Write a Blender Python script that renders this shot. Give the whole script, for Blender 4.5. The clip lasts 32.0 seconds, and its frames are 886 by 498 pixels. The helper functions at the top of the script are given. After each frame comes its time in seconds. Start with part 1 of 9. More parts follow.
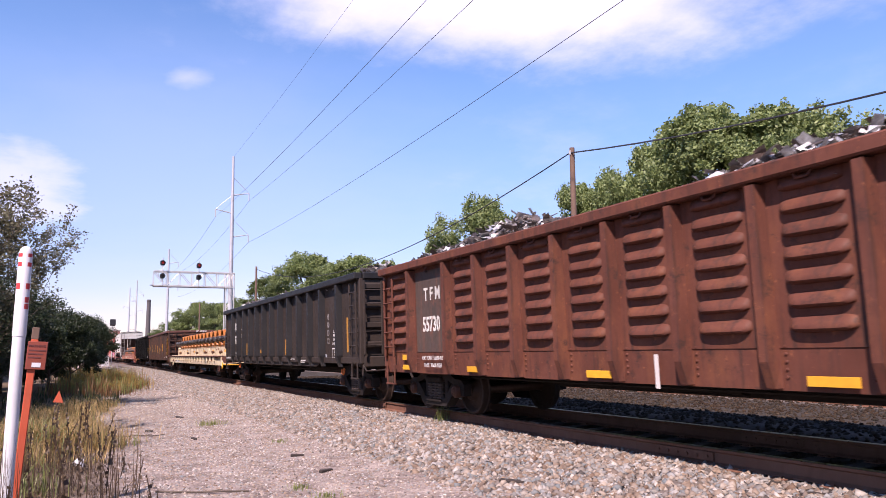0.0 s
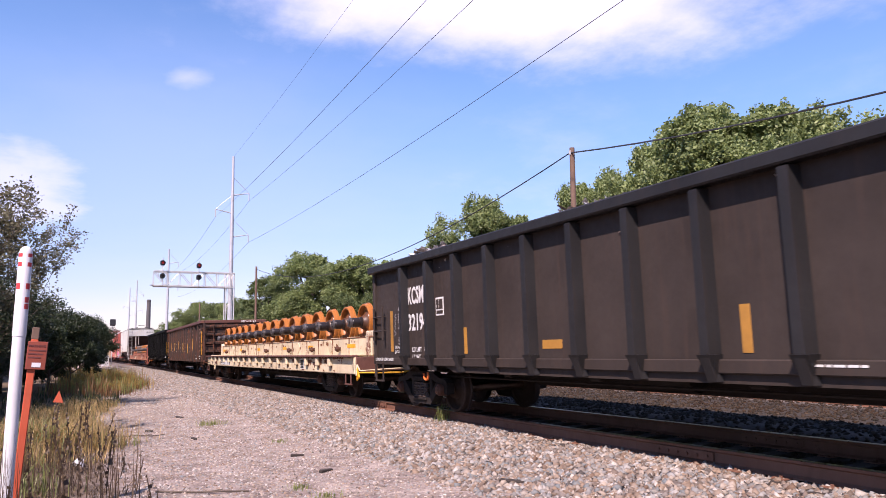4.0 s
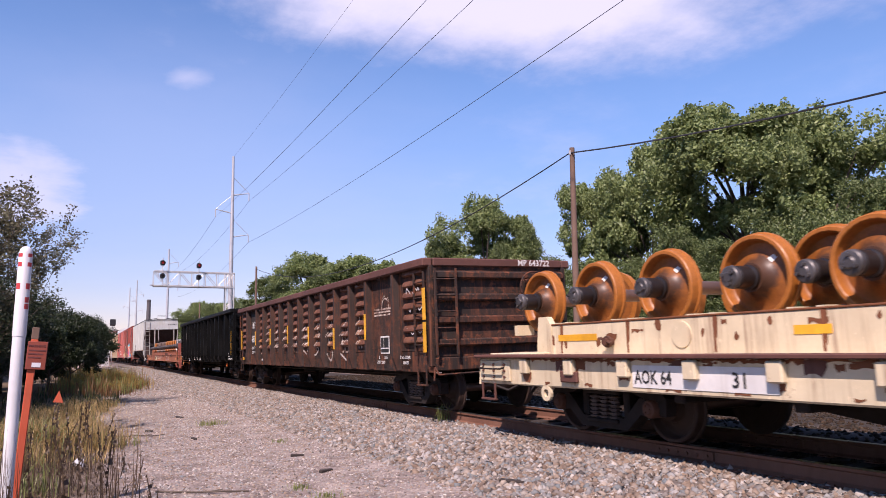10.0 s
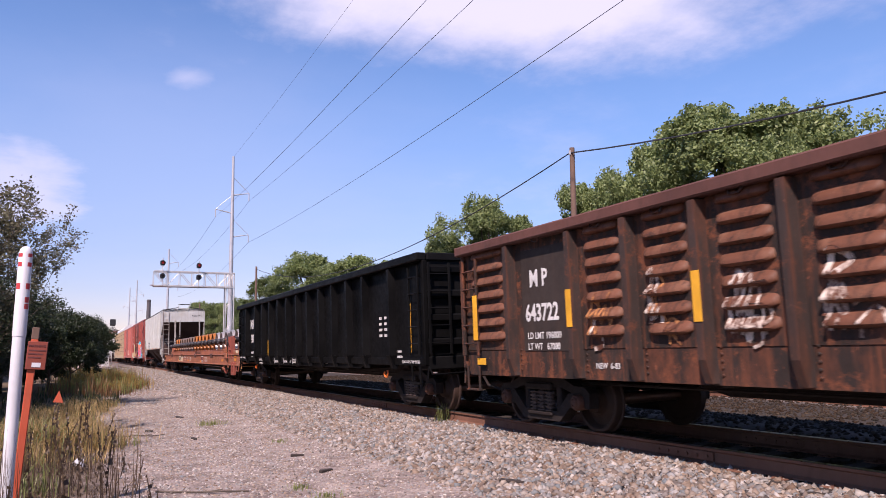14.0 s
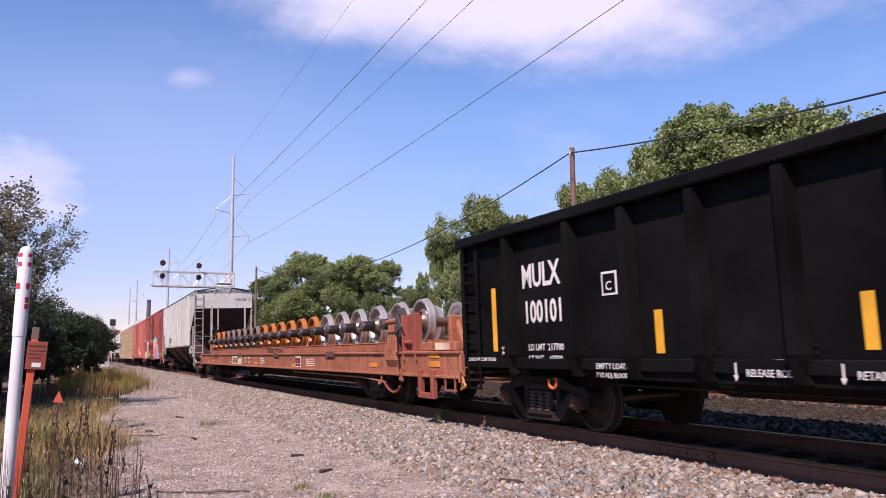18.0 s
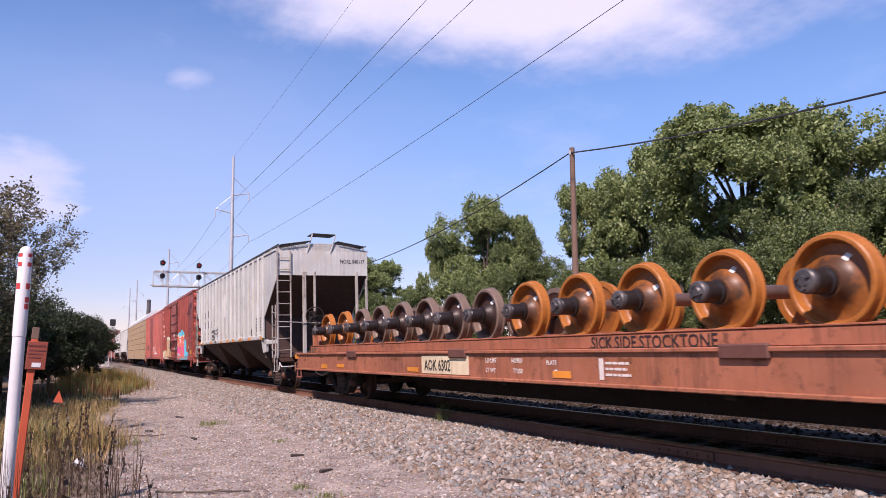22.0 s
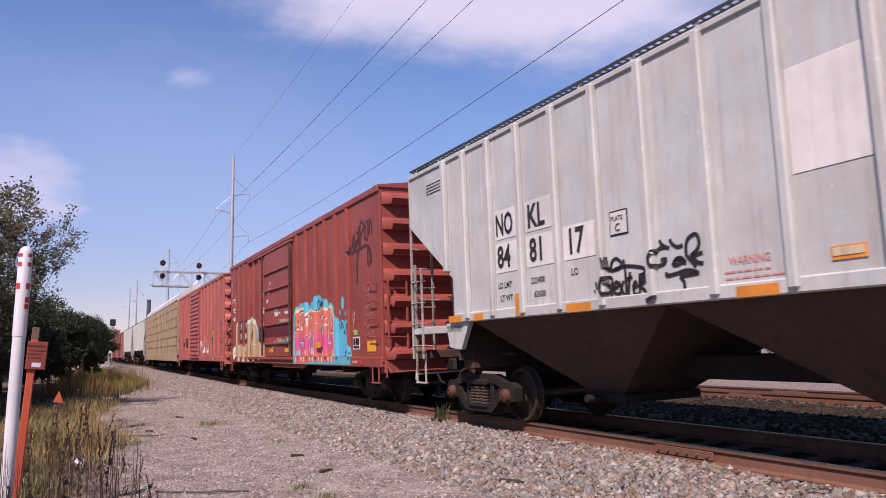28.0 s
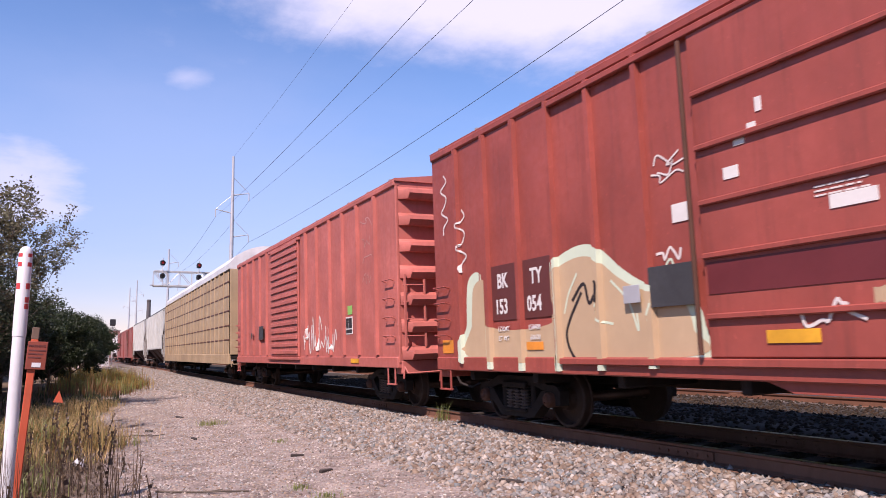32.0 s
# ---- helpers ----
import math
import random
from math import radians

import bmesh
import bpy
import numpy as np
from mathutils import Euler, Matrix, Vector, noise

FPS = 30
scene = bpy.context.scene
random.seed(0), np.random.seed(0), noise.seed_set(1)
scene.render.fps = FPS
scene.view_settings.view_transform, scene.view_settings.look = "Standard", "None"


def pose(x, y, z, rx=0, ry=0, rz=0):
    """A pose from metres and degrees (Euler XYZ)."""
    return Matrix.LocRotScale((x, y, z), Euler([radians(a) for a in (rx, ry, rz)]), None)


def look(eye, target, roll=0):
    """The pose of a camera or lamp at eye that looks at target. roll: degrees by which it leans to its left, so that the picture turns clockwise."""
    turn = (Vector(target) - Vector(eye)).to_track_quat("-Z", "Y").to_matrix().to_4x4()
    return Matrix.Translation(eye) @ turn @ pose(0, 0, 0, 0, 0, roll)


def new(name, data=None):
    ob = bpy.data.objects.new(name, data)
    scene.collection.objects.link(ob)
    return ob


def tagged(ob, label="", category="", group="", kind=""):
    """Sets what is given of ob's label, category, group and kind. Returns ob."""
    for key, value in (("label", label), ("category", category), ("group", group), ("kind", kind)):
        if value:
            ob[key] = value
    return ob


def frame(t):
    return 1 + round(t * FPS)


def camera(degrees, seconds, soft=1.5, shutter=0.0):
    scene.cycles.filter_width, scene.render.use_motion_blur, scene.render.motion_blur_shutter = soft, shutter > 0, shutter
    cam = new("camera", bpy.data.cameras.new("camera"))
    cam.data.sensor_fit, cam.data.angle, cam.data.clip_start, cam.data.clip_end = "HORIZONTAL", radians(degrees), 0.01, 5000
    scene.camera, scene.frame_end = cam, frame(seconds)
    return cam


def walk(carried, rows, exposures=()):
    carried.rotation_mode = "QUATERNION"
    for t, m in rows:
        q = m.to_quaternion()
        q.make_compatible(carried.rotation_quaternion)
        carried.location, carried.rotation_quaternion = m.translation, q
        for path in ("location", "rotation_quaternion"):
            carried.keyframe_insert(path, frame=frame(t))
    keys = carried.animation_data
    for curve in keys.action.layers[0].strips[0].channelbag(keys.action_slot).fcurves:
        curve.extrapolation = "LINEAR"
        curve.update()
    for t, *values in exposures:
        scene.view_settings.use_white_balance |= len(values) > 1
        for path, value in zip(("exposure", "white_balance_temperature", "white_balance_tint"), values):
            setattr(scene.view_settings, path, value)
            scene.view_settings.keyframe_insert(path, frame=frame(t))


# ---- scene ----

# ------------------------------------------------------------------ camera
EYE = Vector((0.0, 0.0, 1.133))
cam = camera(62.44, 32.0, soft=0.85, shutter=0.2)
YAW, PITCH = radians(-62.818), radians(7.842)
AIM = EYE + Vector((math.sin(YAW) * math.cos(PITCH), math.cos(YAW) * math.cos(PITCH), math.sin(PITCH)))
walk(cam, [(0.0, look(EYE, AIM, -1.003)), (32.0, look(EYE, AIM, -1.003))], exposures=[(t, 0.74 + e, 6330, 32) for t, e in ((0.0, 0.25), (5.8, 0.27), (7.0, 0.04), (8.5, -0.04), (26.0, -0.05), (27.5, -0.30), (29.1, -0.36), (30.0, -0.05), (32.0, 0.02))])

# ------------------------------------------------------------------ the line of the railway
BEND, TRACK_Y, CANT = 0.000409, 7.294, 1.134
SPEEDS = [(0.0, 4.307), (4.5, 4.213), (9.0, 4.51), (13.5, 4.474), (18.0, 4.582), (22.5, 4.556), (27.0, 4.679), (32.0, 4.772)]


def travelled(t):
    """Metres that the train has run since the start."""
    s = 0.0
    for (t0, v0), (t1, v1) in zip(SPEEDS, SPEEDS[1:]):
        if t <= t0:
            break
        e = min(t, t1)
        ve = v0 + (v1 - v0) * (e - t0) / (t1 - t0)
        s += (v0 + ve) / 2 * (e - t0)
    return s


BEND_END, EASE_END, TAIL = 55.0, 95.0, 0.011  # the bend eases off beyond the first metres and runs out nearly straight


def line_at(p):
    """How far the line has swung from the straight p metres along, and its slope there."""
    q = -p
    if q <= BEND_END:
        return BEND * p * p / 2, BEND * p
    full = BEND * BEND_END
    ease = (full - TAIL) / (EASE_END - BEND_END)
    u = min(q, EASE_END) - BEND_END
    swing, slope = full * BEND_END / 2 + full * u - ease * u * u / 2, full - ease * u
    return swing + max(0.0, q - EASE_END) * slope, -slope


def on_track(p):
    """The pose of the track's middle, at the rail tops, p metres along it."""
    swing, slope = line_at(p)
    return pose(p, TRACK_Y + swing, 0, 0, 0, math.degrees(math.atan(slope))) @ pose(0, 0, 0, CANT, 0, 0)


RIDERS, ROLLERS = [], []  # what rides on the train; wheel sets that roll


# ------------------------------------------------------------------ light
SUN = Vector((0.46, -0.505, 0.785)).normalized()  # the way to the sun
sun_data = bpy.data.lights.new("sun", "SUN")
sun_data.energy, sun_data.angle, sun_data.color = 5.0, radians(0.53), (1.0, 0.885, 0.73)
sun = new("sun", sun_data)
sun.matrix_world = look(SUN * 100, (0, 0, 0))

world = bpy.data.worlds.new("world")
scene.world = world
world.use_nodes = True


def world_nodes():
    nt = world.node_tree
    nt.nodes.clear()
    n, l = nt.nodes.new, nt.links.new
    out, bg = n("ShaderNodeOutputWorld"), n("ShaderNodeBackground")
    sky = n("ShaderNodeTexSky")
    sky.sky_type, sky.sun_disc = "NISHITA", False
    sky.sun_elevation, sky.sun_rotation = math.asin(SUN.z), math.atan2(SUN.x, SUN.y)
    sky.air_density, sky.dust_density, sky.ozone_density = 1.0, 0.0, 2.0
    bg.inputs["Strength"].default_value = 0.072
    co = n("ShaderNodeTexCoord")

    def math_node(op, a, b=None):
        m = n("ShaderNodeMath")
        m.operation = op
        for k, v in enumerate((a, b)):
            if v is None:
                continue
            if isinstance(v, (int, float)):
                m.inputs[k].default_value = v
            else:
                l(v, m.inputs[k])
        return m.outputs[0]

    # wispy and banked clouds on a dome
    sep = n("ShaderNodeSeparateXYZ")
    l(co.outputs["Generated"], sep.inputs[0])
    flat = math_node("ADD", math_node("MAXIMUM", sep.outputs["Z"], 0.0), 0.12)
    comb = n("ShaderNodeCombineXYZ")
    l(math_node("DIVIDE", sep.outputs["X"], flat), comb.inputs[0])
    l(math_node("DIVIDE", sep.outputs["Y"], flat), comb.inputs[1])
    noises = []
    for scale, detail, rough in ((1.1, 9.0, 0.55), (3.4, 8.0, 0.6)):
        t = n("ShaderNodeTexNoise")
        t.inputs["Scale"].default_value, t.inputs["Detail"].default_value, t.inputs["Roughness"].default_value = scale, detail, rough
        l(comb.outputs[0], t.inputs["Vector"])
        noises.append(t.outputs["Fac"])
    puff = math_node("ADD", math_node("MULTIPLY", noises[0], 0.6), math_node("MULTIPLY", noises[1], 0.4))

    def soft_step(v, lo, hi, top):
        r = n("ShaderNodeMapRange")
        r.interpolation_type = "SMOOTHSTEP"
        l(v, r.inputs["Value"])
        r.inputs["From Min"].default_value, r.inputs["From Max"].default_value, r.inputs["To Max"].default_value = lo, hi, top
        return r.outputs[0]

    def along(way):
        d = n("ShaderNodeVectorMath")
        d.operation = "DOT_PRODUCT"
        l(co.outputs["Generated"], d.inputs[0])
        d.inputs[1].default_value = way
        return d.outputs["Value"]

    total = soft_step(puff, 0.47, 0.80, 0.26)
    # banks: the way to the bank, the way along it, half length and half height, how ragged, edge, cover
    for way, run, half, ragged, edge, cover in CLOUD_BANKS:
        way = Vector(way).normalized()
        run = (Vector(run) - way * way.dot(Vector(run))).normalized()
        rise = way.cross(run)
        u = math_node("DIVIDE", math_node("SUBTRACT", along(run), way.dot(run)), half[0])
        v = math_node("DIVIDE", math_node("SUBTRACT", along(rise), way.dot(rise)), half[1])
        e = math_node("SQRT", math_node("ADD", math_node("MULTIPLY", u, u), math_node("MULTIPLY", v, v)))
        body = math_node("ADD", math_node("SUBTRACT", 1.0, e), math_node("MULTIPLY", math_node("SUBTRACT", puff, 0.5), ragged))
        near = math_node("GREATER_THAN", along(way), 0.0)
        total = math_node("MAXIMUM", total, math_node("MULTIPLY", soft_step(body, *edge, cover), near))
    mix = n("ShaderNodeMix")
    mix.data_type = "RGBA"
    l(total, mix.inputs["Factor"])
    vivid = n("ShaderNodeHueSaturation")
    vivid.inputs["Saturation"].default_value, vivid.inputs["Value"].default_value = 1.14, 1.50
    l(sky.outputs[0], vivid.inputs["Color"])
    # a thin violet-grey haze takes the glare off the lowest sky
    haze = n("ShaderNodeMix")
    haze.data_type, haze.blend_type = "RGBA", "MULTIPLY"
    l(math_node("SUBTRACT", 1.0, soft_step(math_node("ABSOLUTE", sep.outputs["Z"]), -0.02, 0.36, 1.0)), haze.inputs["Factor"])
    l(vivid.outputs[0], haze.inputs["A"])
    haze.inputs["B"].default_value = (0.62, 0.54, 0.60, 1)
    l(haze.outputs["Result"], mix.inputs["A"])
    mix.inputs["B"].default_value = CLOUD_COLOUR
    l(mix.outputs["Result"], bg.inputs["Color"])
    l(bg.outputs[0], out.inputs[0])


CLOUD_COLOUR = (7.7, 7.8, 8.7, 1)
CLOUD_BANKS = [
    ((-0.717, 0.517, 0.467), (0.562, 0.825, -0.085), (0.43, 0.135), 1.9, (-0.02, 0.62), 0.92),
    ((-0.60, 0.66, 0.52), (0.70, 0.70, -0.1), (0.50, 0.14), 1.9, (0.0, 0.62), 0.80),
    ((-0.975, -0.075, 0.20), (-0.03, 1.0, 0.0), (0.125, 0.075), 2.2, (0.0, 0.7), 0.62),
    ((-0.931, 0.119, 0.346), (0.18, 0.98, 0.09), (0.040, 0.019), 5.0, (0.0, 1.4), 0.42),
    ((-0.95, 0.12, 0.22), (0.14, 1.0, 0.0), (0.55, 0.24), 0.8, (0.0, 0.9), 0.16),
]
world_nodes()


# ------------------------------------------------------------------ mesh tools
class Shape:
    """Collects corners and faces of one mesh."""

    def __init__(self):
        self.v, self.f = [], []

    def add(self, verts, faces):
        n = len(self.v)
        self.v += [tuple(p) for p in verts]
        self.f += [tuple(i + n for i in q) for q in faces]
        return self

    def box(self, x0, x1, y0, y1, z0, z1, m=None):
        p = [(x, y, z) for x in (x0, x1) for y in (y0, y1) for z in (z0, z1)]
        if m is not None:
            p = [m @ Vector(q) for q in p]
        return self.add(p, [(0, 1, 3, 2), (4, 6, 7, 5), (0, 4, 5, 1), (2, 3, 7, 6), (0, 2, 6, 4), (1, 5, 7, 3)])

    def rbox(self, x0, x1, y0, y1, z0, z1, b=0.012, m=None):
        """A box with chamfered edges."""
        c = ((x0 + x1) / 2, (y0 + y1) / 2, (z0 + z1) / 2)
        h = (abs(x1 - x0) / 2, abs(y1 - y0) / 2, abs(z1 - z0) / 2)
        b = min(b, 0.45 * min(h))
        vs, idx = [], {}
        for s in [(i, j, k) for i in (-1, 1) for j in (-1, 1) for k in (-1, 1)]:
            for a in range(3):
                q = [c[k] + s[k] * (h[k] - (0 if k == a else b)) for k in range(3)]
                idx[s, a] = len(vs)
                vs.append(Vector(q) if m is None else m @ Vector(q))
        fs = []
        for a in range(3):
            o = [k for k in range(3) if k != a]
            for sa in (-1, 1):
                ring = []
                for u, w in ((-1, -1), (1, -1), (1, 1), (-1, 1)):
                    s = [0, 0, 0]
                    s[a], s[o[0]], s[o[1]] = sa, u, w
                    ring.append(idx[tuple(s), a])
                fs.append(tuple(ring) if (sa > 0) == (a != 1) else tuple(ring[::-1]))
        for a in range(3):
            o = [k for k in range(3) if k != a]
            for u in (-1, 1):
                for w in (-1, 1):
                    s0, s1 = [0, 0, 0], [0, 0, 0]
                    s0[a], s1[a] = -1, 1
                    for s in (s0, s1):
                        s[o[0]], s[o[1]] = u, w
                    s0, s1 = tuple(s0), tuple(s1)
                    fs.append((idx[s0, o[0]], idx[s1, o[0]], idx[s1, o[1]], idx[s0, o[1]]))
        for s in [(i, j, k) for i in (-1, 1) for j in (-1, 1) for k in (-1, 1)]:
            fs.append((idx[s, 0], idx[s, 1], idx[s, 2]))
        return self.add(vs, fs)

    def bar(self, a, b, r, seg=8, r2=None, caps=True):
        """A round bar from a to b."""
        a, b = Vector(a), Vector(b)
        d = (b - a)
        q = d.to_track_quat("Z", "Y")
        r2 = r if r2 is None else r2
        vs = []
        for p, rr in ((a, r), (b, r2)):
            for i in range(seg):
                w = 2 * math.pi * i / seg
                vs.append(p + q @ Vector((math.cos(w) * rr, math.sin(w) * rr, 0)))
        fs = [(i, (i + 1) % seg, seg + (i + 1) % seg, seg + i) for i in range(seg)]
        if caps:
            fs += [tuple(range(seg))[::-1], tuple(range(seg, 2 * seg))]
        return self.add(vs, fs)

    def path(self, pts, r, seg=6):
        for a, b in zip(pts, pts[1:]):
            self.bar(a, b, r, seg)
        return self

    def spin(self, profile, m=None, seg=24):
        """Turns a profile of (radius, y) round the y axis."""
        n = len(profile)
        vs, fs = [], []
        for i in range(seg):
            w = 2 * math.pi * i / seg
            for r, y in profile:
                p = Vector((math.cos(w) * r, y, math.sin(w) * r))
                vs.append(p if m is None else m @ p)
        for i in range(seg):
            j = (i + 1) % seg
            for k in range(n - 1):
                fs.append((i * n + k, i * n + k + 1, j * n + k + 1, j * n + k))
        return self.add(vs, fs)

    def slab(self, pts, y0, y1):
        """A flat outline of (x, z) made solid from y0 to y1."""
        n = len(pts)
        vs = [(x, y0, z) for x, z in pts] + [(x, y1, z) for x, z in pts]
        fs = [tuple(range(n)), tuple(range(2 * n - 1, n - 1, -1))]
        fs += [(i, n + i, n + (i + 1) % n, (i + 1) % n) for i in range(n)]
        return self.add(vs, fs)

    def hull(self, pts, x0, x1):
        """A cross-section of (y, z) drawn out from x0 to x1."""
        n = len(pts)
        vs = [(x0, y, z) for y, z in pts] + [(x1, y, z) for y, z in pts]
        fs = [tuple(range(n))[::-1], tuple(range(n, 2 * n))]
        fs += [(i, (i + 1) % n, n + (i + 1) % n, n + i) for i in range(n)]
        return self.add(vs, fs)

    def mesh(self, name, material, smooth=False):
        me = bpy.data.meshes.new(name)
        me.from_pydata([tuple(p) for p in self.v], [], self.f)
        if smooth:
            me.shade_smooth()
            me.set_sharp_from_angle(angle=radians(35))
        bm = bmesh.new()
        bm.from_mesh(me)
        bmesh.ops.recalc_face_normals(bm, faces=bm.faces)
        bm.to_mesh(me)
        bm.free()
        me.materials.append(material)
        return me


def part(name, shape, material, parent=None, label="", smooth=False, m=None):
    """Links a shape, or a ready mesh, as one mesh object under a thing or a part."""
    me = shape if isinstance(shape, bpy.types.Mesh) else shape.mesh(name, material, smooth)
    ob = new(name, me)
    if parent is not None:
        ob.parent = parent
    if m is not None:
        ob.matrix_basis = m
    return tagged(ob, label)


def lettering(text, size, material):
    """A thin mesh of letters in the built-in font, in the x-z plane, facing -y, starting at the lower left."""
    cu = bpy.data.curves.new("letters", "FONT")
    cu.body, cu.size, cu.extrude, cu.resolution_u, cu.offset = text, size, 0.001, 2, size * (0.024 if size > 0.28 else 0.012)
    ob = bpy.data.objects.new("letters", cu)
    me = bpy.data.meshes.new_from_object(ob)
    bpy.data.objects.remove(ob)
    bpy.data.curves.remove(cu)
    me.transform(Matrix.Rotation(radians(90), 4, "X"))
    me.materials.clear()
    me.materials.append(material)
    return me


# ------------------------------------------------------------------ materials
def node_kit(name):
    mat = bpy.data.materials.new(name)
    mat.use_nodes = True
    nt = mat.node_tree
    nt.nodes.clear()
    out, bsdf = nt.nodes.new("ShaderNodeOutputMaterial"), nt.nodes.new("ShaderNodeBsdfPrincipled")
    nt.links.new(bsdf.outputs[0], out.inputs[0])
    return mat, nt, bsdf


def noise_node(nt, scale, detail=5, rough=0.6, stretch=(1, 1, 1), random=False):
    co, mp, t = nt.nodes.new("ShaderNodeTexCoord"), nt.nodes.new("ShaderNodeMapping"), nt.nodes.new("ShaderNodeTexNoise")
    nt.links.new(co.outputs["Object"], mp.inputs["Vector"])
    mp.inputs["Scale"].default_value = stretch
    nt.links.new(mp.outputs[0], t.inputs["Vector"])
    t.inputs["Scale"].default_value, t.inputs["Detail"].default_value, t.inputs["Roughness"].default_value = scale, detail, rough
    if random:
        info = nt.nodes.new("ShaderNodeObjectInfo")
        mul = nt.nodes.new("ShaderNodeMath")
        mul.operation = "MULTIPLY"
        nt.links.new(info.outputs["Random"], mul.inputs[0])
        mul.inputs[1].default_value = 50
        t.noise_dimensions = "4D"
        nt.links.new(mul.outputs[0], t.inputs["W"])
    return t.outputs["Fac"]


def steps(nt, fac, lo, hi, a=0.0, b=1.0):
    r = nt.nodes.new("ShaderNodeMapRange")
    r.inputs["From Min"].default_value, r.inputs["From Max"].default_value = lo, hi
    r.inputs["To Min"].default_value, r.inputs["To Max"].default_value = a, b
    nt.links.new(fac, r.inputs["Value"])
    return r.outputs[0]


def blend(nt, fac, a, b, mode="MIX"):
    m = nt.nodes.new("ShaderNodeMix")
    m.data_type, m.blend_type = "RGBA", mode
    for key, v in (("Factor", fac), ("A", a), ("B", b)):
        if isinstance(v, (tuple, list)):
            m.inputs[key].default_value = (*v, 1) if len(v) == 3 else v
        elif isinstance(v, (int, float)):
            m.inputs[key].default_value = v
        else:
            nt.links.new(v, m.inputs[key])
    return m.outputs["Result"]


def bump(nt, bsdf, fac, strength, distance=0.01):
    b = nt.nodes.new("ShaderNodeBump")
    b.inputs["Strength"].default_value, b.inputs["Distance"].default_value = strength, distance
    nt.links.new(fac, b.inputs["Height"])
    nt.links.new(b.outputs[0], bsdf.inputs["Normal"])


def painted(name, colour, worn=(0.09, 0.04, 0.024), wear=0.5, streak=0.4, rough=0.55, metal=0.0, dust=None, gloss=0.5, bloom=None):
    """Weathered paint on steel: mottled colour, rust patches, vertical streaks and dust."""
    mat, nt, bsdf = node_kit(name)
    big, fine = noise_node(nt, 0.9, 6, 0.6, random=True), noise_node(nt, 9, 6, 0.65)
    runs = noise_node(nt, 9, 5, 0.65, (1, 1, 0.055))
    dark = tuple(c * 0.66 for c in colour)
    light = tuple(min(1, c * 1.16 + 0.006) for c in colour)
    col = blend(nt, steps(nt, big, 0.3, 0.7), dark, light)
    col = blend(nt, steps(nt, fine, 0.35, 0.75, 0, 0.45), col, tuple(c * 0.8 for c in colour))
    if streak:
        col = blend(nt, steps(nt, runs, 0.52, 0.70, 0, streak), col, worn)
    if dust:
        col = blend(nt, steps(nt, noise_node(nt, 2.2, 7, 0.7), 0.42, 0.8, 0, 0.6), col, dust)
    if bloom:
        flow = noise_node(nt, 2.6, 9, 0.72, (1, 1, 0.4), random=True)
        col = blend(nt, steps(nt, flow, 0.50, 0.66, 0, 0.75), col, bloom)
        fleck = noise_node(nt, 17, 7, 0.75, (1, 1, 0.6))
        col = blend(nt, steps(nt, fleck, 0.60, 0.68, 0, 0.7), col, tuple(min(1, c * 1.7) for c in bloom))
    if wear:
        patch = noise_node(nt, 4.2, 10, 0.78, random=True)
        col = blend(nt, steps(nt, patch, 0.70 - 0.22 * wear, 0.76 - 0.18 * wear), col, worn)
    nt.links.new(col, bsdf.inputs["Base Color"])
    bsdf.inputs["Metallic"].default_value, bsdf.inputs["Specular IOR Level"].default_value = metal, gloss
    nt.links.new(steps(nt, fine, 0.2, 0.8, rough - 0.12, rough + 0.18), bsdf.inputs["Roughness"])
    bump(nt, bsdf, fine, 0.25, 0.004)
    return mat


def plain(name, colour, rough=0.6, metal=0.0, grain=14.0, vary=0.3):
    mat, nt, bsdf = node_kit(name)
    a, b = noise_node(nt, grain, 5, 0.65), noise_node(nt, grain / 9, 4, 0.6)
    col = blend(nt, steps(nt, b, 0.3, 0.7), tuple(c * (1 - vary) for c in colour), tuple(min(1, c * (1 + vary)) for c in colour))
    col = blend(nt, steps(nt, a, 0.3, 0.7, 0, 0.4), col, tuple(c * (1 - vary) for c in colour))
    nt.links.new(col, bsdf.inputs["Base Color"])
    bsdf.inputs["Metallic"].default_value = metal
    nt.links.new(steps(nt, a, 0.2, 0.8, rough - 0.08, rough + 0.1), bsdf.inputs["Roughness"])
    bump(nt, bsdf, a, 0.2, 0.003)
    return mat



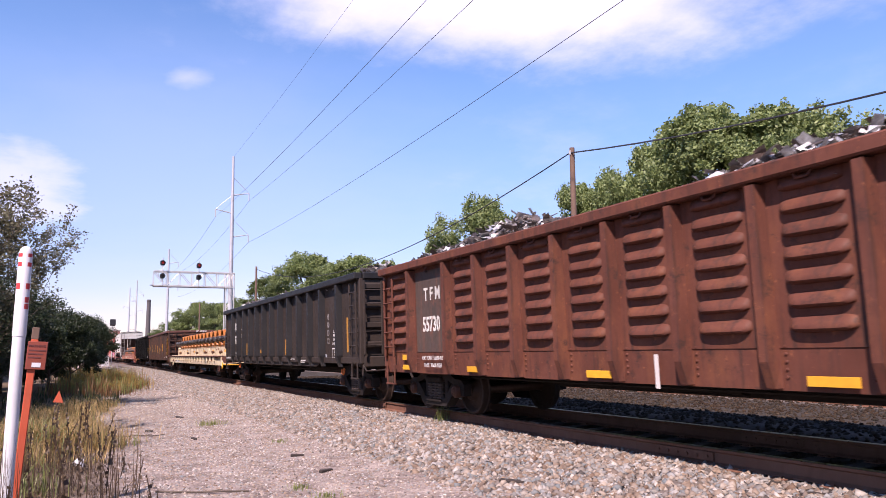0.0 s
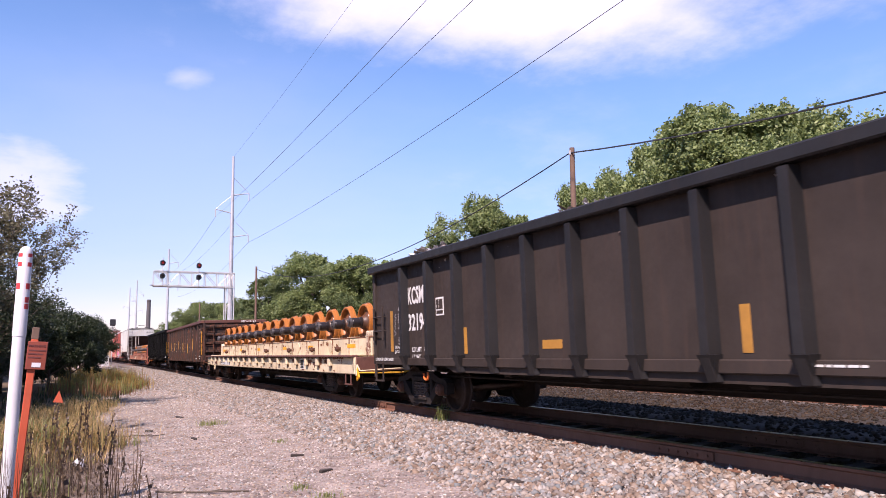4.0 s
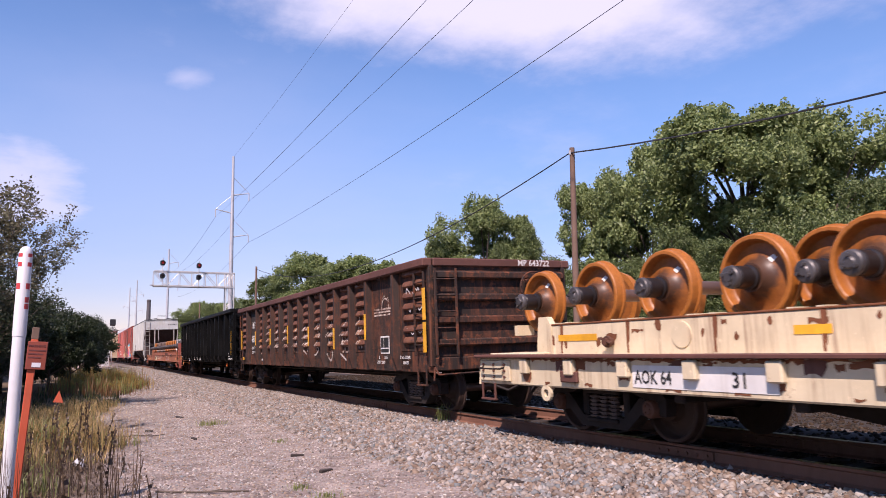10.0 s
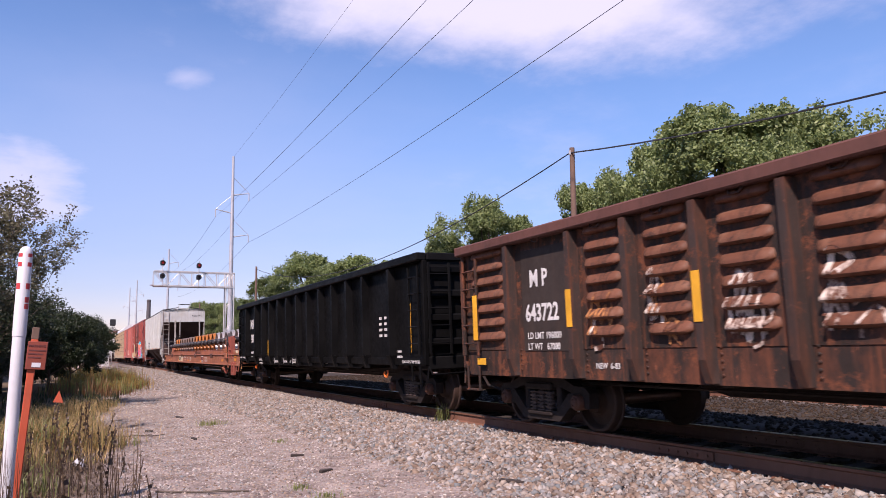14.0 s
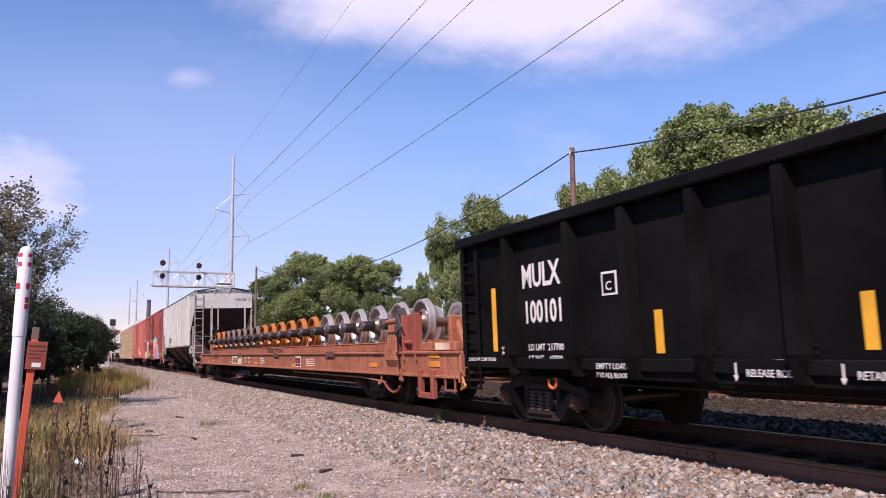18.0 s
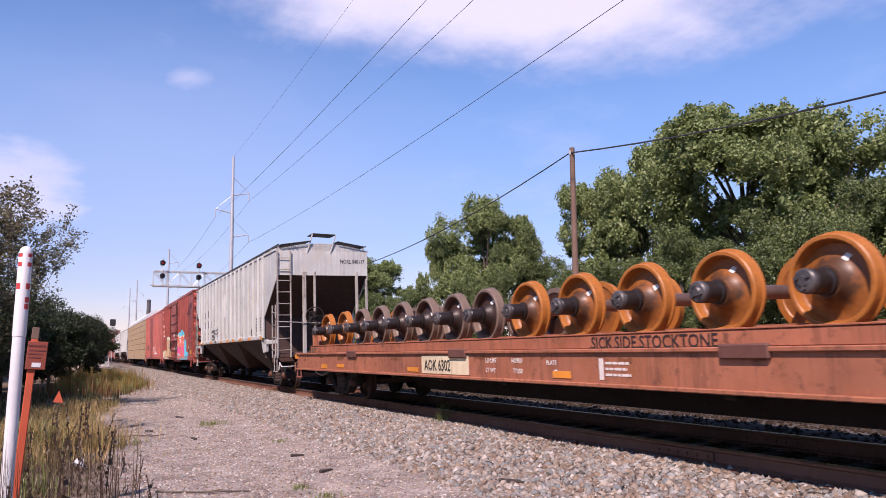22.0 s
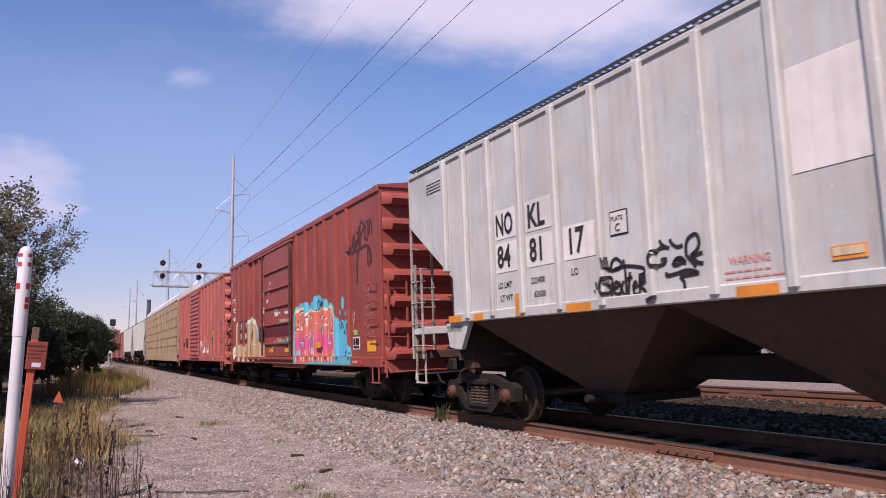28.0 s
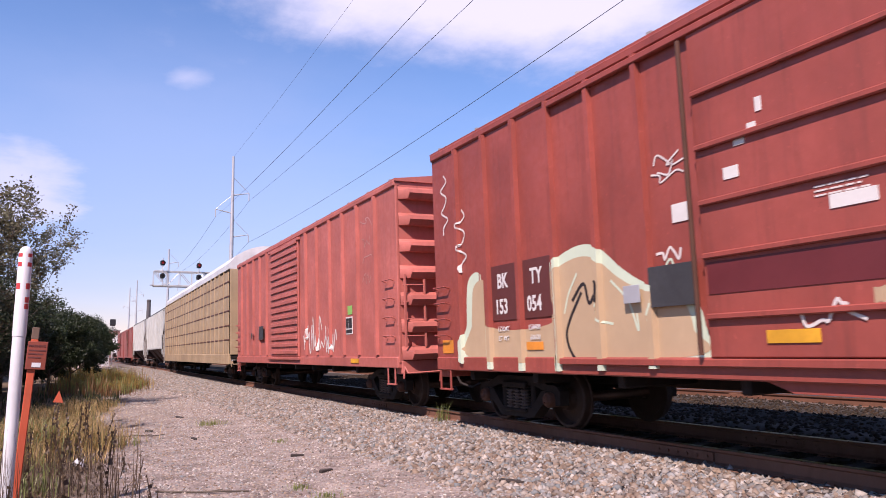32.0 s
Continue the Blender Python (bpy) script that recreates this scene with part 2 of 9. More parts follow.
def wheel_skin(name, rim, disc, oil, rough, metal=0.0):
    """A wheel: bare or rusty rim, oiled disc with dark smears towards the hub."""
    mat, nt, bsdf = node_kit(name)
    co, ln = nt.nodes.new("ShaderNodeTexCoord"), nt.nodes.new("ShaderNodeVectorMath")
    flat = nt.nodes.new("ShaderNodeVectorMath")
    flat.operation, ln.operation = "MULTIPLY", "LENGTH"
    flat.inputs[1].default_value = (1, 0, 1)
    nt.links.new(co.outputs["Object"], flat.inputs[0])
    nt.links.new(flat.outputs[0], ln.inputs[0])
    fine, big = noise_node(nt, 22, 6, 0.7, random=True), noise_node(nt, 3.2, 6, 0.7, random=True)
    d = blend(nt, steps(nt, fine, 0.3, 0.75), disc, tuple(c * 0.55 for c in disc))
    reach = nt.nodes.new("ShaderNodeMath")
    reach.operation = "MULTIPLY_ADD"
    nt.links.new(big, reach.inputs[0])
    reach.inputs[1].default_value = -0.55
    nt.links.new(ln.outputs["Value"], reach.inputs[2])
    d = blend(nt, steps(nt, reach.outputs[0], 0.0, -0.10, 0, 0.9), d, oil)
    r = blend(nt, steps(nt, fine, 0.3, 0.75), rim, tuple(c * 0.6 for c in rim))
    col = blend(nt, steps(nt, ln.outputs["Value"], 0.385, 0.40), d, r)
    nt.links.new(col, bsdf.inputs["Base Color"])
    bsdf.inputs["Metallic"].default_value, bsdf.inputs["Specular IOR Level"].default_value = metal, 0.35
    nt.links.new(steps(nt, fine, 0.25, 0.75, rough - 0.08, rough + 0.14), bsdf.inputs["Roughness"])
    bump(nt, bsdf, fine, 0.2, 0.003)
    return mat


def two_tone(name, a, b, z0, z1):
    """Sprayed paint that fades from one colour into another with height."""
    mat, nt, bsdf = node_kit(name)
    co, sep = nt.nodes.new("ShaderNodeTexCoord"), nt.nodes.new("ShaderNodeSeparateXYZ")
    nt.links.new(co.outputs["Object"], sep.inputs[0])
    up = steps(nt, sep.outputs["Z"], z0, z0 + 0.28)
    dn = steps(nt, sep.outputs["Z"], z1, z1 - 0.3)
    m = nt.nodes.new("ShaderNodeMath")
    m.operation = "MULTIPLY"
    nt.links.new(up, m.inputs[0])
    nt.links.new(dn, m.inputs[1])
    nt.links.new(blend(nt, m.outputs[0], a, b), bsdf.inputs["Base Color"])
    bsdf.inputs["Roughness"].default_value = 0.5
    return mat


M = dict(
    rust_red=painted("rust_brown_paint", (0.105, 0.034, 0.0205), (0.042, 0.021, 0.016), 0.72, 0.9, 0.66, gloss=0.25, bloom=(0.155, 0.055, 0.026)),
    black_worn=painted("worn_black_paint", (0.033, 0.0245, 0.0205), (0.052, 0.033, 0.025), 0.35, 0.5, 0.6, dust=(0.048, 0.036, 0.03), gloss=0.2),
    rib_black=painted("black_rib_paint", (0.0125, 0.0118, 0.0122), (0.03, 0.02, 0.016), 0.3, 0.3, 0.5, gloss=0.3),
    black_new=painted("fresh_black_paint", (0.0032, 0.0032, 0.0034), (0.006, 0.0055, 0.005), 0.0, 0.15, 0.45, gloss=0.045),
    cream=painted("cream_paint", (0.60, 0.505, 0.335), (0.15, 0.06, 0.034), 0.42, 0.6, 0.6, bloom=(0.50, 0.40, 0.26)),
    brown_dark=painted("rusted_black_paint", (0.026, 0.018, 0.0145), (0.15, 0.052, 0.025), 0.80, 0.75, 0.66, gloss=0.2, bloom=(0.135, 0.047, 0.024)),
    rib_rust=painted("rusted_pressed_rib", (0.128, 0.049, 0.026), (0.030, 0.018, 0.013), 0.7, 0.8, 0.6, gloss=0.25, bloom=(0.18, 0.088, 0.052)),
    slope_brown=painted("soiled_slope_sheet", (0.062, 0.036, 0.029), (0.018, 0.011, 0.009), 0.3, 0.5, 0.7, gloss=0.3),
    grey_rusted=painted("rust_streaked_grey_paint", (0.33, 0.31, 0.28), (0.10, 0.045, 0.028), 0.75, 0.8, 0.6),
    faint_white=painted("flaking_white_spray", (0.46, 0.42, 0.38), (0.10, 0.045, 0.026), 0.8, 0.6, 0.6),
    worn_white=painted("rust_stained_white_lettering", (0.60, 0.585, 0.54), (0.24, 0.12, 0.06), 0.62, 0.3, 0.6),
    chord_rust=painted("rusted_chord", (0.1, 0.036, 0.024), (0.048, 0.0192, 0.0128), 0.6, 0.4, 0.7),
    orange_flat=painted("faded_orange_paint", (0.315, 0.110, 0.055), (0.125, 0.046, 0.024), 0.75, 0.85, 0.62, bloom=(0.235, 0.080, 0.030)),
    grey_hopper=painted("light_grey_paint", (0.455, 0.47, 0.455), (0.23, 0.185, 0.145), 0.12, 0.45, 0.5, dust=(0.43, 0.43, 0.40), bloom=(0.40, 0.38, 0.33)),
    red_box=painted("oxide_red_paint", (0.272, 0.054, 0.037), (0.12, 0.03, 0.022), 0.25, 0.45, 0.5, bloom=(0.235, 0.052, 0.038)),
    pink_box=painted("faded_red_paint", (0.40, 0.108, 0.084), (0.22, 0.07, 0.055), 0.25, 0.45, 0.6),
    tan_rack=painted("tan_rack_panel", (0.344, 0.248, 0.144), (0.216, 0.12, 0.064), 0.35, 0.4, 0.65),
    white_roof=painted("galvanized_white_roof", (0.576, 0.576, 0.576), (0.4, 0.376, 0.352), 0.1, 0.2, 0.4),
    dirt_hopper=painted("soiled_hopper_bottom", (0.066, 0.034, 0.027), (0.03, 0.017, 0.014), 0.5, 0.5, 0.75, gloss=0.3),
    steel_dark=painted("grimy_cast_steel", (0.021, 0.0165, 0.015), (0.055, 0.03, 0.021), 0.5, 0.2, 0.65, gloss=0.12),
    spring_steel=painted("worn_spring_steel", (0.066, 0.045, 0.037), (0.10, 0.05, 0.032), 0.4, 0.2, 0.5, gloss=0.4),
    wheel_orange=wheel_skin("ochre_rust_wheel", (0.36, 0.125, 0.022), (0.27, 0.09, 0.018), (0.045, 0.024, 0.016), 0.42),
    wheel_silver=wheel_skin("machined_wheel", (0.50, 0.455, 0.42), (0.40, 0.355, 0.33), (0.12, 0.085, 0.068), 0.4, 0.65),
    wheel_brown=wheel_skin("brown_wheel", (0.185, 0.13, 0.10), (0.055, 0.023, 0.014), (0.02, 0.013, 0.011), 0.42, 0.15),
    bearing=plain("black_bearing", (0.018, 0.014, 0.0135), 0.4, 0.2),
    bearing_cap=plain("greased_grey_end_cap", (0.085, 0.078, 0.078), 0.45, 0.35, 30, 0.5),
    rust_orange=painted("bare_rust_stain", (0.175, 0.066, 0.030), (0.085, 0.034, 0.02), 0.6, 0.5, 0.7, gloss=0.2),
    post_rusted=painted("sooty_rusted_post", (0.036, 0.025, 0.021), (0.10, 0.038, 0.021), 0.7, 0.75, 0.65, gloss=0.2, bloom=(0.09, 0.036, 0.021)),
    axle=plain("axle_steel", (0.16, 0.096, 0.072), 0.45, 0.6),
    yellow=plain("reflective_yellow", (0.64, 0.32, 0.016), 0.5),
    reflector_dull=plain("dull_yellow_tape", (0.336, 0.16, 0.024), 0.6),
    pale_orange=plain("pale_orange_paint", (0.496, 0.216, 0.064), 0.6),
    smoke_spray=plain("thin_black_spray", (0.072, 0.0224, 0.0208), 0.6),
    pale_scribble=plain("pale_scribble", (0.416, 0.224, 0.2), 0.6),
    green_stencil=plain("green_hand_paint", (0.022, 0.05, 0.026), 0.6),
    red_clamp=painted("red_clamp_paint", (0.25, 0.062, 0.040), (0.16, 0.048, 0.032), 0.3, 0.2, 0.55),
    post_white=painted("white_post_plastic", (0.624, 0.624, 0.64), (0.28, 0.24, 0.208), 0.06, 0.25, 0.45),
    orange_stake=painted("weathered_orange_paint", (0.44, 0.068, 0.022), (0.24, 0.08, 0.04), 0.35, 0.5, 0.7),
    # the board's shade is put into this red, darker than the stake's
    board_red=painted("shaded_red_board", (0.20, 0.034, 0.016), (0.11, 0.035, 0.02), 0.35, 0.5, 0.7),
    chimney=plain("dark_chimney", (0.08, 0.072, 0.076), 0.8),
    brick_far=plain("far_brick", (0.272, 0.136, 0.112), 0.85),
    fence_grey=plain("weathered_grey_board", (0.24, 0.232, 0.224), 0.85),
    orange_mark=plain("reflective_orange", (0.576, 0.208, 0.024), 0.5),
    white_paint=plain("white_lettering", (0.56, 0.552, 0.528), 0.6, 0, 20, 0.12),
    black_paint=plain("black_lettering", (0.016, 0.016, 0.016), 0.6),
    rail_side=painted("rusted_rail", (0.155, 0.074, 0.048), (0.075, 0.035, 0.022), 0.5, 0.3, 0.75, gloss=0.15),
    ratchet_iron=painted("greased_ratchet_iron", (0.04, 0.036, 0.036), (0.09, 0.05, 0.035), 0.5, 0.3, 0.5, gloss=0.4),
    cap_rust=painted("rusted_bearing_cap", (0.085, 0.036, 0.022), (0.03, 0.017, 0.012), 0.5, 0.2, 0.6, gloss=0.25),
    rail_head=plain("polished_rail_head", (0.336, 0.32, 0.304), 0.3, 0.95),
    tie=plain("weathered_tie", (0.028, 0.02, 0.016), 0.9, 0, 8),
    wood_pole=plain("weathered_pole_wood", (0.136, 0.084, 0.06), 0.85, 0, 6),
    steel_pole=plain("galvanized_pole", (0.416, 0.424, 0.44), 0.5, 0.4, 5, 0.12),
    wire=plain("dark_wire", (0.024, 0.024, 0.028), 0.6),
    signal_steel=plain("aluminium_signal_bridge", (0.44, 0.44, 0.432), 0.5, 0.3),
    signal_black=plain("black_signal_head", (0.012, 0.012, 0.0128), 0.5),
)
M["coral_magenta"] = two_tone("coral_magenta_spray", (0.56, 0.152, 0.104), (0.528, 0.08, 0.224), 1.05, 1.75)


# ------------------------------------------------------------------ rolling stock, shared pieces
def thing(name, label, category, group="", p=None, m=None):
    """An Empty that carries a thing; with p it rides on the train, its middle p metres along the track at the start."""
    ob = tagged(new(name), label, category, group)
    ob.empty_display_size = 0.2
    if p is not None:
        RIDERS.append((ob, p, m or Matrix.Identity(4)))
        ob.matrix_basis = on_track(p) @ (m or Matrix.Identity(4))
    return ob


WHEEL_R = 0.42


def wheel_profile(r, side):
    """Radius and offset from the tread's middle to the hub; side -1 faces the camera's side."""
    s = side
    return [(0.10, 0.115 * s), (0.155, 0.115 * s), (0.168, 0.085 * s), (r * 0.44, 0.022 * s), (r * 0.56, -0.018 * s), (r * 0.70, -0.040 * s), (r * 0.80, -0.040 * s), (r * 0.845, -0.018 * s), (r * 0.87, 0.035 * s), (r * 0.88, 0.062 * s), (r * 0.90, 0.07 * s), (r - 0.012, 0.07 * s),
            (r, 0.058 * s), (r + 0.004, -0.035 * s), (r + 0.027, -0.045 * s), (r + 0.027, -0.07 * s), (r * 0.87, -0.075 * s), (r * 0.84, -0.062 * s), (r * 0.6, -0.055 * s), (0.17, -0.09 * s), (0.10, -0.09 * s)]


MESHES = {}


def shared(key, make):
    if key not in MESHES:
        MESHES[key] = make()
    return MESHES[key]


def side_frame_mesh():
    s = Shape()
    top = [(-1.10, 0.34), (-1.12, 0.54), (-1.02, 0.62), (-0.80, 0.63), (-0.52, 0.74), (0.52, 0.74), (0.80, 0.63), (1.02, 0.62), (1.12, 0.54), (1.10, 0.34), (1.00, 0.34), (0.98, 0.50), (0.78, 0.52), (0.50, 0.60), (-0.50, 0.60), (-0.78, 0.52), (-0.98, 0.50), (-1.00, 0.34)]
    s.slab(top, -0.08, 0.08)
    low = [(-0.80, 0.32), (-0.80, 0.53), (-0.68, 0.53), (-0.40, 0.27), (0.40, 0.27), (0.68, 0.53), (0.80, 0.53), (0.80, 0.32), (0.70, 0.34), (0.44, 0.13), (-0.44, 0.13), (-0.70, 0.34)]
    s.slab(low, -0.095, 0.095)
    for x in (-0.40, 0.40):
        s.rbox(x - 0.055, x + 0.055, -0.065, 0.065, 0.22, 0.62, 0.02)
    s.rbox(-0.32, 0.32, -0.14, 0.10, 0.56, 0.66, 0.02)
    s.rbox(-0.30, 0.30, -0.13, 0.10, 0.20, 0.25, 0.02)
    return s.mesh("side_frame", M["steel_dark"])


def spring_mesh():
    prof = [(0.0, 0.25)]
    for k in range(6):
        z = 0.255 + k * 0.05
        prof += [(0.055, z), (0.082, z + 0.008), (0.082, z + 0.026), (0.055, z + 0.034)]
    prof.append((0.0, 0.56))
    return Shape().spin([(r, -z) for r, z in prof], pose(0, 0, 0, -90, 0, 0), 10).mesh("spring", M["spring_steel"])


def bolster_mesh():
    s = Shape()
    s.rbox(-0.22, 0.22, -1.05, 1.05, 0.46, 0.66, 0.03)
    s.rbox(-0.35, 0.35, -0.35, 0.35, 0.62, 0.76, 0.03)
    for x in (-0.44, 0.44):
        s.rbox(x - 0.06, x + 0.06, -0.85, 0.85, 0.34, 0.46, 0.02)
    return s.mesh("truck", M["steel_dark"])


def cap_mesh():
    s = Shape()
    s.spin([(0.0, -0.14), (0.06, -0.14), (0.075, -0.12), (0.095, -0.115), (0.11, -0.09), (0.11, 0.06), (0.09, 0.08), (0.0, 0.08)], None, 14)
    for k in range(3):
        w = 2 * math.pi * k / 3
        s.bar((0.045 * math.cos(w), -0.15, 0.045 * math.sin(w)), (0.045 * math.cos(w), -0.13, 0.045 * math.sin(w)), 0.018, 6)
    return s.mesh("bearing_cap", M["cap_rust"], True)


def rolling_wheel_mesh(side):
    return Shape().spin(wheel_profile(WHEEL_R, side), None, 28).mesh("wheel", M["wheel_run"], True)


def axle_mesh():
    s = Shape()
    s.spin([(0.0, -1.15), (0.07, -1.15), (0.07, -0.86), (0.095, -0.84), (0.095, -0.66), (0.08, -0.6), (0.075, 0.6), (0.095, 0.66), (0.095, 0.84), (0.07, 0.86), (0.07, 1.15), (0.0, 1.15)], None, 12)
    return s.mesh("wheelset", M["axle"], True)


def add_trucks(car, length, inset, cap="steel_dark"):
    for end in (-1, 1):
        gap = inset if isinstance(inset, float) else inset[0 if end < 0 else 1]
        cx = end * (length / 2 - gap)
        tr = part("truck", shared("bolster", bolster_mesh), None, car, m=pose(cx, 0, 0))
        for side in (-1, 1):
            turn = pose(0, side * 1.02, 0, 0, 0, 0 if side < 0 else 180)
            part("side_frame", shared("side_frame", side_frame_mesh), None, tr, m=turn)
            for x in (-0.19, 0.0, 0.19):
                part("spring", shared("spring", spring_mesh), None, tr, m=turn @ pose(x, -0.05, 0))
            for x in (-0.89, 0.89):
                part("bearing_cap", shared("cap", cap_mesh), None, tr, m=pose(x, side * 1.06, 0.42, 0, 0, 0 if side < 0 else 180))
        for x in (-0.89, 0.89):
            ax = part("wheelset", shared("axle", axle_mesh), None, car, m=pose(cx + x, 0, WHEEL_R))
            for side in (-1, 1):
                part("wheel", shared(("wheel", side), lambda: rolling_wheel_mesh(side)), None, ax, m=pose(0, side * 0.75, 0))
            ROLLERS.append((ax, pose(cx + x, 0, WHEEL_R)))


def add_couplers(car, length, mat):
    for e in (-1, 1):
        s = Shape()
        x = e * length / 2
        s.rbox(min(x - e * 0.2, x + e * 0.28), max(x - e * 0.2, x + e * 0.28), -0.09, 0.09, 0.74, 0.92, 0.02)
        s.rbox(min(x + e * 0.26, x + e * 0.56), max(x + e * 0.26, x + e * 0.56), -0.17, 0.13, 0.68, 0.98, 0.05)
        s.path([(x + e * 0.05, -0.35, 0.70), (x + e * 0.25, -0.33, 0.48), (x + e * 0.5, -0.22, 0.40), (x + e * 0.62, -0.1, 0.48)], 0.025)
        part("coupler", s, M["steel_dark"], car)
        b = Shape()
        b.path([(x + e * 0.06, -1.45, 0.86), (x + e * 0.12, -1.4, 0.72), (x + e * 0.12, -0.3, 0.74)], 0.018)
        b.path([(x + e * 0.06, -1.45, 0.86), (x + e * 0.06, -1.47, 0.62)], 0.018)
        part("cut_lever", b, mat, car)


def add_ladder(car, x, y, z0, z1, mat, width=0.42, n=5, along="x", name="ladder", rails=True):
    """A ladder on a side (along x) or on an end (along y); without rails, single grab irons."""
    if not rails:
        for k in range(n):
            z = z0 + (z1 - z0) * (k + 0.5) / n
            part("grab_iron", Shape().path([(x, y + 0.08, z - 0.03), (x, y, z), (x + width, y, z), (x + width, y + 0.08, z - 0.03)], 0.014), mat, car)
        return None
    s = Shape()
    for k in range(n):
        z = z0 + (z1 - z0) * (k + 0.5) / n
        if along == "x":
            s.path([(x, y + 0.08, z), (x, y, z), (x + width, y, z), (x + width, y + 0.08, z)], 0.014)
        else:
            d = 0.08 if x < 0 else -0.08
            s.path([(x + d, y, z), (x, y, z), (x, y + width, z), (x + d, y + width, z)], 0.014)
    if rails:
        for w in (0, width):
            if along == "x":
                s.rbox(x + w - 0.025, x + w + 0.025, y - 0.005, y + 0.03, z0 - 0.05, z1 + 0.05, 0.006)
            else:
                s.rbox(x - 0.015, x + 0.015, y + w - 0.025, y + w + 0.025, z0 - 0.05, z1 + 0.05, 0.006)
    return part(name, s, mat, car)


def add_step(car, x, y, z, mat, drop=0.36, width=0.36):
    s = Shape()
    s.rbox(x - 0.02, x + 0.02, y - 0.012, y + 0.012, z - drop, z, 0.004)
    s.rbox(x + width - 0.02, x + width + 0.02, y - 0.012, y + 0.012, z - drop, z, 0.004)
    s.rbox(x - 0.02, x + width + 0.02, y - 0.03, y + 0.03, z - drop - 0.02, z - drop + 0.01, 0.004)
    return part("sill_step", s, mat, car)


def add_brake_wheel(car, x, y, z, mat):
    s = Shape()
    rim = [(x, y + 0.29 * math.cos(a), z + 0.29 * math.sin(a)) for a in [2 * math.pi * k / 18 for k in range(19)]]
    s.path(rim, 0.018, 6)
    for k in range(5):
        a = 2 * math.pi * k / 5
        s.bar((x - 0.06, y, z), (x, y + 0.29 * math.cos(a), z + 0.29 * math.sin(a)), 0.014, 6)
    s.bar((x - 0.2, y, z), (x + 0.02, y, z), 0.05, 10)
    s.rbox(x - 0.24, x - 0.06, y - 0.13, y + 0.13, z - 0.2, z + 0.16, 0.03)
    return part("brake_wheel", s, mat, car)


def writing(car, text, x, z, size, mat, y, name="lettering", label="", side=-1, squeeze=1.0):
    """Letters with their lower left at x, z on a side wall at y."""
    me = lettering(text, size, mat)
    me.transform(Matrix.Diagonal((squeeze, 1, 1, 1)))
    return part(name, me, None, car, label, m=pose(x, y - 0.004, z))


def patch(car, name, x0, x1, z0, z1, y, mat, label=""):
    return part(name, Shape().rbox(x0, x1, y - 0.006, y + 0.002, z0, z1, 0.002), mat, car, label)


def bars(car, x, z, width, rows, mat, y, gap=0.05, h=0.022):
    """Small unreadable stencil lines as plain bars."""
    rng = random.Random(int(x * 100 + z * 1000))
    s = Shape()
    for k in range(rows):
        u = x
        end = x + width * rng.uniform(0.7, 1.0)
        while u < end:
            w = min(rng.uniform(0.04, 0.13), end - u)
            s.box(u, u + w, y - 0.005, y, z - k * gap - h, z - k * gap)
            u += w + 0.02
    return tagged(part("stencil_block", s, mat, car), "", "", "", "stuff")


def data_box(car, x, z, w, h, y, frame="white_paint", fill="black_paint"):
    patch(car, "data_panel", x, x + w, z, z + h, y, M[frame])
    patch(car, "data_panel_field", x + 0.03, x + w * 0.36, z + h * 0.35, z + h - 0.03, y - 0.006, M[fill])
    patch(car, "data_panel_field", x + w * 0.42, x + w - 0.03, z + h * 0.35, z + h - 0.03, y - 0.006, M[fill])
    patch(car, "data_panel_field", x + 0.03, x + w - 0.03, z + 0.03, z + h * 0.28, y - 0.006, M[fill])


def louvre_mesh(w, mat):
    """One pressed rib of a side bay: it bulges out downwards to an overhanging lip and fades at both ends."""
    s = Shape()
    hw = w * 0.345
    prof = [(0.01, -0.01), (-0.03, -0.008), (-0.062, 0.0), (-0.078, 0.018), (-0.076, 0.042), (-0.060, 0.072), (-0.036, 0.102), (-0.014, 0.124), (0.004, 0.14)]
    xs = [-1.0, -0.93, -0.82, -0.66, -0.3, 0.0, 0.3, 0.66, 0.82, 0.93, 1.0]
    vs = []
    for x in xs:
        f = max(0.0, 1 - abs(x) ** 5) ** 0.6
        vs += [(x * hw, y * f + 0.004 * (1 - f), z * (0.55 + 0.45 * f) + 0.03 * (1 - f)) for y, z in prof]
    m = len(prof)
    fs = [(i * m + j, (i + 1) * m + j, (i + 1) * m + j + 1, i * m + j + 1) for i in range(len(xs) - 1) for j in range(m - 1)]
    return s.add(vs, fs).mesh("pressed_rib", mat, True)


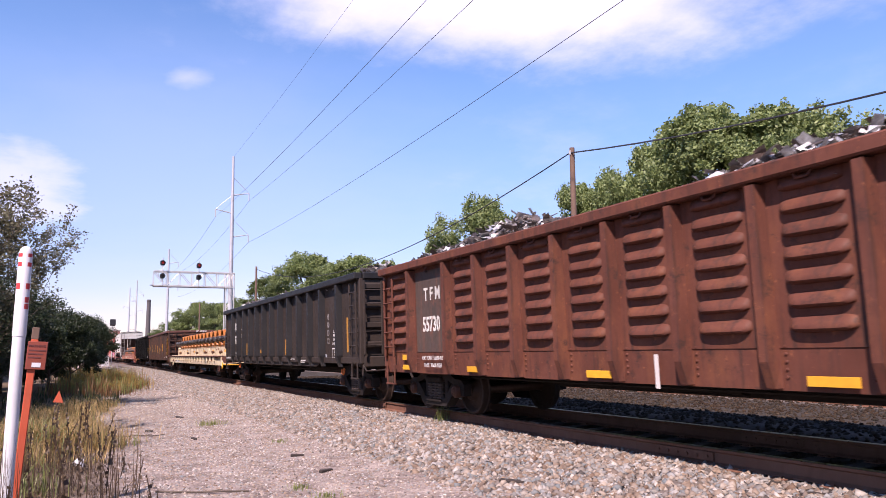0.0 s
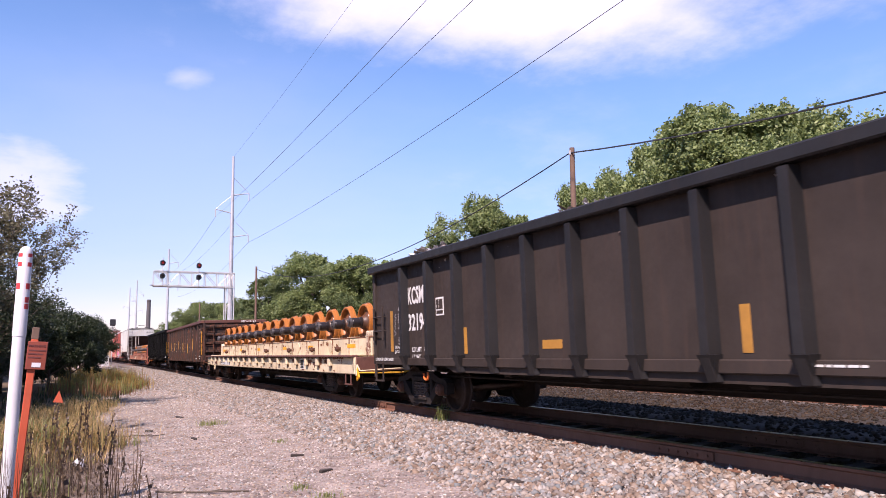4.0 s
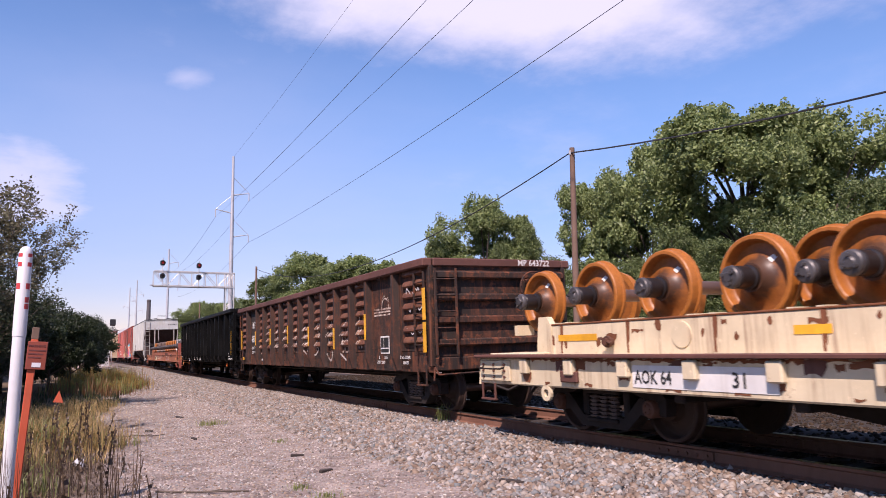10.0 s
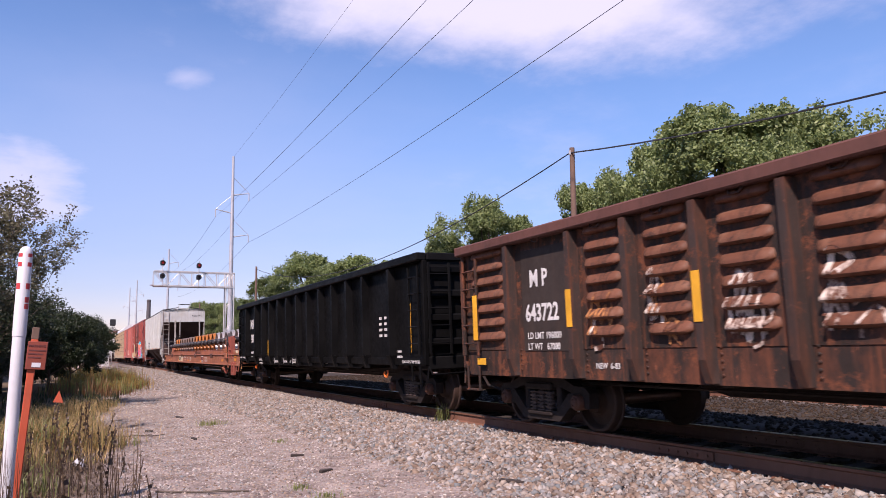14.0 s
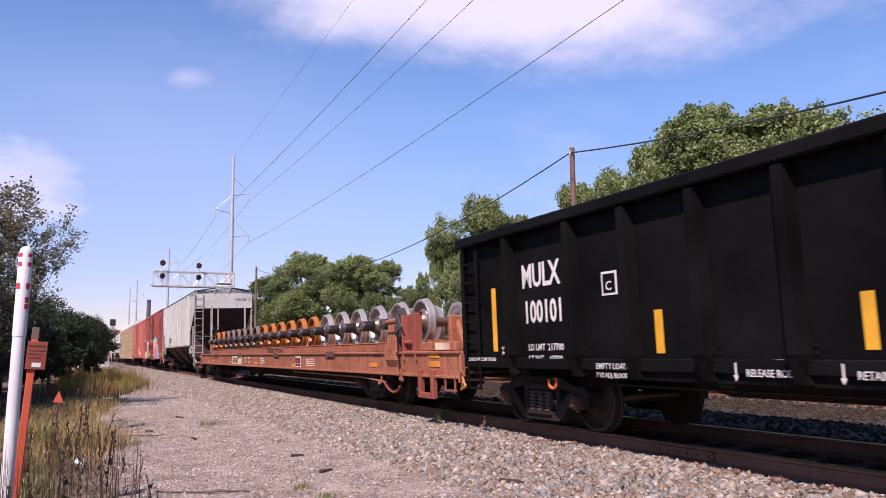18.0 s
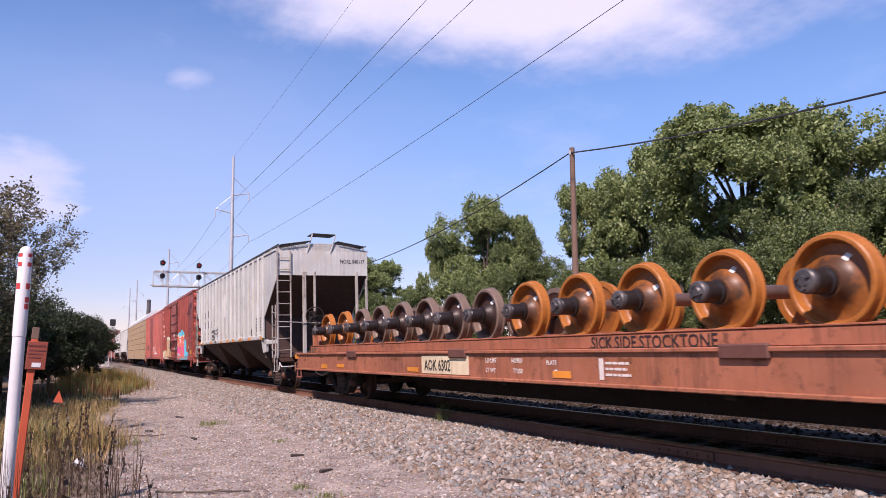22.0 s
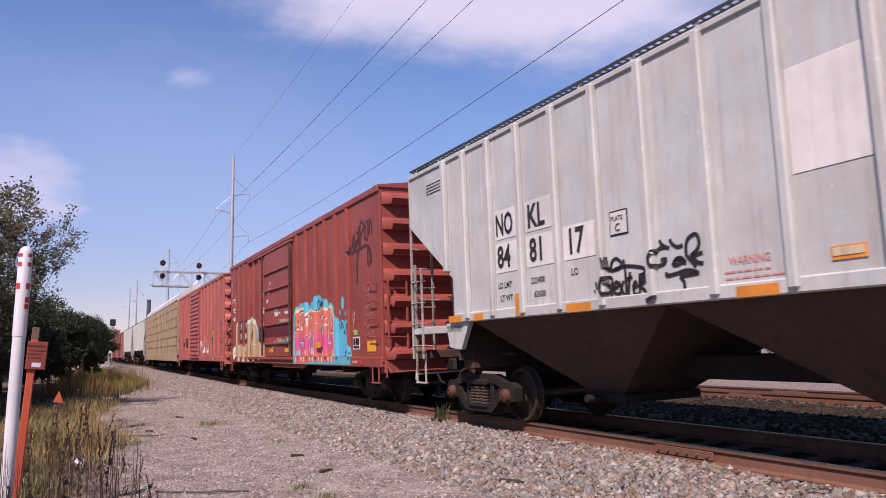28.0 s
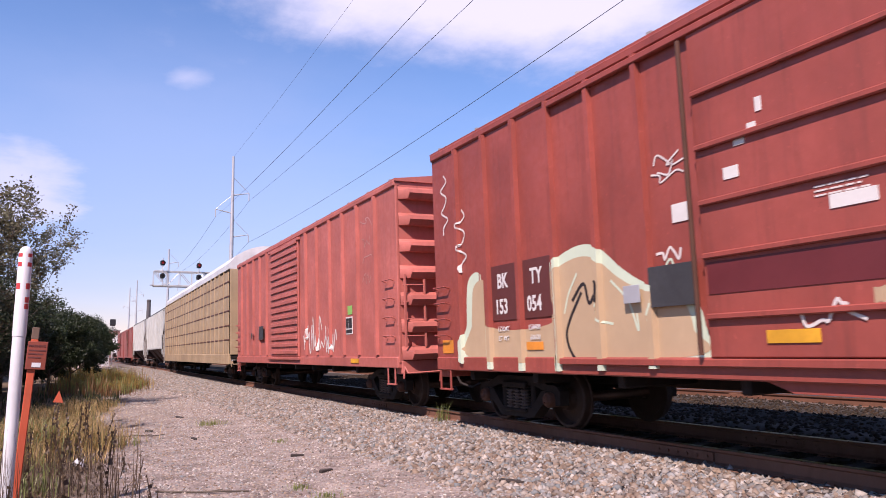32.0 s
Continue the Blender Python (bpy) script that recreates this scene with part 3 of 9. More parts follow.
def gondola(name, label, p, length, top, mat, chord, style, ribs, bottom=0.78, width=3.06, inset=1.85, plain_bays=(), louvre=None, straight=False, rib_mat=None, short_ladder=False):
    """An open-top car: floor, side bays between upright ribs, chords, ribbed ends, ladders, trucks."""
    car = thing(name, label, "gondola car", "train cars", p)
    hl, hw = length / 2, width / 2
    mt, mc = M[mat], M[chord]
    part("floor", Shape().rbox(-hl + 0.05, hl - 0.05, -hw + 0.14, hw - 0.14, 0.98, 1.08), M["steel_dark"], car)
    for side in (-1, 1):
        y = side * (hw - 0.10)
        c = part("top_chord", Shape().rbox(-hl - 0.02, hl + 0.02, hw - 0.11 if side > 0 else -hw - 0.09, hw + 0.09 if side > 0 else -hw + 0.11, top - 0.15, top, 0.02), mc, car)
        yo = (-hw + 0.075) if side < 0 else (hw - 0.075)
        low = [(-hl, bottom + 0.12), (-hl, top - 0.14), (hl, top - 0.14), (hl, bottom + 0.12), (hl - 3.1, bottom + 0.12), (hl - 3.5, bottom), (-hl + 3.5, bottom), (-hl + 3.1, bottom + 0.12)]
        if straight:
            low = [(-hl, bottom), (-hl, top - 0.14), (hl, top - 0.14), (hl, bottom)]
        part("side_sheet", Shape().slab(low, yo, yo + 0.018), mt, car)
        if not straight:
            part("side_sill", Shape().rbox(-hl, hl, min(yo, yo + side * 0.05), max(yo, yo + side * 0.05), bottom + 0.10, bottom + 0.24, 0.012), mt, car)
        edges = [-hl + 0.03] + [r for r in ribs] + [hl - 0.03]
        if style == "louvre":
            for i, (a, b) in enumerate(zip(edges, edges[1:])):
                if i in plain_bays or (len(edges) - 2 - i) in [-q for q in plain_bays if q < 0]:
                    continue
                w = round(b - a - 0.12, 2)
                if w < 0.5:
                    continue
                z0, z1, n = bottom + 0.38, top - 0.15, 7
                pan = part("side_panel", shared(("bay", mat, w, top), lambda: Shape().rbox(-w / 2, w / 2, 0.0, 0.02, z0, z1, 0.004).mesh("side_panel", mt)), None, car, m=pose((a + b) / 2, yo + side * 0.01, 0, 0, 0, 0 if side < 0 else 180))
                for k in range(n):
                    part("pressed_rib", shared(("louvre", mat, w), lambda: louvre_mesh(w, M[louvre or mat])), None, pan, m=pose(0, 0, bottom + 0.53 + 0.213 * k))
        def rib():
            s = Shape()
            w = 0.85 if straight else 1.0
            prof = [(-0.085 * w, 0.0), (-0.058 * w, -0.15), (0.058 * w, -0.15), (0.085 * w, 0.0)]
            z = [(bottom + 0.02, 0.5), (bottom + 0.26, 1.0), (top - 0.17, 0.96)]
            vs = [(x, yy * f, zz) for zz, f in z for x, yy in prof]
            fs = [(i * 4 + j, i * 4 + j + 1, i * 4 + j + 5, i * 4 + j + 4) for i in range(2) for j in range(3)] + [(3, 2, 1, 0), (8, 9, 10, 11)]
            s.add(vs, fs)
            return s.mesh("side_rib", M[rib_mat or mat])
        foot = shared(("rib_foot", mat), lambda: Shape().add([(x, y, z) for z, w, d in ((0.0, 0.06, 0.06), (0.22, 0.10, 0.165)) for x, y in ((-w, 0.0), (w, 0.0), (w, -d), (-w, -d))], [(3, 2, 1, 0), (4, 5, 6, 7), (0, 1, 5, 4), (1, 2, 6, 5), (2, 3, 7, 6), (3, 0, 4, 7)]).mesh("rib_foot", M[rib_mat or mat]))
        me = shared(("rib", mat, top, bottom), rib)
        for x in ribs:
            rb = part("side_rib", me, None, car, m=pose(x, yo, 0, 0, 0, 0 if side < 0 else 180))
            if style == "plain" and side < 0:
                part("rib_foot", foot, None, rb, m=pose(0, 0, bottom + 0.07))
        for x in (-hl + 0.03, hl - 0.03):
            part("corner_post", Shape().rbox(x - 0.06, x + 0.06, yo - 0.05, yo + 0.05, bottom + 0.1, top - 0.14, 0.015), mt, car)
        if side < 0 and style == "louvre":
            for k in range(0, len(ribs) - 1):
                x = (ribs[k] + ribs[k + 1]) / 2
                part("lashing_loop", Shape().path([(x - 0.09, -hw - 0.02, top - 0.15), (x - 0.06, -hw - 0.03, top - 0.20), (x + 0.06, -hw - 0.03, top - 0.20), (x + 0.09, -hw - 0.02, top - 0.15)], 0.012), mt, car)
        if side < 0:
            for x in (-hl + 0.12, hl - 0.54):
                if short_ladder and x < 0:
                    add_ladder(car, x, yo - 0.10, 1.42, 2.0, mt, 0.46, 2)
                else:
                    add_ladder(car, x, yo - 0.10, bottom + 0.35, top - 0.28, mt, 0.42, 5)
            add_step(car, -hl + 0.14, yo - 0.06, bottom + 0.14, mt)
            add_step(car, hl - 0.52, yo - 0.06, bottom + 0.14, mt)
    for e in (-1, 1):
        x = e * (hl - 0.03)
        part("end_wall", Shape().rbox(x - 0.02, x + 0.02, -hw + 0.08, hw - 0.08, bottom + 0.1, top - 0.12), mt, car)
        part("end_chord", Shape().rbox(x - 0.07, x + 0.07, -hw + 0.12, hw - 0.12, top - 0.15, top + 0.001, 0.02), mc, car)
        for k in range(4):
            z = bottom + 0.45 + k * (top - bottom - 0.75) / 3.2
            part("end_rib", Shape().rbox(min(x, x + e * 0.12), max(x, x + e * 0.12), -hw + 0.1, hw - 0.1, z, z + 0.14, 0.04), mt, car)
        add_ladder(car, x + e * 0.16, -hw + 0.1, bottom + 0.35, top - 0.25, mt, 0.42, 5, "y")
        part("end_sill", Shape().rbox(min(x - e * 0.3, x + e * 0.06), max(x - e * 0.3, x + e * 0.06), -hw + 0.1, hw - 0.1, bottom + 0.02, bottom + 0.26, 0.02), mt, car)
    part("centre_sill", Shape().slab([(-hl + 0.2, 0.98), (hl - 0.2, 0.98), (hl - 0.2, 0.66), (hl - 3.6, 0.66), (hl - 4.2, 0.52), (-hl + 4.2, 0.52), (-hl + 3.6, 0.66), (-hl + 0.2, 0.66)], -0.2, 0.2), M["steel_dark"], car)
    add_brake_wheel(car, hl + 0.32, 0.55, top - 0.55, mt)
    for x in (-3.2, -1.1, 1.4, 3.4):
        part("cross_bearer", Shape().rbox(x - 0.1, x + 0.1, -hw + 0.25, hw - 0.25, 0.72, 0.98, 0.02), M["steel_dark"], car)
    part("air_reservoir", Shape().bar((-1.2, -0.5, 0.72), (-0.1, -0.5, 0.72), 0.15, 12), M["steel_dark"], car)
    part("brake_rod", Shape().path([(-hl + 2, -0.9, 0.66), (hl - 2, -0.9, 0.66)], 0.02), M["steel_dark"], car)
    add_couplers(car, length, mt)
    add_trucks(car, length, inset)
    return car


def scrap_load(p, length, width, base, height, seed, label):
    """A heap of crushed sheet metal; it rides in a gondola."""
    rng = random.Random(seed)
    s = Shape()
    # the heap's body
    nx, ny = 40, 8
    def hgt(x, y):
        e = 1 - (abs(y) / (width / 2)) ** 3
        return base + height * max(0.0, e) * (0.55 + 0.75 * noise.noise(Vector((x * 0.35 + seed, y * 0.5, 0.3)))) * min(1, (length / 2 - abs(x)) / 0.8 + 0.2)
    vs = [(-length / 2 + length * i / nx, -width / 2 + width * j / ny, hgt(-length / 2 + length * i / nx, -width / 2 + width * j / ny)) for i in range(nx + 1) for j in range(ny + 1)]
    fs = [(i * (ny + 1) + j, (i + 1) * (ny + 1) + j, (i + 1) * (ny + 1) + j + 1, i * (ny + 1) + j + 1) for i in range(nx) for j in range(ny)]
    s.add(vs, fs)
    for _ in range(5200):
        x, y = rng.uniform(-length / 2, length / 2), rng.uniform(-width / 2, width / 2)
        z = hgt(x, y) + rng.uniform(-0.03, 0.06)
        m = pose(x, y, z, rng.uniform(-40, 40), rng.uniform(-40, 40), rng.uniform(0, 360))
        a, b = 0.03 + 0.2 * rng.random() ** 2.2, rng.uniform(0.02, 0.08)
        c = rng.uniform(-0.05, 0.05)
        s.add([m @ Vector(q) for q in ((-a, -b, 0), (0, -b, c), (a, -b * 0.6, 0), (-a * 0.8, b, 0), (0, b, c + 0.01), (a, b, 0.02))], [(0, 1, 4, 3), (1, 2, 5, 4)])
    ob = part("scrap_metal_load", s, M["scrap"], None)
    tagged(ob, label, "scrap metal", "", "stuff")
    RIDERS.append((ob, p, Matrix.Identity(4)))
    ob.matrix_basis = on_track(p)
    return ob


def load_wheel_mesh(key, side):
    return Shape().spin(wheel_profile(0.46, side), None, 32).mesh("wheel", M[key], True)


def load_axle_mesh():
    s = Shape()
    s.spin([(0.0, -0.62), (0.085, -0.62), (0.085, 0.62), (0.0, 0.62)], None, 12)
    return s.mesh("axle", M["axle"], True)


def load_bearing_mesh():
    s = Shape()
    s.spin([(0.0, -0.27), (0.100, -0.27), (0.108, -0.255), (0.120, -0.25), (0.120, -0.10), (0.108, -0.095), (0.108, -0.065), (0.132, -0.055), (0.132, -0.02), (0.11, -0.015), (0.11, 0.04), (0.0, 0.04)], None, 20)
    return s.mesh("bearing", M["bearing"], True)


def end_cap_mesh():
    s = Shape()
    s.spin([(0.0, -0.36), (0.045, -0.36), (0.06, -0.345), (0.105, -0.338), (0.118, -0.325), (0.124, -0.29), (0.112, -0.275), (0.0, -0.272)], None, 20)
    for k in range(3):
        w = 2 * math.pi * k / 3
        s.bar((0.07 * math.cos(w), -0.375, 0.07 * math.sin(w)), (0.07 * math.cos(w), -0.33, 0.07 * math.sin(w)), 0.021, 6)
    return s.mesh("end_cap", M["bearing_cap"], True)


def bearing_label_mesh():
    s = Shape()
    ws = [radians(150 + 14 * k) for k in range(6)]
    s.add([(0.1215 * math.cos(w), y, 0.1215 * math.sin(w)) for w in ws for y in (-0.215, -0.135)], [(2 * k, 2 * k + 2, 2 * k + 3, 2 * k + 1) for k in range(5)])
    return s.mesh("paper_label", M["white_paint"])


def disc_label_mesh():
    return Shape().add([(-0.035, -0.003, 0.235), (0.035, -0.003, 0.235), (0.03, 0.032, 0.30), (-0.03, 0.032, 0.30)], [(0, 1, 2, 3)]).mesh("paper_label", M["white_paint"])


def loaded_wheelset(p, z, kind, label, spin_deg, shift=0.0):
    """A loose axle with two wheels and bearings, lying across a flat car."""
    m = pose(0, shift, z, 0, spin_deg, 0)
    ob = part("loaded_wheelset", shared("load_axle", load_axle_mesh), None)
    tagged(ob, label, "railway wheelset", "wheelsets on the flat cars")
    RIDERS.append((ob, p, m))
    ob.matrix_basis = on_track(p) @ m
    for side in (-1, 1):
        wh = part("wheel", shared(("load_wheel", kind, side), lambda: load_wheel_mesh(kind, side)), None, ob, m=pose(0, side * 0.75, 0))
        be = part("bearing", shared("load_bearing", load_bearing_mesh), None, ob, m=pose(0, side * 0.85, 0, 0, 0, 0 if side < 0 else 180))
        part("end_cap", shared("end_cap", end_cap_mesh), None, be)
        if side < 0:
            part("paper_label", shared("disc_label", disc_label_mesh), None, wh, m=pose(0, 0, 0, 0, 25 - spin_deg * 0.9, 0))
            part("paper_label", shared("bearing_label", bearing_label_mesh), None, be, m=pose(0, 0, 0, 0, -spin_deg * 1.1, 0))
    return ob


HOPPER_RIBS = [-7.2, -6.5, -5.72, -4.89, -4.02, -3.16, -2.32, -1.44, -0.55, 0.36, 1.25, 2.13, 2.97, 3.83, 4.70, 5.53, 6.31, 7.01]


def hopper_car(name, label, p, length, mat, eave=4.42, detailed=True, width=3.06, ribs=15):
    """A covered hopper: ribbed sides, arched roof, sloped ends, three outlet bays, running boards."""
    car = thing(name, label, "hopper car", "train cars", p)
    hl, hw = length / 2, width / 2
    mt, md = M[mat], M["dirt_hopper"]
    zb, zs = 1.62, 3.45  # sill of the sides; where the end slope meets the end wall
    crown = eave + 0.22
    run, knee = 1.65, 2.34
    out = [(-hl, zs), (-hl, eave), (hl, eave), (hl, zs), (hl - run, knee), (hl - run, zb), (-hl + run, zb), (-hl + run, knee)]
    for side in (-1, 1):
        y = side * hw
        part("side_sheet", Shape().slab(out, y - 0.02 if side > 0 else y, y if side > 0 else y + 0.02), mt, car)
        xs = HOPPER_RIBS if detailed else [-hl + 1.3 + (length - 2.6) * k / (ribs - 1) for k in range(ribs)]
        for x in xs:
            low = zb if abs(x) < hl - run else zs - (zs - knee) * ((hl - abs(x)) / run)
            part("side_rib", Shape().rbox(x - 0.06, x + 0.06, y - 0.085 if side < 0 else y - 0.01, y + 0.01 if side < 0 else y + 0.085, low + 0.02, eave - 0.02, 0.028), mt, car)
        part("eave_rail", Shape().rbox(-hl, hl, y - 0.03, y + 0.03, eave - 0.06, eave + 0.02, 0.015), mt, car)
        sill = Shape().rbox(-hl + 1.75, hl - 1.75, y - 0.05, y + 0.02 if side < 0 else y + 0.05, zb - 0.02, zb + 0.13, 0.02)
        part("side_sill", sill, mt, car)
    # roof: an arc drawn along the car
    n = 8
    arc = [(-hw + width * k / n, eave + (crown - eave) * math.sin(math.pi * k / n)) for k in range(n + 1)]
    part("roof", Shape().hull(arc + [(hw, eave - 0.03), (-hw, eave - 0.03)], -hl, hl), mt, car)
    # ends
    for e in (-1, 1):
        x = e * hl
        part("end_sheet", Shape().hull([(-hw + 0.01, zs + 0.14), (hw - 0.01, zs + 0.14), (hw - 0.01, eave)] + [(yy, zz - 0.01) for yy, zz in arc[::-1][1:-1]] + [(-hw + 0.01, eave)], min(x, x - e * 0.02), max(x, x - e * 0.02)), mt, car)
        s = Shape()
        for d in (0.0, 0.03):
            s.add([(x - e * (0.015 + d), -hw + 0.02, zs + 0.15), (x - e * (0.015 + d), hw - 0.02, zs + 0.15), (x - e * (run + d), hw - 0.02, knee), (x - e * (run + d), -hw + 0.02, knee)], [(0, 1, 2, 3)])
        part("slope_sheet", s, M["slope_brown"], car)
        xb = x - e * (run + 0.04)
        part("bulkhead", Shape().rbox(min(xb, xb - e * 0.04), max(xb, xb - e * 0.04), -hw + 0.03, hw - 0.03, 0.98, knee, 0.008), M["slope_brown"], car)
        # end frame
        part("end_sill", Shape().rbox(min(x - e * 0.3, x), max(x - e * 0.3, x), -hw + 0.05, hw - 0.05, 1.0, 1.16, 0.02), M["dirt_hopper"], car)
        part("bolster", Shape().rbox(min(x - e * 1.75, x - e * 1.45), max(x - e * 1.75, x - e * 1.45), -hw + 0.25, hw - 0.25, 0.82, 1.1, 0.03), M["dirt_hopper"], car)
        part("shear_plate", Shape().rbox(min(x - e * 2.2, x - e * 0.3), max(x - e * 2.2, x - e * 0.3), -0.7, 0.7, 1.03, 1.08, 0.01), M["dirt_hopper"], car)
        part("brake_cylinder", Shape().bar((x - e * 0.9, 0.35, 1.28), (x - e * 0.5, 0.35, 1.28), 0.16, 12), M["steel_dark"], car)
        for y in (-hw + 0.05, hw - 0.05):
            part("corner_post", Shape().rbox(x - 0.035, x + 0.035, y - 0.035, y + 0.035, 1.05, 2.75 if y < 0 else zs + 0.02, 0.01), M["grey_rusted"], car)
            part("bolster_post", Shape().slab([(x - e * 2.15, zb - 0.02), (x - e * 1.35, zb - 0.02), (x - e * 1.45, 1.2), (x - e * 1.85, 1.16)], y - 0.05, y + 0.03), mt, car)
        part("end_beam", Shape().rbox(min(x - e * 1.9, x), max(x - e * 1.9, x), -hw + 0.0, -hw + 0.07, 1.44, 1.57, 0.012), mt, car)
        for y, w in ((-0.62, 0.06), (-0.28, 0.035), (1.15, 0.045)):
            part("end_post", Shape().rbox(x - e * 0.02 - 0.05, x - e * 0.02 + 0.05, y - w, y + w, 1.1, zs + 0.27, 0.015), M["grey_rusted"], car, "grey post with rust streaks")
        part("end_brace", Shape().path([(x + e * 0.06, -hw + 0.05, 2.12), (x + e * 0.06, 0.2, 2.03), (x + e * 0.06, hw - 0.05, 2.04)], 0.016), M["grey_rusted"], car)
        add_ladder(car, x + e * 0.05, -hw + 0.03, 1.05, eave - 0.1, M["grey_rusted"], 0.42, 9, "y")
        add_ladder(car, x - 0.45 if e > 0 else x + 0.03, -hw - 0.03, 1.05, 2.6, M["grey_rusted"], 0.42, 4, "x")
        add_step(car, x - 0.42 if e > 0 else x + 0.06, -hw + 0.03, 1.1, M["grey_rusted"], 0.52)
    if detailed:
        add_brake_wheel(car, hl + 0.14, -0.33, 2.27, M["steel_dark"])
        links = [(hl + 0.02 + 0.012 * (k % 2), -0.36 + 0.02 * math.sin(k * 0.7), 2.0 - 0.045 * k) for k in range(20)]
        part("brake_chain", Shape().path(links, 0.02, 5), M["steel_dark"], car)
    # outlet bays
    bays = 3
    span = (length - 4.4) / bays
    for k in range(bays):
        cx = -length / 2 + 2.2 + span * (k + 0.5)
        s = Shape()
        t, b = span / 2, 0.34
        top = [(cx - t, -hw + 0.02, zb), (cx + t, -hw + 0.02, zb), (cx + t, hw - 0.02, zb), (cx - t, hw - 0.02, zb)]
        bot = [(cx - b, -0.62, 0.52), (cx + b, -0.62, 0.52), (cx + b, 0.62, 0.52), (cx - b, 0.62, 0.52)]
        s.add(top + bot, [(0, 1, 5, 4), (1, 2, 6, 5), (2, 3, 7, 6), (3, 0, 4, 7), (4, 5, 6, 7)])
        bay = part("outlet_bay", s, md, car)
        g = Shape().rbox(cx - 0.42, cx + 0.42, -0.7, 0.7, 0.40, 0.52, 0.02)
        g.bar((cx, -1.0, 0.46), (cx, 1.0, 0.46), 0.05, 8)
        part("outlet_gate", g, M["steel_dark"], bay)
    part("centre_sill", Shape().rbox(-hl, hl, -0.2, 0.2, 0.72, 1.02), M["steel_dark"], car)
    # running boards on the roof
    zr = eave + 0.13
    for y in (-1.2, 1.2):
        s = Shape()
        for k in range(5):
            yy = y - 0.26 + k * 0.13
            s.box(-hl - 0.1, hl + 0.1, yy - 0.012, yy + 0.012, zr, zr + 0.03)
        for k in range(int(length / 0.12)):
            x = -hl - 0.1 + k * 0.12
            s.box(x, x + 0.02, y - 0.27, y + 0.27, zr + 0.004, zr + 0.026)
        b = part("running_board", s, M["board_steel"], car)
        t = Shape()
        for k in range(ribs):
            x = -hl + 0.1 + (length - 0.2) * k / (ribs - 1)
            t.box(x - 0.02, x + 0.02, y - 0.25, y - 0.21, eave, zr)
            t.box(x - 0.02, x + 0.02, y + 0.21, y + 0.25, eave, zr)
        part("board_bracket", t, mt, b)
    for e in (-1, 1):
        x = e * (hl + 0.1)
        for y0, y1, z0, z1 in ((-1.4, -0.42, zr, crown + 0.06), (-0.36, 0.42, crown + 0.30, crown + 0.28), (0.48, 1.4, crown + 0.06, zr)):
            s = Shape()
            n = int((y1 - y0) / 0.075)
            for k in range(6):
                xx = x - e * (0.01 + k * 0.12)
                s.bar((xx, y0, z0), (xx, y1, z1), 0.016, 4)
            for k in range(n + 1):
                y, z = y0 + (y1 - y0) * k / n, z0 + (z1 - z0) * k / n
                s.bar((x, y, z), (x - e * 0.62, y, z), 0.011, 4)
            b = part("end_platform", s, M["board_steel"], car)
            if abs(y0 + y1) < 0.2:
                for y in (y0, y1):
                    part("platform_strut", Shape().bar((x, y, z0), (e * hl, y - 0.16, zs + 0.87), 0.02, 6), mt, b)
    for x in [-hl * 0.7, -hl * 0.23, hl * 0.23, hl * 0.7]:
        part("hatch_cover", Shape().rbox(x - 1.2, x + 1.2, -0.28, 0.28, crown - 0.02, crown + 0.1, 0.04), mt, car)
    add_couplers(car, length, mt)
    add_trucks(car, length, 1.6)
    return car


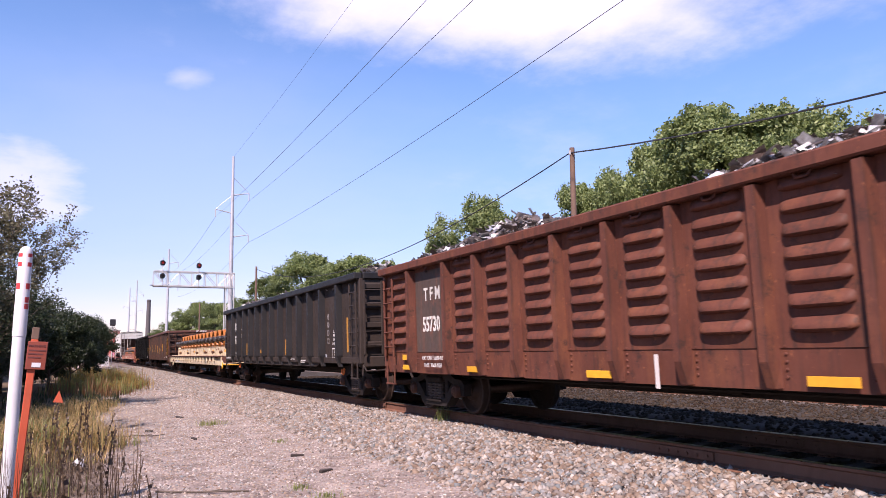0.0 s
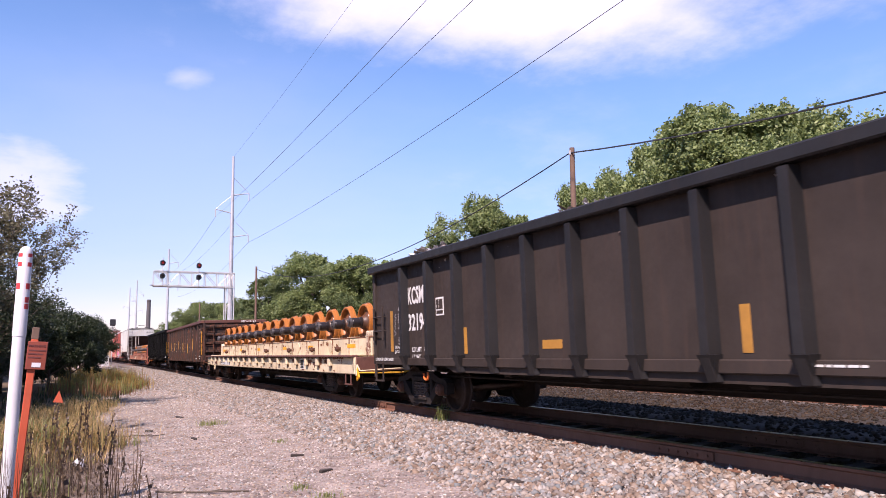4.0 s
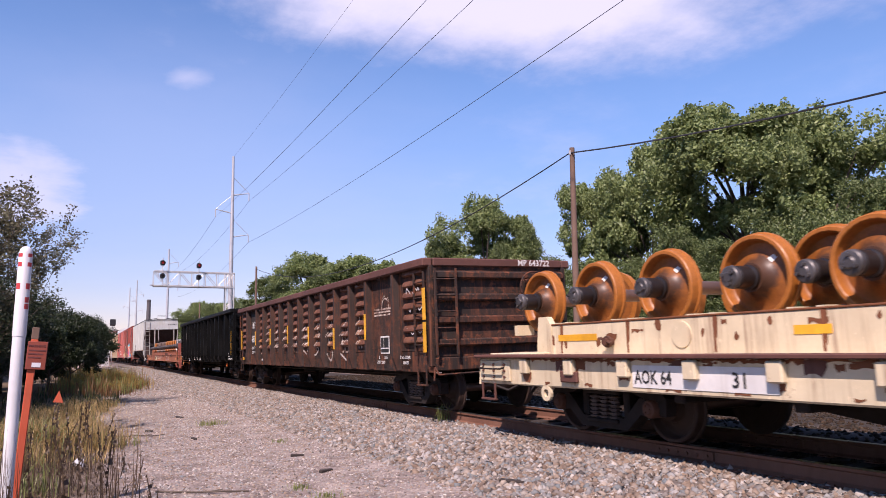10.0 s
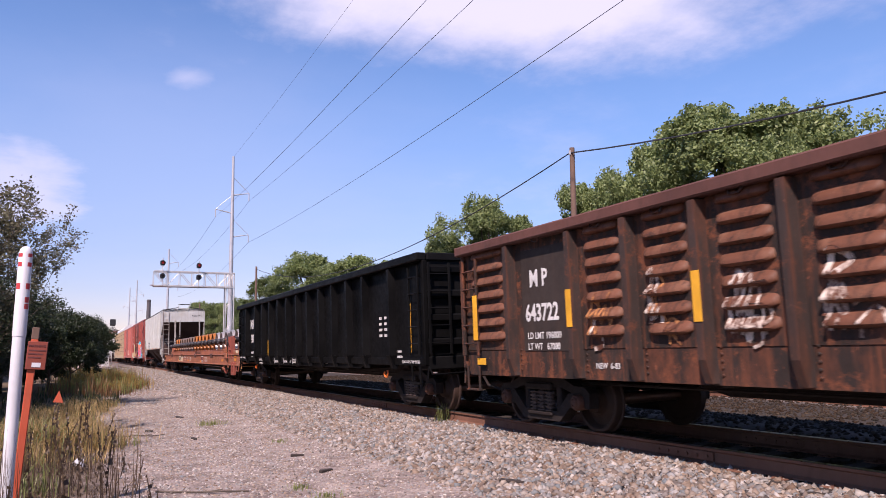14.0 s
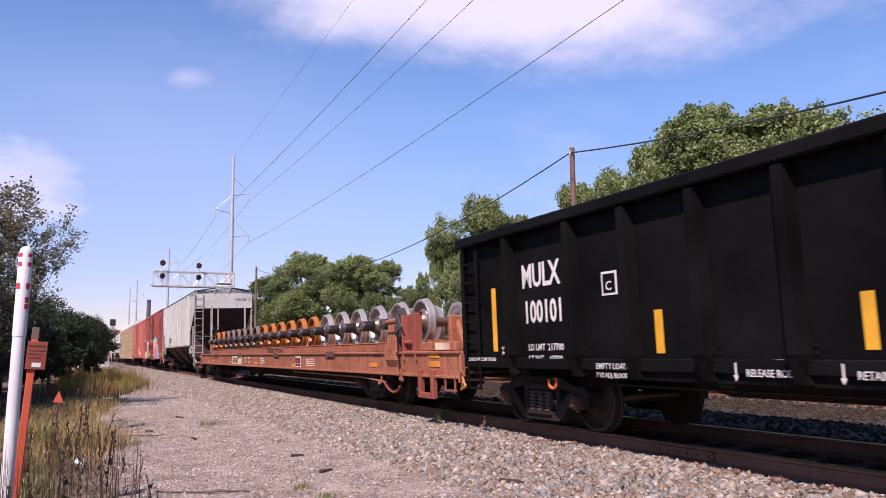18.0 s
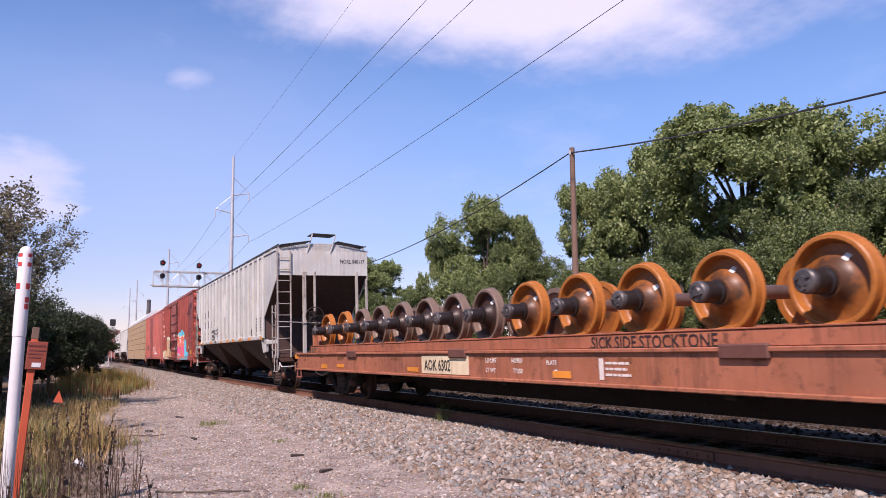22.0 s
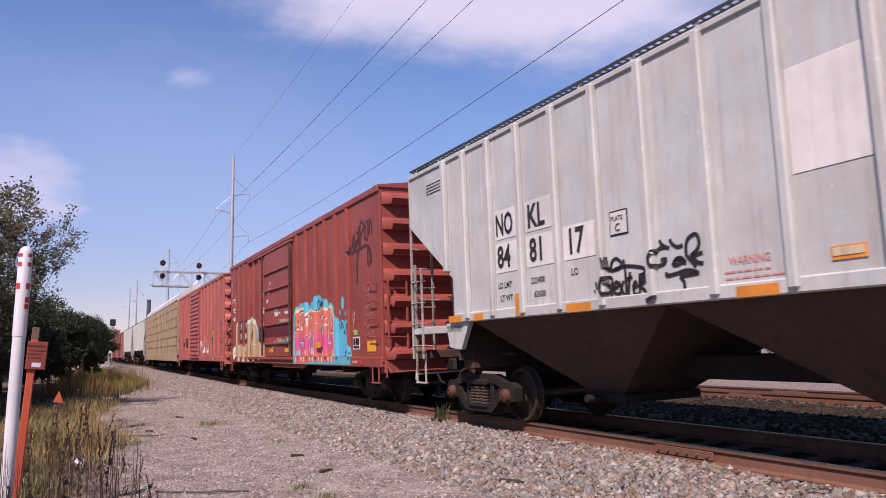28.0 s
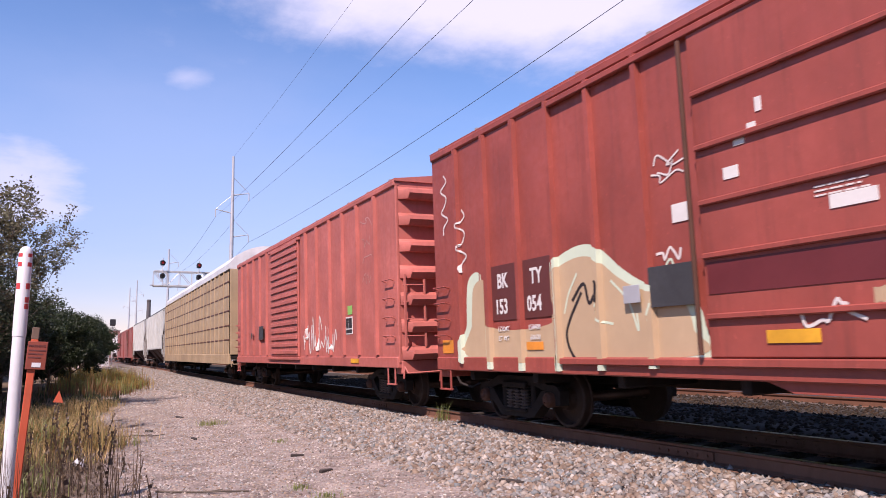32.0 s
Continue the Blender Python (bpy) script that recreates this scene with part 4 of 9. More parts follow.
def box_car(name, label, p, length, mat, eave=4.52, width=3.06, door=(-1.3, 1.3), door_style="plug", ribs=(), end_ribs=7, bottom=0.92, door_mat=None):
    """A box car: ribbed sides, a wide door, pressed ends, a low pitched roof."""
    car = thing(name, label, "box car", "train cars", p)
    hl, hw = length / 2, width / 2
    mt = M[mat]
    for side in (-1, 1):
        y = side * (hw - 0.03)
        part("side_wall", Shape().rbox(-hl, hl, y - 0.03, y + 0.03, bottom, eave - 0.02, 0.01), mt, car)
        def rib():
            s = Shape()
            prof = [(-0.05, 0.0), (-0.038, -0.07), (0.038, -0.07), (0.05, 0.0)]
            vs = [(x, yy, z) for z in (bottom + 0.16, eave - 0.12) for x, yy in prof]
            s.add(vs, [(i, i + 1, i + 5, i + 4) for i in range(3)] + [(3, 2, 1, 0), (4, 5, 6, 7)])
            return s.mesh("side_rib", mt)
        me = shared(("box_rib", mat, eave, bottom), rib)
        for x in ribs:
            part("side_rib", me, None, car, m=pose(x, y + side * 0.03, 0, 0, 0, 0 if side < 0 else 180))
        part("side_sill", Shape().rbox(-hl + 0.02, hl - 0.02, y - 0.06, y + 0.06, bottom - 0.1, bottom + 0.12, 0.015), mt, car)
        part("eave_rail", Shape().rbox(-hl, hl, y - 0.07, y + 0.07, eave - 0.12, eave, 0.02), mt, car)
        yo = y + side * 0.035
        d0, d1 = door
        dr = part("door", Shape().rbox(d0, d1, min(yo, yo + side * 0.05), max(yo, yo + side * 0.05), bottom + 0.12, eave - 0.22, 0.015), M[door_mat or mat], car)
        yd = yo + side * 0.05
        if door_style == "plug":
            for f in (0.12, 0.30, 0.46, 0.63, 0.80):
                z = bottom + 0.12 + (eave - bottom - 0.34) * f
                part("door_rib", Shape().rbox(d0 + 0.03, d1 - 0.03, min(yd, yd + side * 0.05), max(yd, yd + side * 0.05), z - 0.03, z + 0.03, 0.015), M[door_mat or mat], dr)
        else:
            for k in range(16):
                z = bottom + 0.2 + (eave - bottom - 0.5) * k / 15
                part("door_rib", Shape().rbox(d0 + 0.08, d1 - 0.08, min(yd, yd + side * 0.035), max(yd, yd + side * 0.035), z, z + 0.1, 0.03), M[door_mat or mat], dr)
        for x in (d0 - 0.05, d1 + 0.06):
            part("lock_bar", Shape().bar((x, yd + side * 0.07, bottom + 0.15), (x, yd + side * 0.07, eave - 0.28), 0.026), M["cap_rust"], dr) if door_style == "plug" else None
        for z, nm in ((bottom + 0.06, "lower_track"), (eave - 0.2, "upper_track")):
            part("door_track", Shape().rbox(d0 - (2.5 if door_style == "plug" else 0.3), d1 + 0.1, min(yo, yo + side * 0.08), max(yo, yo + side * 0.08), z - 0.03, z + 0.05, 0.01), mt, car)
        if side < 0:
            add_ladder(car, -hl + 0.12, y - 0.13, bottom + 0.35, 2.35, mt, 0.42, 4, rails=False)
            add_ladder(car, hl - 0.56, y - 0.13, bottom + 0.35, 2.75, mt, 0.42, 4, rails=False)
            add_step(car, hl - 0.56, y - 0.04, bottom - 0.05, mt)
            add_step(car, -hl + 0.12, y - 0.04, bottom - 0.05, mt)
    for e in (-1, 1):
        x = e * (hl - 0.03)
        part("end_wall", Shape().hull([(-hw + 0.05, bottom), (hw - 0.05, bottom), (hw - 0.05, eave - 0.02), (0, eave + 0.16), (-hw + 0.05, eave - 0.02)], x - 0.02, x + 0.02), mt, car)
        s0 = x + e * 0.02
        for k in range(end_ribs):
            z = bottom + 0.18 + (eave - bottom - 0.45) * k / (end_ribs - 1)
            h = (eave - bottom) / end_ribs * 0.27
            s = Shape()
            prof = [(0.0, -h * 0.9), (0.15, -h * 0.85), (0.23, -h * 0.1), (0.20, h * 0.45), (0.0, h)]
            vs = [(s0 + e * d * f, yy, z + dz) for yy, f in ((-hw + 0.06, 0.1), (-hw + 0.22, 1.0), (hw - 0.22, 1.0), (hw - 0.06, 0.1)) for d, dz in prof]
            s.add(vs, [(i * 5 + j, i * 5 + j + 1, i * 5 + j + 6, i * 5 + j + 5) for i in range(3) for j in range(4)])
            part("end_rib", s, mt, car, smooth=True)
        add_ladder(car, x + e * 0.16, -hw + 0.1, bottom + 0.35, 2.6, mt, 0.42, 4, "y")
        part("end_sill", Shape().rbox(min(x - e * 0.25, x + e * 0.05), max(x - e * 0.25, x + e * 0.05), -hw + 0.05, hw - 0.05, bottom - 0.22, bottom + 0.05, 0.02), mt, car)
    roof = part("roof", Shape().hull([(-hw - 0.02, eave - 0.02), (hw + 0.02, eave - 0.02), (hw + 0.02, eave + 0.03), (0, eave + 0.22), (-hw - 0.02, eave + 0.03)], -hl - 0.03, hl + 0.03), mt, car)
    me = shared(("roof_rib", width, eave, mat == "pink_box"), lambda: Shape().hull([(-hw, eave + 0.03), (0, eave + 0.22), (hw, eave + 0.03), (hw, eave + 0.07), (0, eave + 0.26), (-hw, eave + 0.07)], -0.03, 0.03).mesh("roof_rib", M["roof_metal"]))
    for k in range(13):
        part("roof_rib", me, None, roof, m=pose(-hl + 0.3 + (length - 0.6) * k / 12, 0, 0))
    part("centre_sill", Shape().rbox(-hl + 0.1, hl - 0.1, -0.25, 0.25, 0.6, bottom), M["steel_dark"], car)
    for k in range(9):
        x = -hl + 1 + (length - 2) * k / 8
        part("cross_bearer", Shape().rbox(x - 0.06, x + 0.06, -hw + 0.1, hw - 0.1, bottom - 0.25, bottom - 0.02, 0.02), M["steel_dark"], car)
    add_brake_wheel(car, hl + 0.3, 0.5, 2.3, mt)
    add_couplers(car, length, mt)
    add_trucks(car, length, 1.8)
    return car


# ------------------------------------------------------------------ ground
def smooth(a, b, x):
    t = min(1.0, max(0.0, (x - a) / (b - a)))
    return t * t * (3 - 2 * t)


def track_mid(x):
    return TRACK_Y + line_at(x)[0]


def ground_z(x, y):
    """Height of the soil: level by the camera, up to the ballast, level beyond."""
    c = track_mid(x) if abs(x) < 400 else track_mid(400)
    d = y - c
    if d > -20:
        z = -0.44 + 0.22 * smooth(-4.6, -1.3, d)
    else:
        z = -0.44
    z += 0.13 * smooth(0.9, 2.0, d) - 0.25 * smooth(9.2, 11.5, d)
    near = max(0.0, 1 - (abs(x) + abs(y)) / 90)
    z += near * (0.025 * noise.noise(Vector((x * 0.5, y * 0.5, 0))) + 0.012 * noise.noise(Vector((x * 1.7, y * 1.7, 3))))
    if y < 0.6:
        z += 0.10 * smooth(0.6, -1.5, y) * near
    return z


def spread(lo, hi, mid, fine, n):
    """Steps that are fine round mid and grow towards lo and hi."""
    out, step, x = [mid], fine, mid
    while x < hi:
        x += step
        out.append(min(x, hi))
        if x > mid + n:
            step *= 1.18
    step, x = fine, mid
    while x > lo:
        x -= step
        out.insert(0, max(x, lo))
        if x < mid - n:
            step *= 1.18
    return out


def build_ground():
    xs, ys = spread(-2500, 1500, -10, 0.5, 22), spread(-1500, 2500, 6, 0.3, 12)
    s = Shape()
    vs = [(x, y, ground_z(x, y)) for x in xs for y in ys]
    ny = len(ys)
    fs = [(i * ny + j, (i + 1) * ny + j, (i + 1) * ny + j + 1, i * ny + j + 1) for i in range(len(xs) - 1) for j in range(ny - 1)]
    me = bpy.data.meshes.new("ground")
    me.from_pydata(vs, [], fs)
    me.shade_smooth()
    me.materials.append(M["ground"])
    return tagged(new("ground", me), "pale gravel and dry soil beside the railway", "ground", "", "structure")


def mat_ground():
    mat, nt, bsdf = node_kit("gravel_ground")
    grit, mid, big = noise_node(nt, 22, 6, 0.75), noise_node(nt, 2.2, 6, 0.65), noise_node(nt, 0.25, 4, 0.6)
    v = nt.nodes.new("ShaderNodeTexVoronoi")
    co = nt.nodes.new("ShaderNodeTexCoord")
    nt.links.new(co.outputs["Object"], v.inputs["Vector"])
    v.inputs["Scale"].default_value = 24
    stone = blend(nt, steps(nt, v.outputs["Color"], 0.2, 0.9), (0.136, 0.104, 0.092), (0.304, 0.248, 0.224))
    stone = blend(nt, steps(nt, v.outputs["Distance"], 0.25, 0.6, 0, 0.6), stone, (0.136, 0.108, 0.096))
    dust = blend(nt, steps(nt, grit, 0.3, 0.75), (0.215, 0.175, 0.15), (0.42, 0.36, 0.325))
    col = blend(nt, steps(nt, mid, 0.40, 0.62), stone, dust)
    # soil and dry grass on the camera's side and far away
    sep = nt.nodes.new("ShaderNodeSeparateXYZ")
    nt.links.new(co.outputs["Object"], sep.inputs[0])
    wob = nt.nodes.new("ShaderNodeMath")
    wob.operation = "MULTIPLY_ADD"
    nt.links.new(mid, wob.inputs[0])
    wob.inputs[1].default_value = 1.6
    nt.links.new(sep.outputs["Y"], wob.inputs[2])
    soil = blend(nt, steps(nt, grit, 0.3, 0.7), (0.075, 0.055, 0.038), (0.175, 0.13, 0.092))
    col = blend(nt, steps(nt, wob.outputs[0], 1.6, 0.9), col, soil)
    col = blend(nt, steps(nt, wob.outputs[0], 24.5, 27.0), col, (0.08, 0.084, 0.036))
    bend = nt.nodes.new("ShaderNodeMath")
    bend.operation = "MULTIPLY"
    nt.links.new(sep.outputs["X"], bend.inputs[0])
    nt.links.new(sep.outputs["X"], bend.inputs[1])
    tail, swing, off = [nt.nodes.new("ShaderNodeMath") for _ in range(3)]
    half = nt.nodes.new("ShaderNodeMath")
    half.operation, tail.operation, swing.operation, off.operation = "MULTIPLY", "MULTIPLY_ADD", "MINIMUM", "SUBTRACT"
    nt.links.new(bend.outputs[0], half.inputs[0])
    half.inputs[1].default_value = BEND / 2
    nt.links.new(sep.outputs["X"], tail.inputs[0])
    tail.inputs[1].default_value, tail.inputs[2].default_value = -TAIL, 0.25
    nt.links.new(half.outputs[0], swing.inputs[0])
    nt.links.new(tail.outputs[0], swing.inputs[1])
    nt.links.new(sep.outputs["Y"], off.inputs[0])
    nt.links.new(swing.outputs[0], off.inputs[1])
    # darker ground under the ballast paints the shade in the gaps between stones
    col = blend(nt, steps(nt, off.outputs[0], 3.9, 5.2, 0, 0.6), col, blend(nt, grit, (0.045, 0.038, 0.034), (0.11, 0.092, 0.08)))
    col = blend(nt, steps(nt, off.outputs[0], 13.4, 14.0, 0, 1), col, blend(nt, steps(nt, v.outputs["Color"], 0.2, 0.9), (0.13, 0.105, 0.092), (0.33, 0.285, 0.255)))
    # under the track: oily ground with the train's shade painted in
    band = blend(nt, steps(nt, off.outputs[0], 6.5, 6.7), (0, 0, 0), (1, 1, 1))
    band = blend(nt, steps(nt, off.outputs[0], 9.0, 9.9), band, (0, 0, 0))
    # between the tracks the train's shade is painted onto the gravel
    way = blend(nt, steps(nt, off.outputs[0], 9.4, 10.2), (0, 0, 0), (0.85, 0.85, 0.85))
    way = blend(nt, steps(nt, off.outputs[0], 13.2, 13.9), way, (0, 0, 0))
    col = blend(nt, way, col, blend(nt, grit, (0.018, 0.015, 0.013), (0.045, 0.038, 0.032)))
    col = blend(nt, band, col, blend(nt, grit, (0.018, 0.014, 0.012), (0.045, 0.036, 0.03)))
    nt.links.new(col, bsdf.inputs["Base Color"])
    bsdf.inputs["Roughness"].default_value, bsdf.inputs["Specular IOR Level"].default_value = 0.95, 0.1
    b2 = nt.nodes.new("ShaderNodeMath")
    b2.operation = "SUBTRACT"
    nt.links.new(grit, b2.inputs[0])
    nt.links.new(v.outputs["Distance"], b2.inputs[1])
    bump(nt, bsdf, b2.outputs[0], 0.7, 0.03)
    return mat


def mat_stone(name="ballast_stone", dim=0.93):
    mat, nt, bsdf = node_kit(name)
    g = nt.nodes.new("ShaderNodeNewGeometry")
    ramp = nt.nodes.new("ShaderNodeValToRGB")
    nt.links.new(g.outputs["Random Per Island"], ramp.inputs[0])
    cols = [(0.0, (0.05, 0.048, 0.048)), (0.18, (0.25, 0.18, 0.13)), (0.36, (0.14, 0.158, 0.165)), (0.54, (0.34, 0.285, 0.235)), (0.70, (0.13, 0.082, 0.056)), (0.86, (0.22, 0.225, 0.225)), (1.0, (0.43, 0.385, 0.345))]
    while len(ramp.color_ramp.elements) < len(cols):
        ramp.color_ramp.elements.new(0.5)
    for e, (p, c) in zip(ramp.color_ramp.elements, cols):
        # a low dim paints shade into the stones, warmed against blue skylight
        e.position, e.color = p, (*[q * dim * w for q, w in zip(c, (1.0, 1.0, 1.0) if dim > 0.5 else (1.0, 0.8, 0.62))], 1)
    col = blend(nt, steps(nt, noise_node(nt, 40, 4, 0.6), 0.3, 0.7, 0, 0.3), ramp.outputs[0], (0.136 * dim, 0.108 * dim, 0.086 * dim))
    nt.links.new(col, bsdf.inputs["Base Color"])
    bsdf.inputs["Roughness"].default_value, bsdf.inputs["Specular IOR Level"].default_value = 0.9, 0.12
    bump(nt, bsdf, noise_node(nt, 60, 4, 0.6), 0.3, 0.004)
    return mat


def mat_scrap():
    mat, nt, bsdf = node_kit("crushed_scrap_metal")
    g = nt.nodes.new("ShaderNodeNewGeometry")
    ramp = nt.nodes.new("ShaderNodeValToRGB")
    nt.links.new(g.outputs["Random Per Island"], ramp.inputs[0])
    cols = [(0.0, (0.04, 0.035, 0.033)), (0.3, (0.12, 0.09, 0.075)), (0.5, (0.40, 0.40, 0.40)), (0.8, (0.62, 0.62, 0.62)), (1.0, (0.16, 0.10, 0.07))]
    while len(ramp.color_ramp.elements) < len(cols):
        ramp.color_ramp.elements.new(0.5)
    for e, (p, c) in zip(ramp.color_ramp.elements, cols):
        e.position, e.color = p, (*c, 1)
    col = blend(nt, steps(nt, noise_node(nt, 12, 5, 0.7), 0.4, 0.7, 0, 0.6), ramp.outputs[0], (0.10, 0.08, 0.07))
    nt.links.new(col, bsdf.inputs["Base Color"])
    bsdf.inputs["Metallic"].default_value, bsdf.inputs["Roughness"].default_value = 0.5, 0.45
    bump(nt, bsdf, noise_node(nt, 25, 4, 0.6), 0.5, 0.01)
    return mat


def mat_leaf(name, a, b):
    mat, nt, bsdf = node_kit(name)
    g = nt.nodes.new("ShaderNodeNewGeometry")
    col = blend(nt, g.outputs["Random Per Island"], a, b)
    col = blend(nt, steps(nt, noise_node(nt, 0.6, 3, 0.6, random=True), 0.35, 0.7, 0, 0.5), col, tuple(c * 0.6 for c in a))
    nt.links.new(col, bsdf.inputs["Base Color"])
    bsdf.inputs["Roughness"].default_value = 0.55
    tr = nt.nodes.new("ShaderNodeBsdfTranslucent")
    nt.links.new(col, tr.inputs["Color"])
    mx = nt.nodes.new("ShaderNodeMixShader")
    mx.inputs[0].default_value = 0.38
    out = [x for x in nt.nodes if x.type == "OUTPUT_MATERIAL"][0]
    nt.links.new(bsdf.outputs[0], mx.inputs[1])
    nt.links.new(tr.outputs[0], mx.inputs[2])
    nt.links.new(mx.outputs[0], out.inputs[0])
    return mat


# both dim ballasts carry the shade under and behind the train in their colour
M["ground"], M["stone"], M["stone_oily_shaded"], M["stone_shaded"], M["stone_pale"] = mat_ground(), mat_stone(), mat_stone("oily_shaded_ballast_stone", 0.16), mat_stone("shaded_ballast_stone", 0.16), mat_stone("pale_fine_gravel", 1.22)
M["leaf_light"] = mat_leaf("tree_leaves", (0.128, 0.176, 0.054), (0.285, 0.345, 0.135))
M["leaf_dark"] = mat_leaf("dark_tree_leaves", (0.082, 0.118, 0.036), (0.185, 0.232, 0.085))
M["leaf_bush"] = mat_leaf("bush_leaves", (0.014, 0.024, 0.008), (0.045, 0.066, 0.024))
M["leaf_dry"] = mat_leaf("dry_bush_leaves", (0.11, 0.095, 0.055), (0.17, 0.17, 0.09))
M["grass_dry"] = mat_leaf("dry_grass", (0.34, 0.22, 0.085), (0.56, 0.41, 0.18))
M["grass_green"] = mat_leaf("green_grass", (0.125, 0.15, 0.04), (0.25, 0.27, 0.085))
M["grass_gold"] = mat_leaf("golden_grass", (0.27, 0.165, 0.035), (0.40, 0.29, 0.07))
M["grass_straw"] = mat_leaf("dead_straw", (0.15, 0.10, 0.058), (0.30, 0.215, 0.125))
M["weed_rust"] = mat_leaf("rust_brown_weeds", (0.13, 0.062, 0.026), (0.235, 0.125, 0.05))
M["weed_brown"] = mat_leaf("brown_weed_stalks", (0.06, 0.038, 0.024), (0.13, 0.085, 0.05))
M["bark"] = plain("bark", (0.088, 0.068, 0.052), 0.9, 0, 5)
build_ground()


# ------------------------------------------------------------------ track
RAIL = [(-0.075, -0.186), (0.075, -0.186), (0.075, -0.172), (0.018, -0.150), (0.010, -0.05), (0.035, -0.035), (0.037, -0.006), (0.030, 0.0), (-0.030, 0.0), (-0.037, -0.006), (-0.035, -0.035), (-0.010, -0.05), (-0.018, -0.150), (-0.075, -0.172)]


def arc_rail(offset, p0, p1, mid=None, head=True):
    """One rail, drawn along the bend."""
    n = max(2, int((p1 - p0) / 6))
    s = Shape()
    k = len(RAIL)
    vs = []
    for i in range(n + 1):
        m = on_track(p0 + (p1 - p0) * i / n) if mid is None else mid(p0 + (p1 - p0) * i / n)
        vs += [m @ Vector((0, offset + y, z)) for y, z in RAIL]
    fs = [(i * k + j, i * k + (j + 1) % k, (i + 1) * k + (j + 1) % k, (i + 1) * k + j) for i in range(n) for j in range(k)]
    s.add(vs, fs)
    me = s.mesh("rail", M["rail_side"])
    me.materials.append(M["rail_head"])
    for poly in me.polygons:
        if poly.center.z > (-0.01 + 0.02 * offset if mid is None else 0.05) and abs(poly.normal.z) > 0.7:
            poly.material_index = 1
    return me


def second_mid(p):
    swing, slope = line_at(p)
    return pose(p, 14.6 + swing, 0.06, 0, 0, math.degrees(math.atan(slope)))


def build_track(name, label, mid, joints):
    tr = tagged(new(name), label, "railway track", "", "structure")
    for o in (-0.755, 0.755):
        r = part("rail", arc_rail(o, -420, 40, mid), None, tr)
    tie = Shape().rbox(-0.115, 0.115, -1.3, 1.3, -0.36, -0.19, 0.012).mesh("tie", M["tie"])
    m_at = mid or on_track
    for k in range(150):
        p = -78 + k * 0.56
        part("tie", tie, None, tr, m=m_at(p) @ pose(0, 0, 0.004, 0, 0, random.uniform(-1, 1)))
    plate = Shape().rbox(-0.09, 0.09, -0.19, 0.19, -0.192, -0.176, 0.003)
    for y in (-0.115, 0.115):
        plate.rbox(-0.02, 0.02, y - 0.015, y + 0.015, -0.18, -0.155, 0.004)
    pm = plate.mesh("tie_plate", M["rail_side"])
    for k in range(0, 150):
        p = -78 + k * 0.56
        if p > -45:
            for o in (-0.755, 0.755):
                part("tie_plate", pm, None, tr, m=m_at(p) @ pose(0, o, 0))
    jb = Shape()
    for y in (-0.03, 0.03):
        jb.rbox(-0.46, 0.46, y - 0.012, y + 0.012, -0.145, -0.045, 0.006)
    for k in range(6):
        jb.bar((-0.38 + k * 0.152, -0.065, -0.095), (-0.38 + k * 0.152, 0.065, -0.095), 0.02, 6)
    jm = jb.mesh("joint_bar", M["rail_side"])
    for p in joints:
        for o in (-0.755, 0.755):
            part("joint_bar", jm, None, tr, m=m_at(p) @ pose(0, o, 0))
    return tr


build_track("track_main", "jointed steel rails on ties in gravel ballast", None, [-6.6, -16.2, -26, -38])
build_track("track_second", "rusty second track behind the train", second_mid, [-12, -24])


def scatter_stones(name, label, count, place, size, seed, mat="stone"):
    """Many small stones as one mesh."""
    rng = np.random.default_rng(seed)
    base = np.array([(1, 0, -0.1), (0.3, 0.9, 0.1), (-0.8, 0.55, -0.1), (-0.75, -0.6, 0.05), (0.35, -0.95, -0.1), (0.15, 0.1, 0.75), (-0.1, -0.05, -0.75)])
    tri = np.array([(0, 1, 5), (1, 2, 5), (2, 3, 5), (3, 4, 5), (4, 0, 5), (1, 0, 6), (2, 1, 6), (3, 2, 6), (4, 3, 6), (0, 4, 6)])
    pts = place(rng, count)
    n = len(pts)
    v = base[None] * (1 + rng.uniform(-0.35, 0.35, (n, 7, 3)))
    v *= (size[0] * (size[1] / size[0]) ** rng.random((n, 1, 1)))
    v *= rng.uniform(0.7, 1.3, (n, 1, 3))
    a, b = rng.uniform(0, 2 * np.pi, n), rng.uniform(-0.6, 0.6, n)
    ca, sa, cb, sb = np.cos(a)[:, None], np.sin(a)[:, None], np.cos(b)[:, None], np.sin(b)[:, None]
    x, y, z = v[..., 0], v[..., 1], v[..., 2]
    y, z = y * cb - z * sb, y * sb + z * cb
    x, y = x * ca - y * sa, x * sa + y * ca
    v = np.stack([x, y, z], -1) + pts[:, None]
    faces = (tri[None] + 7 * np.arange(n)[:, None, None]).reshape(-1, 3)
    me = bpy.data.meshes.new(name)
    me.vertices.add(n * 7)
    me.vertices.foreach_set("co", v.astype(np.float32).ravel())
    me.loops.add(faces.size)
    me.loops.foreach_set("vertex_index", faces.astype(np.int32).ravel())
    me.polygons.add(len(faces))
    me.polygons.foreach_set("loop_start", np.arange(0, faces.size, 3, dtype=np.int32))
    me.update(calc_edges=True)
    me.validate()
    me.materials.append(M[mat])
    return tagged(new(name, me), label, "gravel", "", "stuff")


def stones_near(rng, n):
    """Coarse ballast from the rail down its shoulder."""
    x = 10 - 47 * rng.random(n) ** 1.1
    y = 6.5 - 2.6 * rng.random(n) ** 1.2
    z = np.array([ground_z(a, b) for a, b in zip(x, y)])
    return np.stack([x, y, z + 0.004], -1)


